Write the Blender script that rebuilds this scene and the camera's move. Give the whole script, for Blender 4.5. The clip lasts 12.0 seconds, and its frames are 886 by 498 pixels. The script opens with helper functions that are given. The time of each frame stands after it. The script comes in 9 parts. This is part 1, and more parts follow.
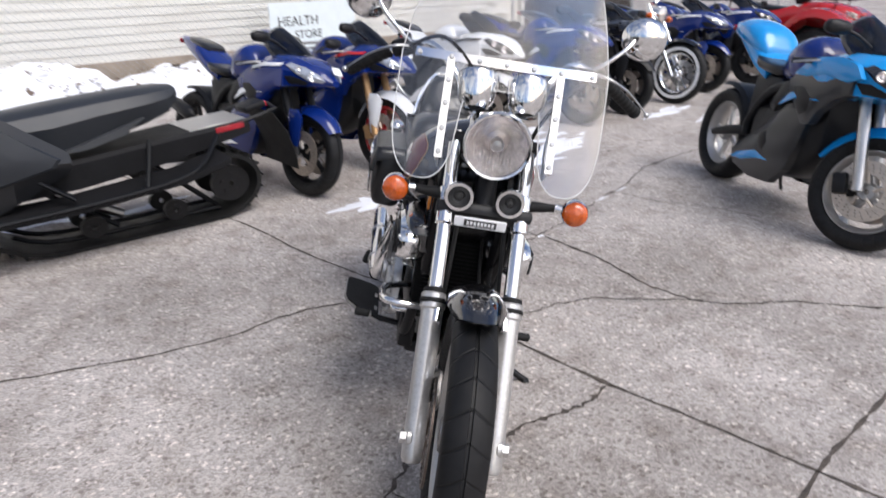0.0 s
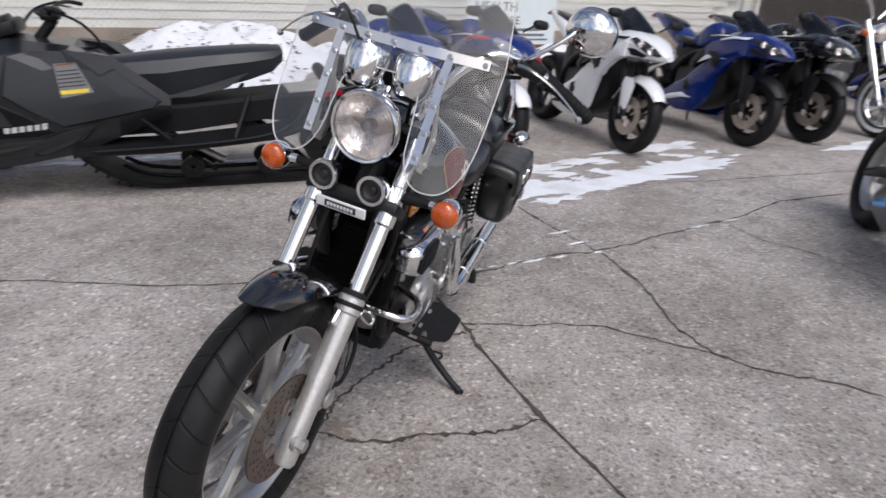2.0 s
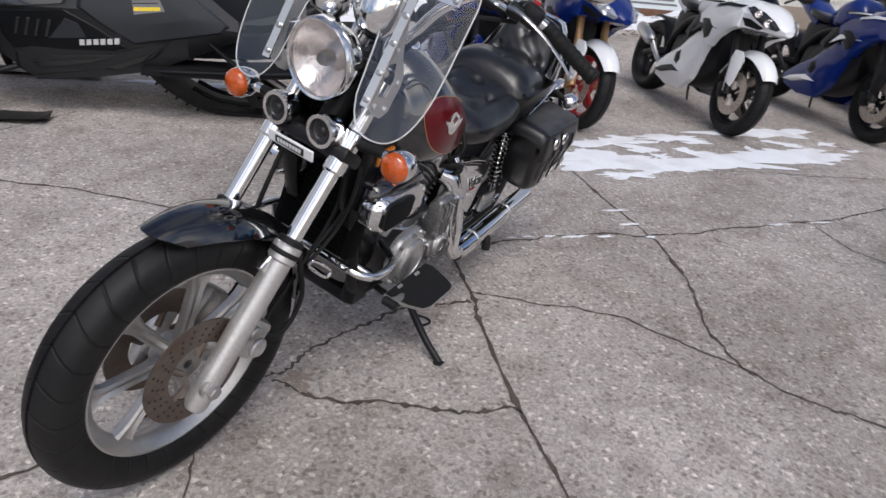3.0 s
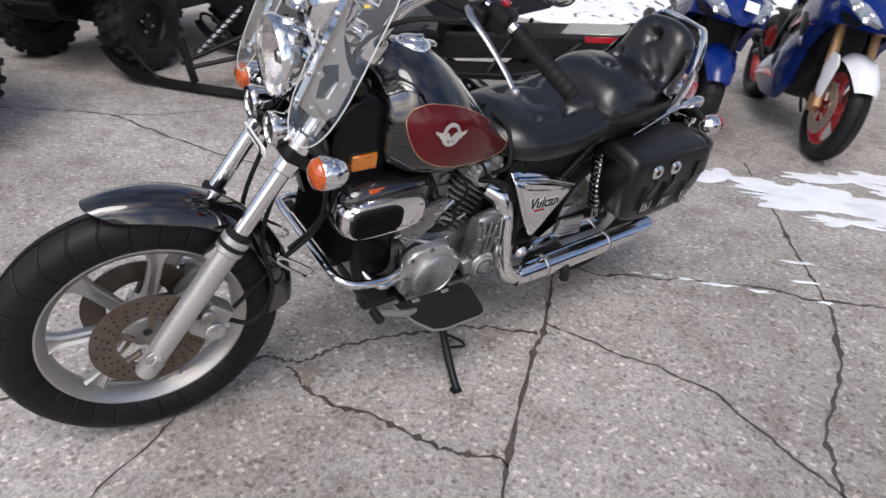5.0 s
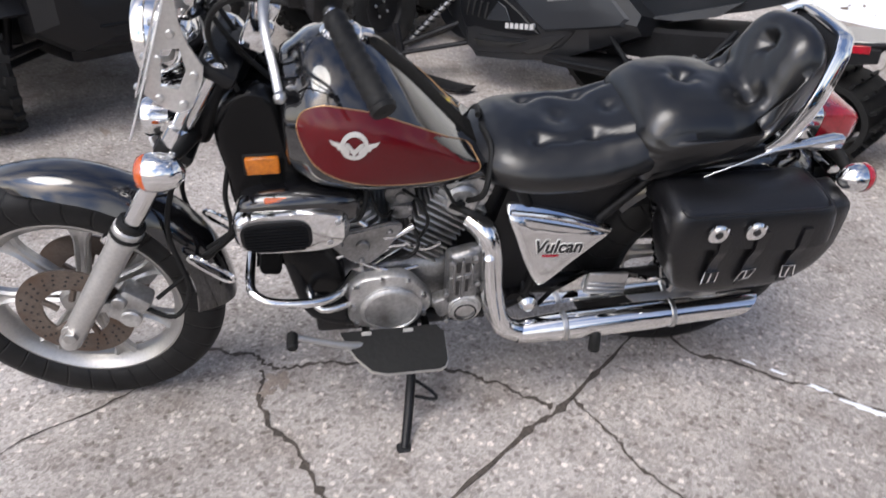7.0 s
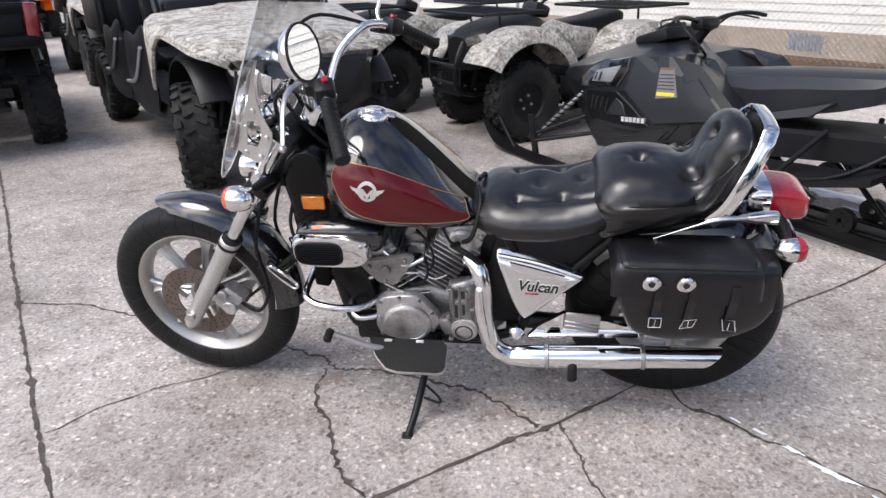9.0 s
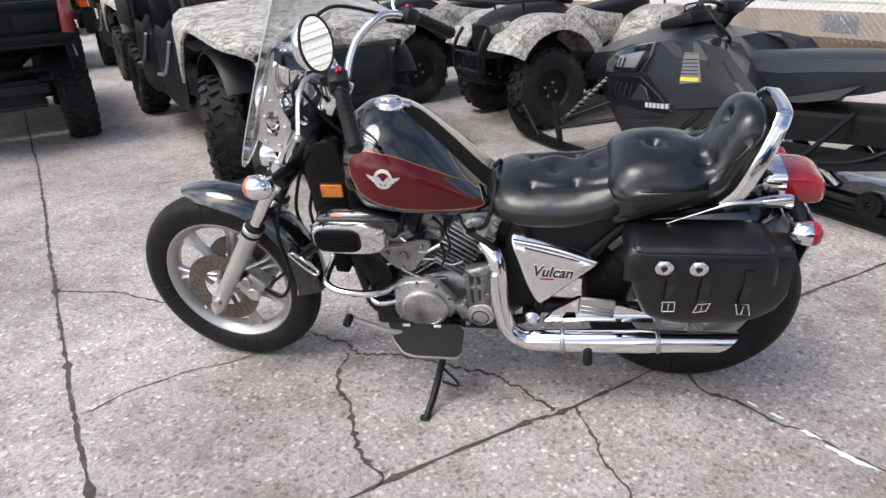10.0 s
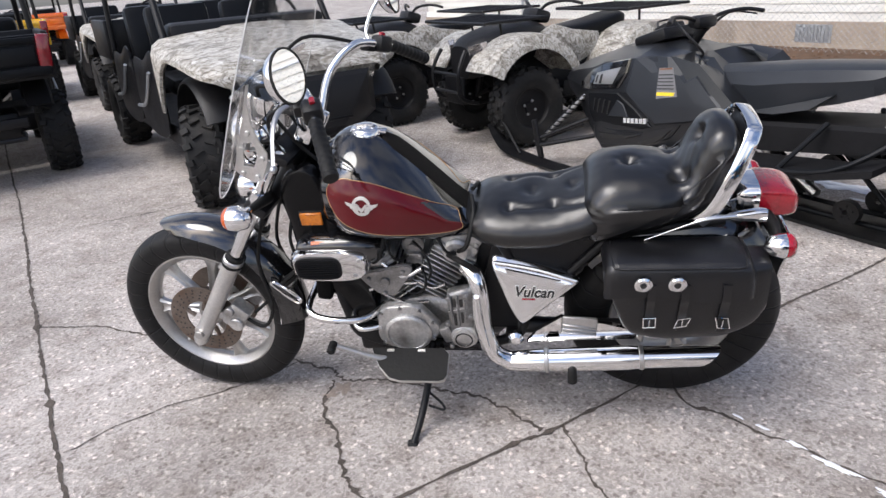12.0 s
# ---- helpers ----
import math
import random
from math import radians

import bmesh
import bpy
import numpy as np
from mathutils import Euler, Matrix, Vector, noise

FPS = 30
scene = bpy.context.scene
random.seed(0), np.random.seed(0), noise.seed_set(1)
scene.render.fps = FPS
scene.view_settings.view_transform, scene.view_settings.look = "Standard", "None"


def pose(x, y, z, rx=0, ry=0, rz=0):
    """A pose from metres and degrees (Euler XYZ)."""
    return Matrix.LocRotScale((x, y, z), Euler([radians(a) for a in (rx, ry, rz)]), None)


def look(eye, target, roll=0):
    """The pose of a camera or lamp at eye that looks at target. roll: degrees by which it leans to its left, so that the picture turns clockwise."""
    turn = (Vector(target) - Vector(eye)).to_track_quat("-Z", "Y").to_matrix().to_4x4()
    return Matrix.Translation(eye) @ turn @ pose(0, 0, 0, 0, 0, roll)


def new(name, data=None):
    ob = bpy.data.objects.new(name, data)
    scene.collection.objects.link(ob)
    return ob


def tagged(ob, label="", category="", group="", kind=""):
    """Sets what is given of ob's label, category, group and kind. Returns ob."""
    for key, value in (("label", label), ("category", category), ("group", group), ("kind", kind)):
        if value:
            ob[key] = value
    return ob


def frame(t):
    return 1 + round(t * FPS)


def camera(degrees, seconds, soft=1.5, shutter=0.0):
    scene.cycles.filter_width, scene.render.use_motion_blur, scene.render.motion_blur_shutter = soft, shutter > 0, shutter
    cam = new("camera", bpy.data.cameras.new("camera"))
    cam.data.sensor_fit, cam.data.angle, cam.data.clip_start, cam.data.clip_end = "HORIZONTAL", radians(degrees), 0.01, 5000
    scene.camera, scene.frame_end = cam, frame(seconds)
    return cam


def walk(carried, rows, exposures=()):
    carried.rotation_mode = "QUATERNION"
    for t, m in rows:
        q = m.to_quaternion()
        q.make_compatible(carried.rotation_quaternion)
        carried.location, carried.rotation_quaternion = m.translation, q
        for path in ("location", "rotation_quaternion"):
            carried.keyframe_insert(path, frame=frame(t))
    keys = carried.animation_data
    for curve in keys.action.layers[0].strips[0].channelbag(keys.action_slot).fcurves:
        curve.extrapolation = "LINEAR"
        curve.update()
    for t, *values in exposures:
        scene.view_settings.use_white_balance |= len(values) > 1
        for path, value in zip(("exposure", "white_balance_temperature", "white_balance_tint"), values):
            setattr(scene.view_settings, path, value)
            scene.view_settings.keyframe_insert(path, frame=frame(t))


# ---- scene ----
cam = camera(65.1, 12.0, shutter=0.35)
METRES, EYE, TILT, LEAN, TURN = 4.4, 1.35, -20.0, 0.0, 0.0
PATH = [
    (0, (0.074, -1.349, 1.364), (0.1, 0.512, 0.633), -1.3),
    (0.5, (0.349, -1.442, 1.363), (0.134, 0.46, 0.782), -1.2),
    (1, (0.497, -1.34, 1.329), (0.303, 0.551, 0.707), 2.5),
    (1.5, (0.639, -1.182, 1.321), (0.457, 0.67, 0.589), 5.6),
    (2, (0.916, -1.103, 1.319), (0.353, 0.662, 0.564), 2.8),
    (2.5, (1.073, -0.982, 1.285), (0.319, 0.667, 0.441), 3.1),
    (2.7, (1.112, -0.903, 1.28), (0.365, 0.733, 0.406), 5.8),
    (4.3, (1.531, -0.426, 1.278), (0.24, 0.833, 0.414), 4.2),
    (4.5, (1.55, -0.339, 1.299), (0.225, 0.854, 0.393), 4.9),
    (5, (1.639, -0.167, 1.316), (0.206, 0.855, 0.366), 3.7),
    (5.5, (1.804, 0.024, 1.344), (0.18, 0.795, 0.467), 1.8),
    (6, (1.762, 0.234, 1.313), (0.084, 0.854, 0.419), 1.2),
    (6.5, (1.693, 0.48, 1.294), (0.032, 1.091, 0.362), 2.3),
    (7, (1.623, 0.755, 1.263), (-0.103, 0.955, 0.273), 0.2),
    (7.5, (1.786, 0.89, 1.317), (-0.022, 1.042, 0.477), 1.0),
    (7.6, (1.877, 0.89, 1.348), (0.052, 1.017, 0.538), 0.7),
    (7.7, (1.889, 0.916, 1.36), (0.069, 1.003, 0.535), 1.4),
    (9.3, (2.117, 1.295, 1.341), (0.305, 0.914, 0.585), -2.1),
    (9.5, (2.114, 1.307, 1.341), (0.313, 0.929, 0.559), -1.8),
    (10, (2.125, 1.308, 1.346), (0.336, 0.877, 0.563), -3.1),
    (10.5, (2.121, 1.314, 1.358), (0.33, 0.87, 0.587), -3.9),
    (11, (2.126, 1.321, 1.356), (0.319, 0.882, 0.62), -4.5),
    (11.5, (2.122, 1.328, 1.354), (0.308, 0.909, 0.622), -4.7),
    (12, (2.119, 1.333, 1.362), (0.303, 0.932, 0.625), -4.7),
]
walk(cam, [(t, look(eye, target, roll)) for t, eye, target, roll in PATH], ((0, 0.56), (0.6, 0.29), (2.5, 0.13), (4.4, 0.13), (5.0, 0.34), (6.0, 0.52), (7.0, 0.68), (7.5, 0.76), (9.5, 0.76), (12, 0.76)))

# ---- world and light ----
wrl = bpy.data.worlds.new("overcast_sky")
scene.world = wrl
wrl.use_nodes = True
wn, wl = wrl.node_tree.nodes, wrl.node_tree.links
wn.clear()
sky = wn.new("ShaderNodeTexSky")
sky.sky_type, sky.sun_disc = "NISHITA", False
sky.sun_elevation, sky.sun_rotation = radians(50), radians(135)
sky.air_density, sky.dust_density = 1.0, 2.5
sky_lum = wn.new("ShaderNodeRGBToBW")
sky_soft = wn.new("ShaderNodeMixRGB")
sky_soft.inputs["Fac"].default_value = 0.55
cl_tex = wn.new("ShaderNodeTexCoord")
cl_noise = wn.new("ShaderNodeTexNoise")
cl_noise.inputs["Scale"].default_value, cl_noise.inputs["Detail"].default_value = 2.6, 6
cl_ramp = wn.new("ShaderNodeValToRGB")
cl_ramp.color_ramp.elements[0].position, cl_ramp.color_ramp.elements[0].color = 0.40, (0.46, 0.60, 0.90, 1)
cl_ramp.color_ramp.elements[1].position, cl_ramp.color_ramp.elements[1].color = 0.60, (1.75, 1.60, 1.45, 1)
cl_mul = wn.new("ShaderNodeMixRGB")
cl_mul.blend_type, cl_mul.inputs["Fac"].default_value = "MULTIPLY", 1.0
wbg, wout = wn.new("ShaderNodeBackground"), wn.new("ShaderNodeOutputWorld")
wbg.inputs["Strength"].default_value = 0.14
wl.new(sky.outputs[0], sky_lum.inputs[0])
wl.new(sky.outputs[0], sky_soft.inputs[1])
wl.new(sky_lum.outputs[0], sky_soft.inputs[2])
wl.new(cl_tex.outputs["Generated"], cl_noise.inputs["Vector"])
wl.new(cl_noise.outputs["Fac"], cl_ramp.inputs["Fac"])
wl.new(sky_soft.outputs[0], cl_mul.inputs[1])
wl.new(cl_ramp.outputs[0], cl_mul.inputs[2])
wl.new(cl_mul.outputs[0], wbg.inputs["Color"])
wl.new(wbg.outputs[0], wout.inputs["Surface"])
sun = new("sun", bpy.data.lights.new("sun", "SUN"))
sun.data.energy, sun.data.angle, sun.data.color = 1.2, radians(30), (1.0, 0.97, 0.94)
sun.matrix_world = look((3.0, -3.0, 8.0), (0, 0, 0))


# ---- materials ----
def material(name, colour, rough=0.5, metal=0.0, coat=0.0, vary=0.12, scale=6.0, fine=90.0, bump=0.0, bump_scale=None, spec=0.5, dirt=None, dirt_from=0.5, emit=0.0):
    """A surface whose colour drifts at a coarse and a fine scale, with fine relief; dirt: a colour that collects in blotches."""
    m = bpy.data.materials.new(name)
    m.use_nodes = True
    n, l = m.node_tree.nodes, m.node_tree.links
    p = n["Principled BSDF"]
    p.inputs["Roughness"].default_value, p.inputs["Metallic"].default_value = rough, metal
    p.inputs["Coat Weight"].default_value, p.inputs["Coat Roughness"].default_value = coat, 0.04
    p.inputs["Specular IOR Level"].default_value = spec
    tc = n.new("ShaderNodeTexCoord")
    a, b = n.new("ShaderNodeTexNoise"), n.new("ShaderNodeTexNoise")
    a.inputs["Scale"].default_value, a.inputs["Detail"].default_value = scale, 5
    b.inputs["Scale"].default_value, b.inputs["Detail"].default_value = fine, 3
    l.new(tc.outputs["Object"], a.inputs["Vector"])
    l.new(tc.outputs["Object"], b.inputs["Vector"])
    mix = n.new("ShaderNodeMath")
    mix.operation = "ADD"
    l.new(a.outputs["Fac"], mix.inputs[0])
    l.new(b.outputs["Fac"], mix.inputs[1])
    ramp = n.new("ShaderNodeValToRGB")
    c = colour
    ramp.color_ramp.elements[0].position, ramp.color_ramp.elements[1].position = 0.36, 0.66
    ramp.color_ramp.elements[0].color = (*[v * (1 - vary) for v in c], 1)
    ramp.color_ramp.elements[1].color = (*[min(1, v * (1 + vary)) for v in c], 1)
    half = n.new("ShaderNodeMath")
    half.operation, half.inputs[1].default_value = "MULTIPLY", 0.5
    l.new(mix.outputs[0], half.inputs[0])
    l.new(half.outputs[0], ramp.inputs["Fac"])
    out = ramp.outputs["Color"]
    if dirt:
        dn, dr, dm = n.new("ShaderNodeTexNoise"), n.new("ShaderNodeValToRGB"), n.new("ShaderNodeMixRGB")
        dn.inputs["Scale"].default_value, dn.inputs["Detail"].default_value = scale * 0.7, 7
        dr.color_ramp.elements[0].position, dr.color_ramp.elements[1].position = dirt_from, min(0.95, dirt_from + 0.22 if dirt_from <= 0.5 else dirt_from + 0.04)
        l.new(tc.outputs["Object"], dn.inputs["Vector"])
        l.new(dn.outputs["Fac"], dr.inputs["Fac"])
        l.new(dr.outputs["Color"], dm.inputs["Fac"])
        l.new(out, dm.inputs[1])
        dm.inputs[2].default_value = (*dirt, 1)
        out = dm.outputs[0]
    l.new(out, p.inputs["Base Color"])
    rr = n.new("ShaderNodeMapRange")
    rr.inputs["To Min"].default_value, rr.inputs["To Max"].default_value = max(0.01, rough * 0.8), min(1, rough * 1.25)
    l.new(a.outputs["Fac"], rr.inputs["Value"])
    l.new(rr.outputs[0], p.inputs["Roughness"])
    if bump:
        bp = n.new("ShaderNodeBump")
        bp.inputs["Strength"].default_value, bp.inputs["Distance"].default_value = bump, 0.004
        src = b
        if bump_scale:
            src = n.new("ShaderNodeTexNoise")
            src.inputs["Scale"].default_value, src.inputs["Detail"].default_value = bump_scale, 4
            l.new(tc.outputs["Object"], src.inputs["Vector"])
        l.new(src.outputs["Fac"], bp.inputs["Height"])
        l.new(bp.outputs[0], p.inputs["Normal"])
    if emit:
        p.inputs["Emission Color"].default_value, p.inputs["Emission Strength"].default_value = (*colour, 1), emit
    return m


def glass_material(name, tint=(1, 1, 1), rough=0.02, clear=0.93):
    """A thin clear sheet: most light passes straight, a little is reflected."""
    m = bpy.data.materials.new(name)
    m.use_nodes = True
    n, l = m.node_tree.nodes, m.node_tree.links
    n.clear()
    tr, gl, mx, fr, pw, out = [n.new("ShaderNode" + k) for k in ("BsdfTransparent", "BsdfGlossy", "MixShader", "LayerWeight", "Math", "OutputMaterial")]
    tr.inputs[0].default_value = (*[v * clear for v in tint], 1)
    gl.inputs["Roughness"].default_value = rough
    fr.inputs["Blend"].default_value = 0.5
    pw.operation, pw.inputs[1].default_value = "POWER", 4.0
    sc = n.new("ShaderNodeMath")
    sc.operation, sc.inputs[1].default_value, sc.inputs[2].default_value = "MULTIPLY_ADD", 0.55, 0.065
    l.new(fr.outputs["Facing"], pw.inputs[0])
    l.new(pw.outputs[0], sc.inputs[0])
    l.new(sc.outputs[0], mx.inputs[0])
    l.new(tr.outputs[0], mx.inputs[1])
    l.new(gl.outputs[0], mx.inputs[2])
    l.new(mx.outputs[0], out.inputs["Surface"])
    return m


def lens_material(name, colour, rough=0.12):
    m = material(name, colour, rough=rough, coat=1.0, vary=0.25, scale=30, fine=160, bump=0.25, bump_scale=140)
    p = m.node_tree.nodes["Principled BSDF"]
    p.inputs["Transmission Weight"].default_value = 0.25
    return m


def concrete_material():
    """Worn exposed-aggregate concrete: pebbles, pale sand, soft stains."""
    m = bpy.data.materials.new("worn_concrete")
    m.use_nodes = True
    n, l = m.node_tree.nodes, m.node_tree.links
    p = n["Principled BSDF"]
    tc = n.new("ShaderNodeTexCoord")
    big, mid, fine, peb = n.new("ShaderNodeTexNoise"), n.new("ShaderNodeTexNoise"), n.new("ShaderNodeTexNoise"), n.new("ShaderNodeTexVoronoi")
    big.inputs["Scale"].default_value, big.inputs["Detail"].default_value = 0.9, 6
    mid.inputs["Scale"].default_value, mid.inputs["Detail"].default_value = 7.0, 8
    fine.inputs["Scale"].default_value, fine.inputs["Detail"].default_value = 300.0, 2
    peb.inputs["Scale"].default_value = 125.0
    for t in (big, mid, fine, peb):
        l.new(tc.outputs["Object"], t.inputs["Vector"])
    base = n.new("ShaderNodeValToRGB")
    e = base.color_ramp.elements
    e[0].position, e[0].color = 0.34, (0.303, 0.281, 0.265, 1)
    e[1].position, e[1].color = 0.66, (0.496, 0.469, 0.449, 1)
    l.new(big.outputs["Fac"], base.inputs["Fac"])
    pr = n.new("ShaderNodeValToRGB")
    pr.color_ramp.elements[0].position, pr.color_ramp.elements[0].color = 0.12, (0.55, 0.52, 0.5, 1)
    pr.color_ramp.elements[1].position, pr.color_ramp.elements[1].color = 0.88, (1.42, 1.40, 1.38, 1)
    sep = n.new("ShaderNodeSeparateColor")
    l.new(peb.outputs["Color"], sep.inputs[0])
    l.new(sep.outputs[0], pr.inputs["Fac"])
    m1 = n.new("ShaderNodeMixRGB")
    m1.blend_type, m1.inputs["Fac"].default_value = "MULTIPLY", 0.48
    l.new(base.outputs[0], m1.inputs[1])
    l.new(pr.outputs[0], m1.inputs[2])
    fr = n.new("ShaderNodeValToRGB")
    fr.color_ramp.elements[0].position, fr.color_ramp.elements[0].color = 0.32, (0.50, 0.47, 0.45, 1)
    fr.color_ramp.elements[1].position, fr.color_ramp.elements[1].color = 0.68, (1.35, 1.33, 1.30, 1)
    l.new(fine.outputs["Fac"], fr.inputs["Fac"])
    m2 = n.new("ShaderNodeMixRGB")
    m2.blend_type, m2.inputs["Fac"].default_value = "MULTIPLY", 0.42
    l.new(m1.outputs[0], m2.inputs[1])
    l.new(fr.outputs[0], m2.inputs[2])
    st = n.new("ShaderNodeValToRGB")
    st.color_ramp.elements[0].position, st.color_ramp.elements[0].color = 0.30, (0.62, 0.58, 0.55, 1)
    st.color_ramp.elements[1].position, st.color_ramp.elements[1].color = 0.52, (1, 1, 1, 1)
    l.new(mid.outputs["Fac"], st.inputs["Fac"])
    m3 = n.new("ShaderNodeMixRGB")
    m3.blend_type, m3.inputs["Fac"].default_value = "MULTIPLY", 0.62
    l.new(m2.outputs[0], m3.inputs[1])
    l.new(st.outputs[0], m3.inputs[2])
    chip, cr, m4 = n.new("ShaderNodeTexVoronoi"), n.new("ShaderNodeValToRGB"), n.new("ShaderNodeMixRGB")
    chip.inputs["Scale"].default_value = 85.0
    l.new(tc.outputs["Object"], chip.inputs["Vector"])
    csep = n.new("ShaderNodeSeparateColor")
    l.new(chip.outputs["Color"], csep.inputs[0])
    cr.color_ramp.elements[0].position, cr.color_ramp.elements[0].color = 0.06, (0.45, 0.42, 0.40, 1)
    cr.color_ramp.elements[1].position, cr.color_ramp.elements[1].color = 0.97, (1.9, 1.88, 1.85, 1)
    for pos in (0.10, 0.92):
        cr.color_ramp.elements.new(pos).color = (1, 1, 1, 1)
    l.new(csep.outputs[2], cr.inputs["Fac"])
    m4.blend_type, m4.inputs["Fac"].default_value = "MULTIPLY", 0.62
    l.new(m3.outputs[0], m4.inputs[1])
    l.new(cr.outputs[0], m4.inputs[2])
    l.new(m4.outputs[0], p.inputs["Base Color"])
    p.inputs["Roughness"].default_value, p.inputs["Specular IOR Level"].default_value = 0.88, 0.3
    bp = n.new("ShaderNodeBump")
    bp.inputs["Strength"].default_value, bp.inputs["Distance"].default_value = 0.5, 0.004
    hs = n.new("ShaderNodeMath")
    hs.operation = "ADD"
    l.new(fine.outputs["Fac"], hs.inputs[0])
    l.new(sep.outputs[1], hs.inputs[1])
    l.new(hs.outputs[0], bp.inputs["Height"])
    l.new(bp.outputs[0], p.inputs["Normal"])
    return m


def camo_material():
    """Woodland print: grey-tan ground with bark streaks, dead leaves and dark gaps."""
    m = bpy.data.materials.new("camouflage_print")
    m.use_nodes = True
    n, l = m.node_tree.nodes, m.node_tree.links
    p = n["Principled BSDF"]
    tc, mp = n.new("ShaderNodeTexCoord"), n.new("ShaderNodeMapping")
    mp.inputs["Scale"].default_value = (1.0, 1.9, 1.6)
    l.new(tc.outputs["Object"], mp.inputs["Vector"])
    blot, twig, leaf = [n.new("ShaderNodeTexNoise") for _ in range(3)]
    for t, sc, dt, ds in ((blot, 5.0, 5, 1.2), (twig, 6.5, 6, 2.2), (leaf, 13.0, 3, 0.8)):
        t.inputs["Scale"].default_value, t.inputs["Detail"].default_value, t.inputs["Distortion"].default_value = sc, dt, ds
        l.new(mp.outputs[0], t.inputs["Vector"])
    r = n.new("ShaderNodeValToRGB")
    r.color_ramp.elements[0].position, r.color_ramp.elements[0].color = 0.32, (0.19, 0.175, 0.15, 1)
    r.color_ramp.elements[1].position, r.color_ramp.elements[1].color = 0.66, (0.60, 0.59, 0.56, 1)
    for pos, c in ((0.42, (0.33, 0.31, 0.275, 1)), (0.47, (0.52, 0.505, 0.47, 1)), (0.56, (0.45, 0.43, 0.385, 1)), (0.60, (0.30, 0.275, 0.235, 1))):
        r.color_ramp.elements.new(pos).color = c
    l.new(blot.outputs["Fac"], r.inputs["Fac"])
    line = n.new("ShaderNodeValToRGB")
    line.color_ramp.elements[0].position, line.color_ramp.elements[0].color = 0.465, (1, 1, 1, 1)
    line.color_ramp.elements[1].position, line.color_ramp.elements[1].color = 0.545, (1, 1, 1, 1)
    for pos, v in ((0.49, 0.38), (0.515, 0.38)):
        line.color_ramp.elements.new(pos).color = (v, v * 0.95, v * 0.85, 1)
    l.new(twig.outputs["Fac"], line.inputs["Fac"])
    lf = n.new("ShaderNodeValToRGB")
    lf.color_ramp.elements[0].position, lf.color_ramp.elements[0].color = 0.36, (0.62, 0.59, 0.54, 1)
    lf.color_ramp.elements[1].position, lf.color_ramp.elements[1].color = 0.52, (1.1, 1.1, 1.1, 1)
    l.new(leaf.outputs["Fac"], lf.inputs["Fac"])
    out = r.outputs[0]
    for t in (line, lf):
        mx = n.new("ShaderNodeMixRGB")
        mx.blend_type, mx.inputs["Fac"].default_value = "MULTIPLY", 0.9
        l.new(out, mx.inputs[1])
        l.new(t.outputs[0], mx.inputs[2])
        out = mx.outputs[0]
    l.new(out, p.inputs["Base Color"])
    p.inputs["Roughness"].default_value = 0.38
    return m


def tyre_material(name, waves, groove):
    """Black rubber, greyed by dust, with slanted tread cuts, their shade painted in, that run out towards the
    shoulders.
    """
    m = material(name, (0.009, 0.009, 0.0095), rough=0.50, vary=0.3, scale=9, fine=60, bump=0.0, dirt=(0.014, 0.0135, 0.013), spec=0.22)
    n, l = m.node_tree.nodes, m.node_tree.links
    tc, sp = n.new("ShaderNodeTexCoord"), n.new("ShaderNodeSeparateXYZ")
    l.new(tc.outputs["Object"], sp.inputs[0])
    at = n.new("ShaderNodeMath")
    at.operation = "ARCTAN2"
    l.new(sp.outputs["Y"], at.inputs[0])
    l.new(sp.outputs["Z"], at.inputs[1])
    ab = n.new("ShaderNodeMath")
    ab.operation = "ABSOLUTE"
    l.new(sp.outputs["X"], ab.inputs[0])
    k = n.new("ShaderNodeMath")
    k.operation, k.inputs[1].default_value = "MULTIPLY", waves
    l.new(at.outputs[0], k.inputs[0])
    q = n.new("ShaderNodeMath")
    q.operation, q.inputs[1].default_value = "MULTIPLY_ADD", 55.0
    l.new(ab.outputs[0], q.inputs[0])
    l.new(k.outputs[0], q.inputs[2])
    s = n.new("ShaderNodeMath")
    s.operation = "SINE"
    l.new(q.outputs[0], s.inputs[0])
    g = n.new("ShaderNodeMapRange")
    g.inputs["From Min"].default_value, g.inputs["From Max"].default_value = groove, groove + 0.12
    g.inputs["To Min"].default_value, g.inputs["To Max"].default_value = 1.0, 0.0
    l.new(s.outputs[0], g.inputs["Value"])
    bp = n.new("ShaderNodeBump")
    bp.inputs["Strength"].default_value, bp.inputs["Distance"].default_value = 0.6, 0.006
    l.new(g.outputs[0], bp.inputs["Height"])
    l.new(bp.outputs[0], n["Principled BSDF"].inputs["Normal"])
    # cuts also darken the colour, standing in for the shade of their depth
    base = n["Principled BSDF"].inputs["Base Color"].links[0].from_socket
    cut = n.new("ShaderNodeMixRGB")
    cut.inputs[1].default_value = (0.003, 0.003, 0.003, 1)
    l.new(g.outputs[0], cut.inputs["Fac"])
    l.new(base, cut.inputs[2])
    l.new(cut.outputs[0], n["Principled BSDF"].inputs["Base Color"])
    return m


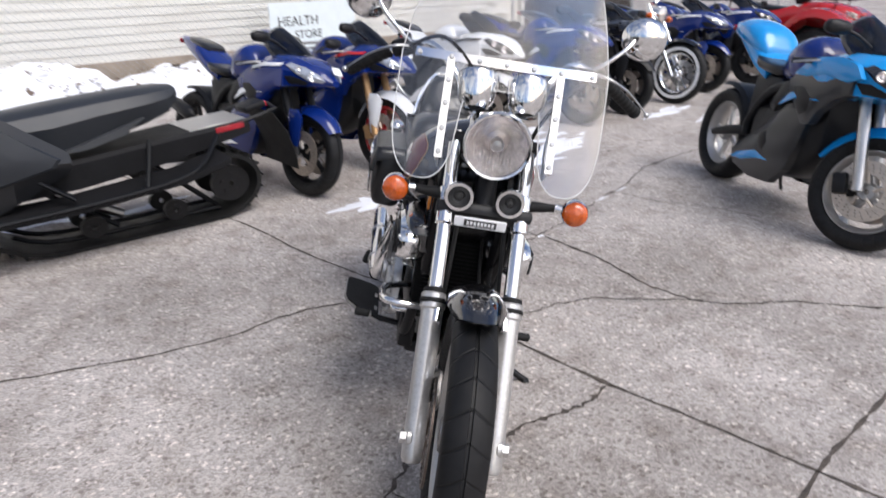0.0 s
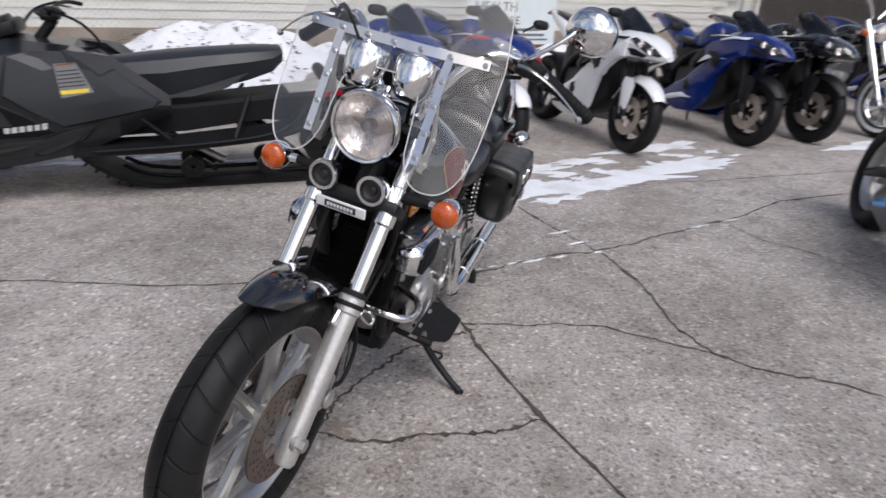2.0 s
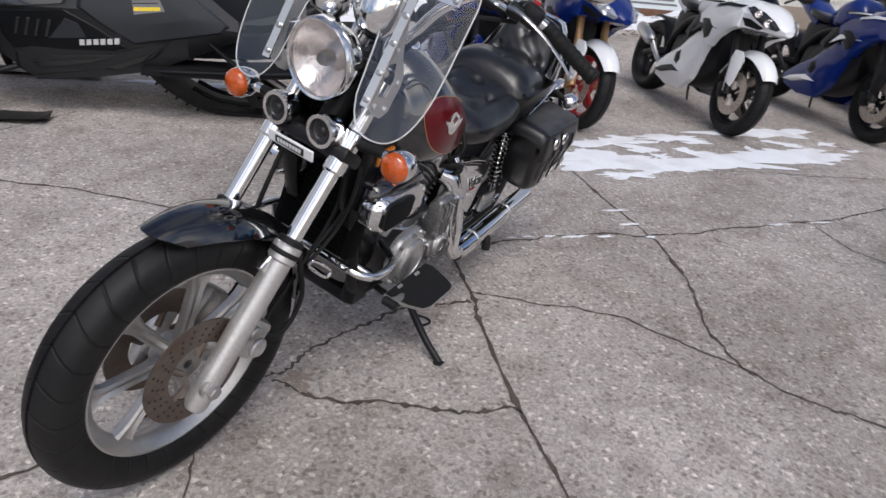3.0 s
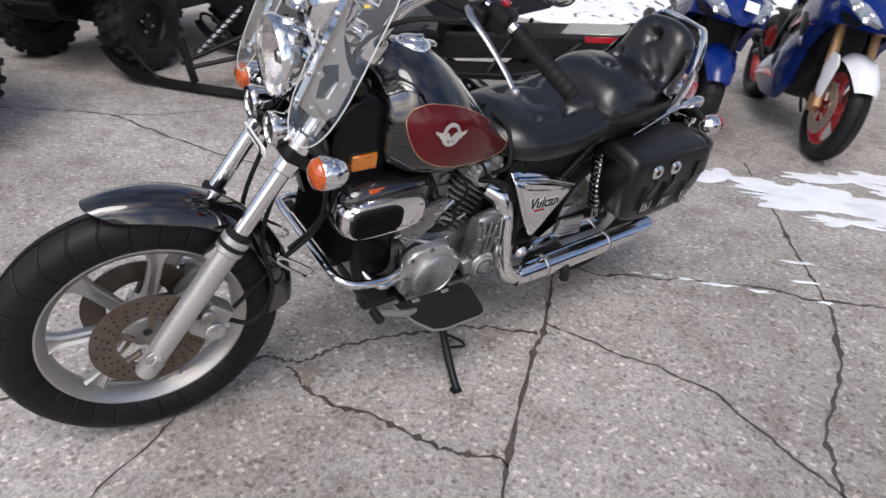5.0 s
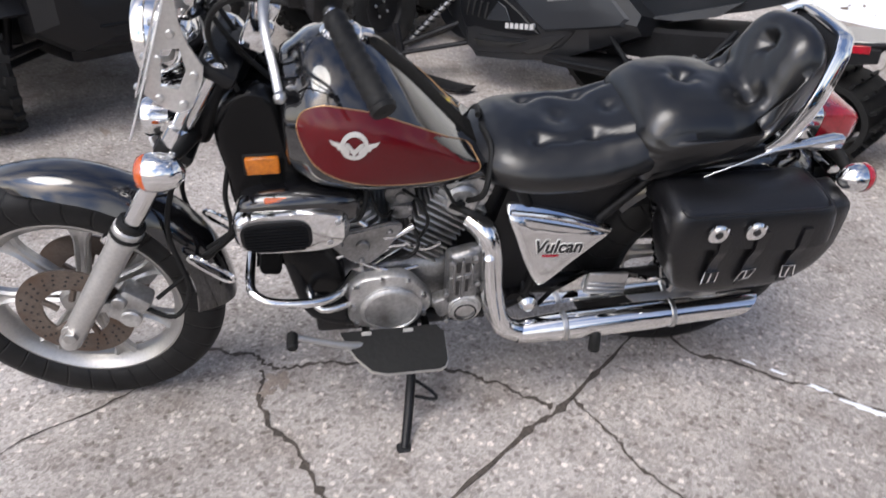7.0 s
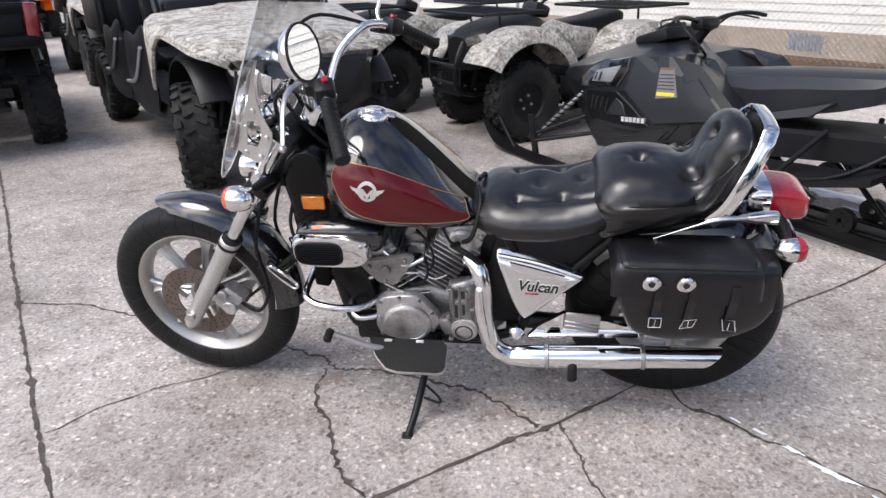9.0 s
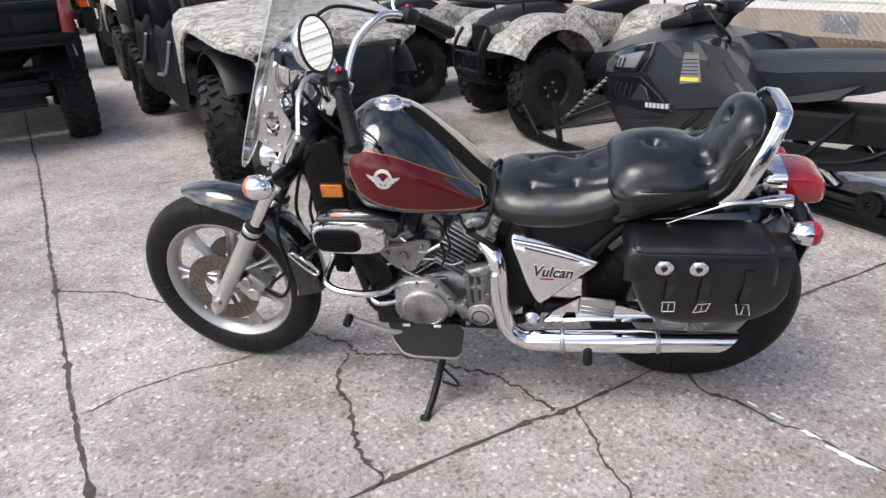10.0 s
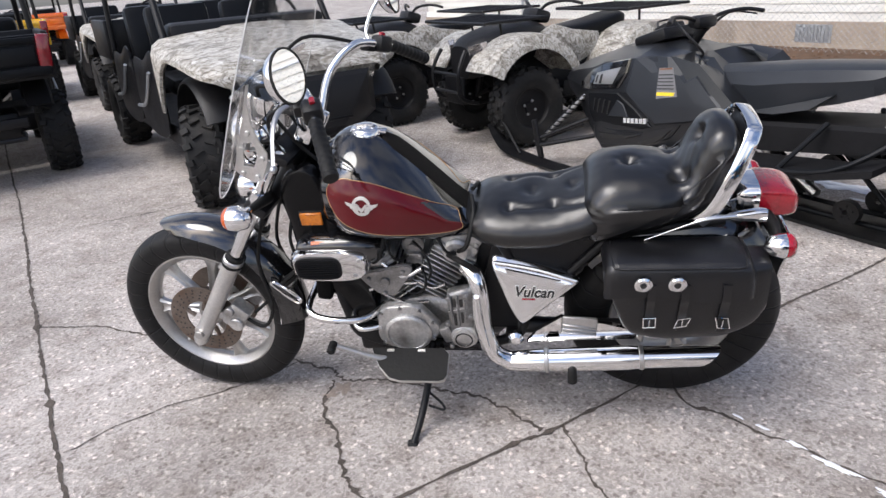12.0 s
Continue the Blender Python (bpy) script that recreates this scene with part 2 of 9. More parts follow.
CONCRETE = concrete_material()
CRACK = material("dirt_filled_crack", (0.075, 0.062, 0.052), rough=0.95, vary=0.5, scale=14, fine=120, bump=0.6)
SNOW = material("old_snow", (0.80, 0.82, 0.86), rough=0.75, vary=0.06, scale=5, fine=60, bump=0.8, bump_scale=45, dirt=(0.62, 0.62, 0.64))
SNOWBANK = material("pitted_snow", (0.74, 0.76, 0.80), rough=0.8, vary=0.08, scale=11, fine=60, bump=0.9, bump_scale=40, dirt=(0.12, 0.09, 0.07), dirt_from=0.62)
LEAFLITTER = material("dead_leaves", (0.10, 0.055, 0.03), rough=0.9, vary=0.6, scale=10, fine=80, bump=0.9)
SIDING = material("white_lap_siding", (0.70, 0.69, 0.645), rough=0.55, vary=0.05, scale=1.2, fine=30, bump=0.15, dirt=(0.62, 0.60, 0.55))
FOUNDATION = material("tan_concrete_block", (0.36, 0.30, 0.24), rough=0.9, vary=0.18, scale=3, fine=70, bump=0.7, dirt=(0.24, 0.20, 0.16))
GALV = material("galvanised_steel", (0.36, 0.38, 0.40), rough=0.45, metal=0.8, vary=0.15, scale=12, fine=120)
BLACK_PAINT = material("black_gloss_paint", (0.006, 0.006, 0.007), rough=0.09, coat=1.0, vary=0.1, scale=3, fine=50, spec=0.6)
MAROON = material("candy_maroon_paint", (0.100, 0.0018, 0.005), rough=0.30, coat=0.55, vary=0.12, scale=4, fine=300, spec=0.15)
SHROUD = material("satin_black_plastic", (0.0035, 0.0035, 0.004), rough=0.24, vary=0.15, scale=7, fine=120, bump=0.05, spec=0.22)
RADIATOR = material("dusty_radiator_core", (0.003, 0.003, 0.003), rough=0.75, vary=0.3, scale=12, fine=140, bump=0.2, spec=0.1)
GOLD = material("gold_pinstripe", (0.50, 0.30, 0.14), rough=0.35, metal=0.5, vary=0.1)
CHROME = material("chrome", (0.80, 0.80, 0.80), rough=0.07, metal=1.0, vary=0.04, scale=8, fine=80)
ALLOY = material("cast_alloy", (0.48, 0.47, 0.455), rough=0.36, metal=0.85, vary=0.10, scale=12, fine=140, bump=0.05)
ENGINE = material("engine_aluminium", (0.52, 0.515, 0.505), rough=0.34, metal=0.75, vary=0.22, scale=14, fine=130, bump=0.12, dirt=(0.20, 0.19, 0.18))
FORKGREY = material("fork_casting", (0.55, 0.54, 0.525), rough=0.32, metal=0.7, vary=0.12, scale=10, fine=120)
BRONZE = material("bronzed_disc_steel", (0.52, 0.45, 0.38), rough=0.35, metal=0.7, vary=0.15, scale=20)
DISC = material("rusty_brake_disc", (0.17, 0.140, 0.120), rough=0.40, metal=0.8, vary=0.2, scale=18, fine=140, dirt=(0.15, 0.105, 0.08))
STEEL = material("bare_steel", (0.5, 0.5, 0.5), rough=0.3, metal=1.0, vary=0.12)
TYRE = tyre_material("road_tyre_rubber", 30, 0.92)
KNOB = material("knobby_tyre_rubber", (0.012, 0.012, 0.012), rough=0.7, vary=0.3, scale=10, fine=60, bump=0.3, dirt=(0.030, 0.028, 0.026), spec=0.3)
RUBBER = material("black_rubber", (0.007, 0.007, 0.007), rough=0.62, vary=0.2, scale=10, bump=0.2, spec=0.3)
PLASTIC = material("black_textured_plastic", (0.007, 0.007, 0.008), rough=0.43, vary=0.25, scale=8, fine=160, bump=0.2, spec=0.3)
MATTE = material("matte_charcoal_plastic", (0.0055, 0.0062, 0.0076), rough=0.38, vary=0.2, scale=5, fine=200, bump=0.10, spec=0.17)
CARBON = material("dark_bodywork", (0.011, 0.012, 0.014), rough=0.30, coat=0.2, vary=0.2, scale=5, spec=0.4)
LEATHER = material("black_leather", (0.004, 0.004, 0.0045), rough=0.34, coat=0.35, vary=0.2, scale=9, fine=200, bump=0.06, bump_scale=260, spec=0.5)
LEATHER.node_tree.nodes["Principled BSDF"].inputs["Coat Roughness"].default_value = 0.2
BLACK_PAINT.node_tree.nodes["Principled BSDF"].inputs["Coat IOR"].default_value = 1.5
BAGLEATHER = material("saddlebag_leather", (0.006, 0.006, 0.007), rough=0.30, vary=0.25, scale=10, fine=220, bump=0.2, bump_scale=200, spec=0.5)
BIBLEATHER = material("matt_charcoal_hide", (0.013, 0.012, 0.011), rough=0.62, vary=0.2, scale=12, fine=220, bump=0.3, bump_scale=220, spec=0.03)
AMBER = lens_material("amber_lens", (0.66, 0.105, 0.006))
SIDE_AMBER = lens_material("yellow_amber_lens", (0.85, 0.24, 0.008))
REDLENS = lens_material("red_lens", (0.42, 0.006, 0.02), 0.06)
DARKRED = lens_material("dark_red_lens", (0.26, 0.007, 0.014))
GLASS = glass_material("clear_acrylic", (1, 1, 1), 0.03, 0.985)
BRUSHED = material("brushed_steel_plate", (0.60, 0.59, 0.57), rough=0.42, metal=0.9, vary=0.1, scale=20, fine=160)
ACRYLIC_EDGE = material("polished_acrylic_edge", (0.62, 0.62, 0.61), rough=0.25, vary=0.1, scale=20)
SILVER = material("silver_emblem", (0.74, 0.73, 0.70), rough=0.30, metal=0.55, vary=0.1, scale=30)
GREYCAST = material("dull_grey_casting", (0.27, 0.266, 0.264), rough=0.34, metal=0.75, vary=0.3, scale=16, fine=140, bump=0.15, dirt=(0.16, 0.155, 0.15))
# casting darkened in colour to paint shade between fins and in recesses
SHADECAST = material("shaded_casting", (0.050, 0.049, 0.048), rough=0.45, metal=0.6, vary=0.25, scale=12, fine=120, bump=0.1)
LAMPGLASS = glass_material("headlamp_glass", (1, 1, 1), 0.05, 0.95)
SMOKE = glass_material("smoked_screen", (0.16, 0.18, 0.22), 0.03, 0.9)
LAMPSHELL = material("clear_lamp_shell", (0.42, 0.45, 0.50), rough=0.12, metal=0.5, vary=0.25, scale=30, fine=120)
REFLECTOR = material("lamp_reflector", (0.75, 0.70, 0.68), rough=0.22, metal=0.9, vary=0.2, scale=22, fine=90, bump=0.6, bump_scale=60)
WHITE = material("white_plastic", (0.78, 0.78, 0.78), rough=0.4, vary=0.04)
BLACKINK = material("black_ink", (0.015, 0.015, 0.015), rough=0.5)
GREYINK2 = material("dark_grey_label", (0.16, 0.16, 0.165), rough=0.45)
GREYINK = material("grey_print", (0.55, 0.55, 0.55), rough=0.5)
YELLOW = material("yellow_print", (0.75, 0.55, 0.03), rough=0.5)
BLUE = material("royal_blue_paint", (0.003, 0.018, 0.14), rough=0.22, coat=0.7, vary=0.12, scale=3, fine=300, spec=0.2)
WHITEPAINT = material("white_gloss_paint", (0.78, 0.79, 0.80), rough=0.15, coat=1.0, vary=0.03)
CYAN = material("sky_blue_paint", (0.006, 0.27, 0.66), rough=0.25, coat=0.7, vary=0.08, scale=3, fine=300, spec=0.2)
REDPAINT = material("red_plastic_paint", (0.50, 0.012, 0.014), rough=0.22, coat=0.7, vary=0.08)
REDRIM = material("red_rim_paint", (0.52, 0.025, 0.03), rough=0.3, coat=0.5, vary=0.1)
ORANGE = material("orange_paint", (0.75, 0.16, 0.012), rough=0.25, coat=0.7, vary=0.08)
YELLOWPAINT = material("yellow_paint", (0.75, 0.46, 0.02), rough=0.25, coat=0.7, vary=0.08)
CAMO = camo_material()
WOOD = material("dark_weathered_boards", (0.030, 0.020, 0.014), rough=0.9, vary=0.35, scale=3, fine=60, bump=0.5)
GRASS = material("winter_grass", (0.20, 0.16, 0.085), rough=0.95, vary=0.35, scale=0.6, fine=8, bump=0.8)
ASPHALT = material("grey_asphalt", (0.11, 0.105, 0.10), rough=0.9, vary=0.2, scale=1, fine=60, bump=0.4)
BARK = material("tree_bark", (0.06, 0.045, 0.035), rough=0.95, vary=0.4, scale=4, fine=30, bump=0.8)
HOUSEWALL = material("far_house_siding", (0.52, 0.55, 0.58), rough=0.7, vary=0.1)
ROOF = material("far_roof_shingle", (0.10, 0.095, 0.09), rough=0.9, vary=0.2)
DARKGLASS = material("dark_window_glass", (0.02, 0.022, 0.026), rough=0.08, vary=0.1)
SIGNWHITE = material("sign_board", (0.66, 0.72, 0.74), rough=0.5, vary=0.05)
RUST = material("rusty_steel", (0.16, 0.08, 0.05), rough=0.8, vary=0.4, scale=18)
TUNNELBLACK = material("black_tunnel_coating", (0.009, 0.009, 0.010), rough=0.6, vary=0.3, scale=8, fine=120, spec=0.18)
SLATE = material("slate_grey_plastic", (0.018, 0.021, 0.026), rough=0.42, vary=0.15, scale=5, fine=220, bump=0.1, spec=0.45)
PALESLATE = material("pale_slate_plastic", (0.045, 0.048, 0.053), rough=0.45, vary=0.15, scale=5, fine=220)
STAIN = material("oil_darkened_concrete", (0.27, 0.225, 0.19), rough=0.85, vary=0.3, scale=10, fine=140, bump=0.4)


# ---- mesh tools ----
def catmull(pts, sub, closed=False):
    """Points on a smooth curve through pts, sub steps to a span."""
    P = [np.array(p, float) for p in pts]
    n = len(P)
    out = []
    for i in range(n if closed else n - 1):
        if closed:
            a, b, c, d = P[i - 1], P[i], P[(i + 1) % n], P[(i + 2) % n]
        else:
            a, b, c, d = P[max(i - 1, 0)], P[i], P[i + 1], P[min(i + 2, n - 1)]
        for k in range(sub):
            t = k / sub
            out.append(0.5 * (2 * b + (c - a) * t + (2 * a - 5 * b + 4 * c - d) * t * t + (3 * b - a - 3 * c + d) * t ** 3))
    if not closed:
        out.append(P[-1])
    return out


def rings(bm, loops, cap=True, closed=False):
    """Skin a row of rings, each a list of points of one length."""
    vs = [[bm.verts.new(p) for p in ring] for ring in loops]
    n = len(vs[0])
    for i in range(len(vs) if closed else len(vs) - 1):
        r, s = vs[i], vs[(i + 1) % len(vs)]
        for k in range(n):
            bm.faces.new((r[k], r[(k + 1) % n], s[(k + 1) % n], s[k]))
    if cap and not closed:
        bm.faces.new(vs[0][::-1])
        bm.faces.new(vs[-1])
    return bm


def tube(bm, pts, r, n=10, sub=5, closed=False, cap=True):
    """A round bar along a smooth curve; r: one radius or one for each point."""
    path = catmull(pts, sub, closed) if sub > 1 else [np.array(p, float) for p in pts]
    if isinstance(r, (list, tuple)):
        radii = [float(v[0]) for v in (catmull([(q,) for q in r], sub, closed) if sub > 1 else [(q,) for q in r])]
    else:
        radii = [r] * len(path)
    m = len(path)
    loops = []
    side = None
    for i in range(m):
        t = path[(i + 1) % m] - path[i - 1] if closed else path[min(i + 1, m - 1)] - path[max(i - 1, 0)]
        t = t / (np.linalg.norm(t) + 1e-9)
        if side is None:
            side = np.cross(t, (0, 0, 1)) if abs(t[2]) < 0.9 else np.cross(t, (1, 0, 0))
        side = side - t * (side @ t)
        side = side / (np.linalg.norm(side) + 1e-9)
        up = np.cross(side, t)
        loops.append([tuple(path[i] + radii[i] * (math.cos(a) * side + math.sin(a) * up)) for a in [2 * math.pi * k / n for k in range(n)]])
    return rings(bm, loops, cap, closed)


def frame_of(axis):
    a = Vector(axis).normalized()
    u = a.orthogonal().normalized()
    return a, u, a.cross(u)


def lathe(bm, origin, axis, profile, n=32, closed=False, cap=False):
    """Turn a profile of (radius, distance along the axis) about the axis."""
    a, u, v = frame_of(axis)
    o = Vector(origin)
    loops = []
    for r, d in profile:
        loops.append([o + a * d + (u * math.cos(t) + v * math.sin(t)) * max(r, 1e-4) for t in [2 * math.pi * k / n for k in range(n)]])
    return rings(bm, loops, cap, closed)


def disc_solid(bm, centre, axis, r, h, n=24, bev=0.0):
    """A short solid cylinder, centred, with softened rims."""
    b = min(bev, h * 0.45, r * 0.5)
    prof = [(r - b, -h / 2), (r, -h / 2 + b), (r, h / 2 - b), (r - b, h / 2)] if b else [(r, -h / 2), (r, h / 2)]
    return lathe(bm, centre, axis, prof, n, cap=True)


def box(bm, centre, size, rot=(0, 0, 0), bev=0.0, seg=2):
    m = pose(*centre, *rot) @ Matrix.Diagonal((*size, 1))
    made = bmesh.ops.create_cube(bm, size=1.0, matrix=m)["verts"]
    if bev:
        edges = list({e for v in made for e in v.link_edges})
        bmesh.ops.bevel(bm, geom=edges, offset=bev, segments=seg, affect="EDGES", profile=0.5)
    return bm


def loft(bm, secs, n=24, sub=4, cap=True):
    """A body along y. secs: (y, x, z of its widest line, half width, height above, depth below, squareness)."""
    S = catmull([s if len(s) == 7 else (*s, 2.4) for s in secs], sub) if sub > 1 else secs
    loops = []
    for y, x0, zc, hw, hu, hd, p in S:
        ring = []
        for k in range(n):
            a = 2 * math.pi * k / n
            c, s = math.cos(a), math.sin(a)
            q = 2.0 / p
            ring.append((x0 + hw * math.copysign(abs(c) ** q, c), y, zc + (hu if s > 0 else hd) * math.copysign(abs(s) ** q, s)))
        loops.append(ring)
    return rings(bm, loops, cap)


def plate(bm, outline, thick, place, holes=()):
    """A flat sheet with that outline of (u, v), and holes in it, made thick, then laid by place (a matrix: u, v and thickness on x, y, z)."""
    t = bmesh.new()
    edges = []
    for loop in (outline, *holes):
        vs = [t.verts.new((p[0], p[1], -thick / 2)) for p in loop]
        edges += [t.edges.new((vs[i], vs[(i + 1) % len(vs)])) for i in range(len(vs))]
    bmesh.ops.triangle_fill(t, use_beauty=True, use_dissolve=False, edges=edges)
    up = bmesh.ops.extrude_face_region(t, geom=t.faces[:])["geom"]
    for v in [g for g in up if isinstance(g, bmesh.types.BMVert)]:
        v.co.z += thick
    bmesh.ops.recalc_face_normals(t, faces=t.faces)
    bmesh.ops.transform(t, matrix=place, verts=t.verts)
    me = bpy.data.meshes.new("tmp")
    t.to_mesh(me)
    t.free()
    bm.from_mesh(me)
    bpy.data.meshes.remove(me)
    return bm


YZ = Matrix(((0, 0, 1, 0), (1, 0, 0, 0), (0, 1, 0, 0), (0, 0, 0, 1)))  # a sheet in the upright plane along the length


def at_x(x):
    return Matrix.Translation((x, 0, 0)) @ YZ


def smooth_outline(pts, sub=5):
    return [tuple(p) for p in catmull(pts, sub, True)]


def part(name, bm, mat, parent=None, label="", sharp=38, fix=True):
    """Link a bmesh as one mesh object, under a thing or a part."""
    if fix:
        bmesh.ops.recalc_face_normals(bm, faces=bm.faces)
    me = bpy.data.meshes.new(name)
    bm.to_mesh(me)
    bm.free()
    me.materials.append(mat)
    me.polygons.foreach_set("use_smooth", [True] * len(me.polygons))
    me.set_sharp_from_angle(angle=radians(sharp))
    ob = new(name, me)
    if parent:
        ob.parent = parent
    if label:
        tagged(ob, label)
    return ob


def thing(name, m, label, category, group="", kind=""):
    ob = new(name)
    ob.matrix_world = m
    ob.empty_display_size = 0.1
    return tagged(ob, label, category, group, kind)


def mirror_x(bm):
    """Flip a bmesh to the other side."""
    bmesh.ops.scale(bm, vec=(-1, 1, 1), verts=bm.verts)
    return bm


def moved(ob, to):
    """Put a part's own origin at a place, with its mesh laid round it."""
    ob.data.transform(Matrix.Translation(-Vector(to)))
    ob.location = to
    return ob


def both(name, make, mat, parent, label="", sharp=38):
    """The same part on the left and on the right."""
    a = part(name, make(bmesh.new()), mat, parent, label, sharp)
    b = part(name, mirror_x(make(bmesh.new())), mat, parent, label, sharp)
    return a, b


def tyre_profile(r, w, rim, groove=True):
    """Half-round tread, bulged walls and beads, as a closed profile."""
    h = r - rim
    prof = [(rim - 0.004, -w * 0.36), (rim + h * 0.2, -w * 0.46), (rim + h * 0.5, -w * 0.5), (rim + h * 0.74, -w * 0.46), (r - h * 0.12, -w * 0.33), (r - h * 0.03, -w * 0.17)]
    mid = [(r, -0.0045), (r - 0.005, -0.003), (r - 0.005, 0.003), (r, 0.0045)] if groove else [(r, 0)]
    return prof + mid + [(a, -b) for a, b in prof[::-1]] + [(rim - 0.012, w * 0.2), (rim - 0.012, -w * 0.2)]


def road_wheel(parent, name, centre, r, w, rim, rim_mat, spokes=6, spoke_w=0.032, discs=(), disc_r=0.13, label="", disc_mat=None, tyre_mat=None, rim_lip=None):
    """A cast wheel with its tyre and discs, turning about x."""
    c = Vector(centre)
    bm = bmesh.new()
    rw = w * 0.33
    lathe(bm, c, (1, 0, 0), [(rim + 0.004, -rw), (rim + 0.004, -rw + 0.008), (rim - 0.012, -rw + 0.016), (rim - 0.022, -rw * 0.3), (rim - 0.022, rw * 0.3), (rim - 0.012, rw - 0.016), (rim + 0.004, rw - 0.008),
                              (rim + 0.004, rw), (rim - 0.01, rw + 0.001), (rim - 0.03, rw * 0.5), (rim - 0.036, 0), (rim - 0.03, -rw * 0.5), (rim - 0.01, -rw - 0.001)], 56, closed=True)
    lathe(bm, c, (1, 0, 0), [(0.012, -rw * 1.15), (0.04, -rw * 1.15), (0.05, -rw * 0.8), (0.045, 0), (0.05, rw * 0.8), (0.04, rw * 1.15), (0.012, rw * 1.15)], 24, closed=True)
    spoke_meshes = []
    for k in range(spokes):
        a = 2 * math.pi * (k + 0.25) / spokes
        d, s = Vector((0, math.sin(a), math.cos(a))), Vector((0, math.cos(a), -math.sin(a)))
        loops = []
        for f, ww, tt in ((0.035, spoke_w * 0.62, 0.016), (rim * 0.35, spoke_w * 0.5, 0.014), (rim * 0.7, spoke_w * 0.55, 0.013), (rim - 0.05, spoke_w * 0.75, 0.013), (rim - 0.022, spoke_w * 1.3, 0.016)):
            o = c + d * f
            x = Vector((1, 0, 0))
            loops.append([o + s * ww * u + x * tt * v for u, v in ((-1, -0.6), (-0.7, -1), (0.7, -1), (1, -0.6), (1, 0.6), (0.7, 1), (0.3, 0.45), (-0.3, 0.45), (-0.7, 1), (-1, 0.6))])
        sb = bmesh.new()
        rings(sb, loops)
        spoke_meshes.append(sb)
    wheel = part(name, bm, rim_mat, parent, label)
    for sb in spoke_meshes:
        part("spoke", sb, rim_mat, wheel)
    bm = bmesh.new()
    lathe(bm, (0, 0, 0), (1, 0, 0), tyre_profile(r, w, rim), 72, closed=True)
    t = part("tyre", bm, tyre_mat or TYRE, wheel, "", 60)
    t.location = c
    for x in discs:
        bm = bmesh.new()
        o = c + Vector((x, 0, 0))
        lathe(bm, o, (1, 0, 0), [(disc_r * 0.56, -0.0028), (disc_r, -0.0028), (disc_r, 0.0028), (disc_r * 0.56, 0.0028)], 48, closed=True)
        for k in range(5):
            a = 2 * math.pi * k / 5
            tube(bm, [o + Vector((0, math.sin(a), math.cos(a))) * 0.04, o + Vector((0, math.sin(a + 0.2), math.cos(a + 0.2))) * disc_r * 0.58], 0.008, 6, 1)
        dk = part("brake_disc", bm, disc_mat or DISC, wheel, "", 50)
        bm = bmesh.new()
        for k in range(24):
            a = 2 * math.pi * k / 24
            for j in range(3):
                rr = disc_r * (0.66 + 0.1 * j + 0.05 * (k % 2))
                p = o + Vector((math.copysign(0.0031, x), math.sin(a + j * 0.06) * rr, math.cos(a + j * 0.06) * rr))
                disc_solid(bm, p, (1, 0, 0), 0.0034, 0.001, 6)
        part("drilled_hole", bm, BLACKINK, dk)
        tagged(dk.children[0], kind="stuff")
    return wheel


# ---- the lot: ground, cracks, snow ----
def setting(name, bm, mat, label, category, sharp=38):
    return tagged(part(name, bm, mat, None, "", sharp), label, category, kind="structure")


bm = bmesh.new()
bmesh.ops.create_grid(bm, x_segments=2, y_segments=2, size=1500)
setting("ground", bm, CONCRETE, "worn tan exposed-aggregate concrete of the dealer's lot", "ground")

rng = random.Random(7)


def crack_strip(bm, pts, width, step=0.025, wander=0.012, z=0.0025):
    """A ragged seam on the ground through the points given."""
    path = catmull([(*p, 0) for p in pts], 12)
    fine = []
    for a, b in zip(path, path[1:]):
        k = max(1, int(np.linalg.norm(b - a) / step))
        fine += [a + (b - a) * i / k for i in range(k)]
    fine.append(path[-1])
    left, right, off = [], [], 0.0
    for i, p in enumerate(fine):
        t = fine[min(i + 1, len(fine) - 1)] - fine[max(i - 1, 0)]
        t = t / (np.linalg.norm(t) + 1e-9)
        s = np.array((-t[1], t[0], 0))
        off = 0.8 * off + rng.uniform(-wander, wander) * 0.6
        w = width * (0.35 + 0.9 * rng.random())
        if rng.random() < 0.06:
            w *= 2.0
        left.append(bm.verts.new(p + s * (off + w / 2) + np.array((0, 0, z))))
        right.append(bm.verts.new(p + s * (off - w / 2) + np.array((0, 0, z))))
    for i in range(len(fine) - 1):
        bm.faces.new((left[i], right[i], right[i + 1], left[i + 1]))


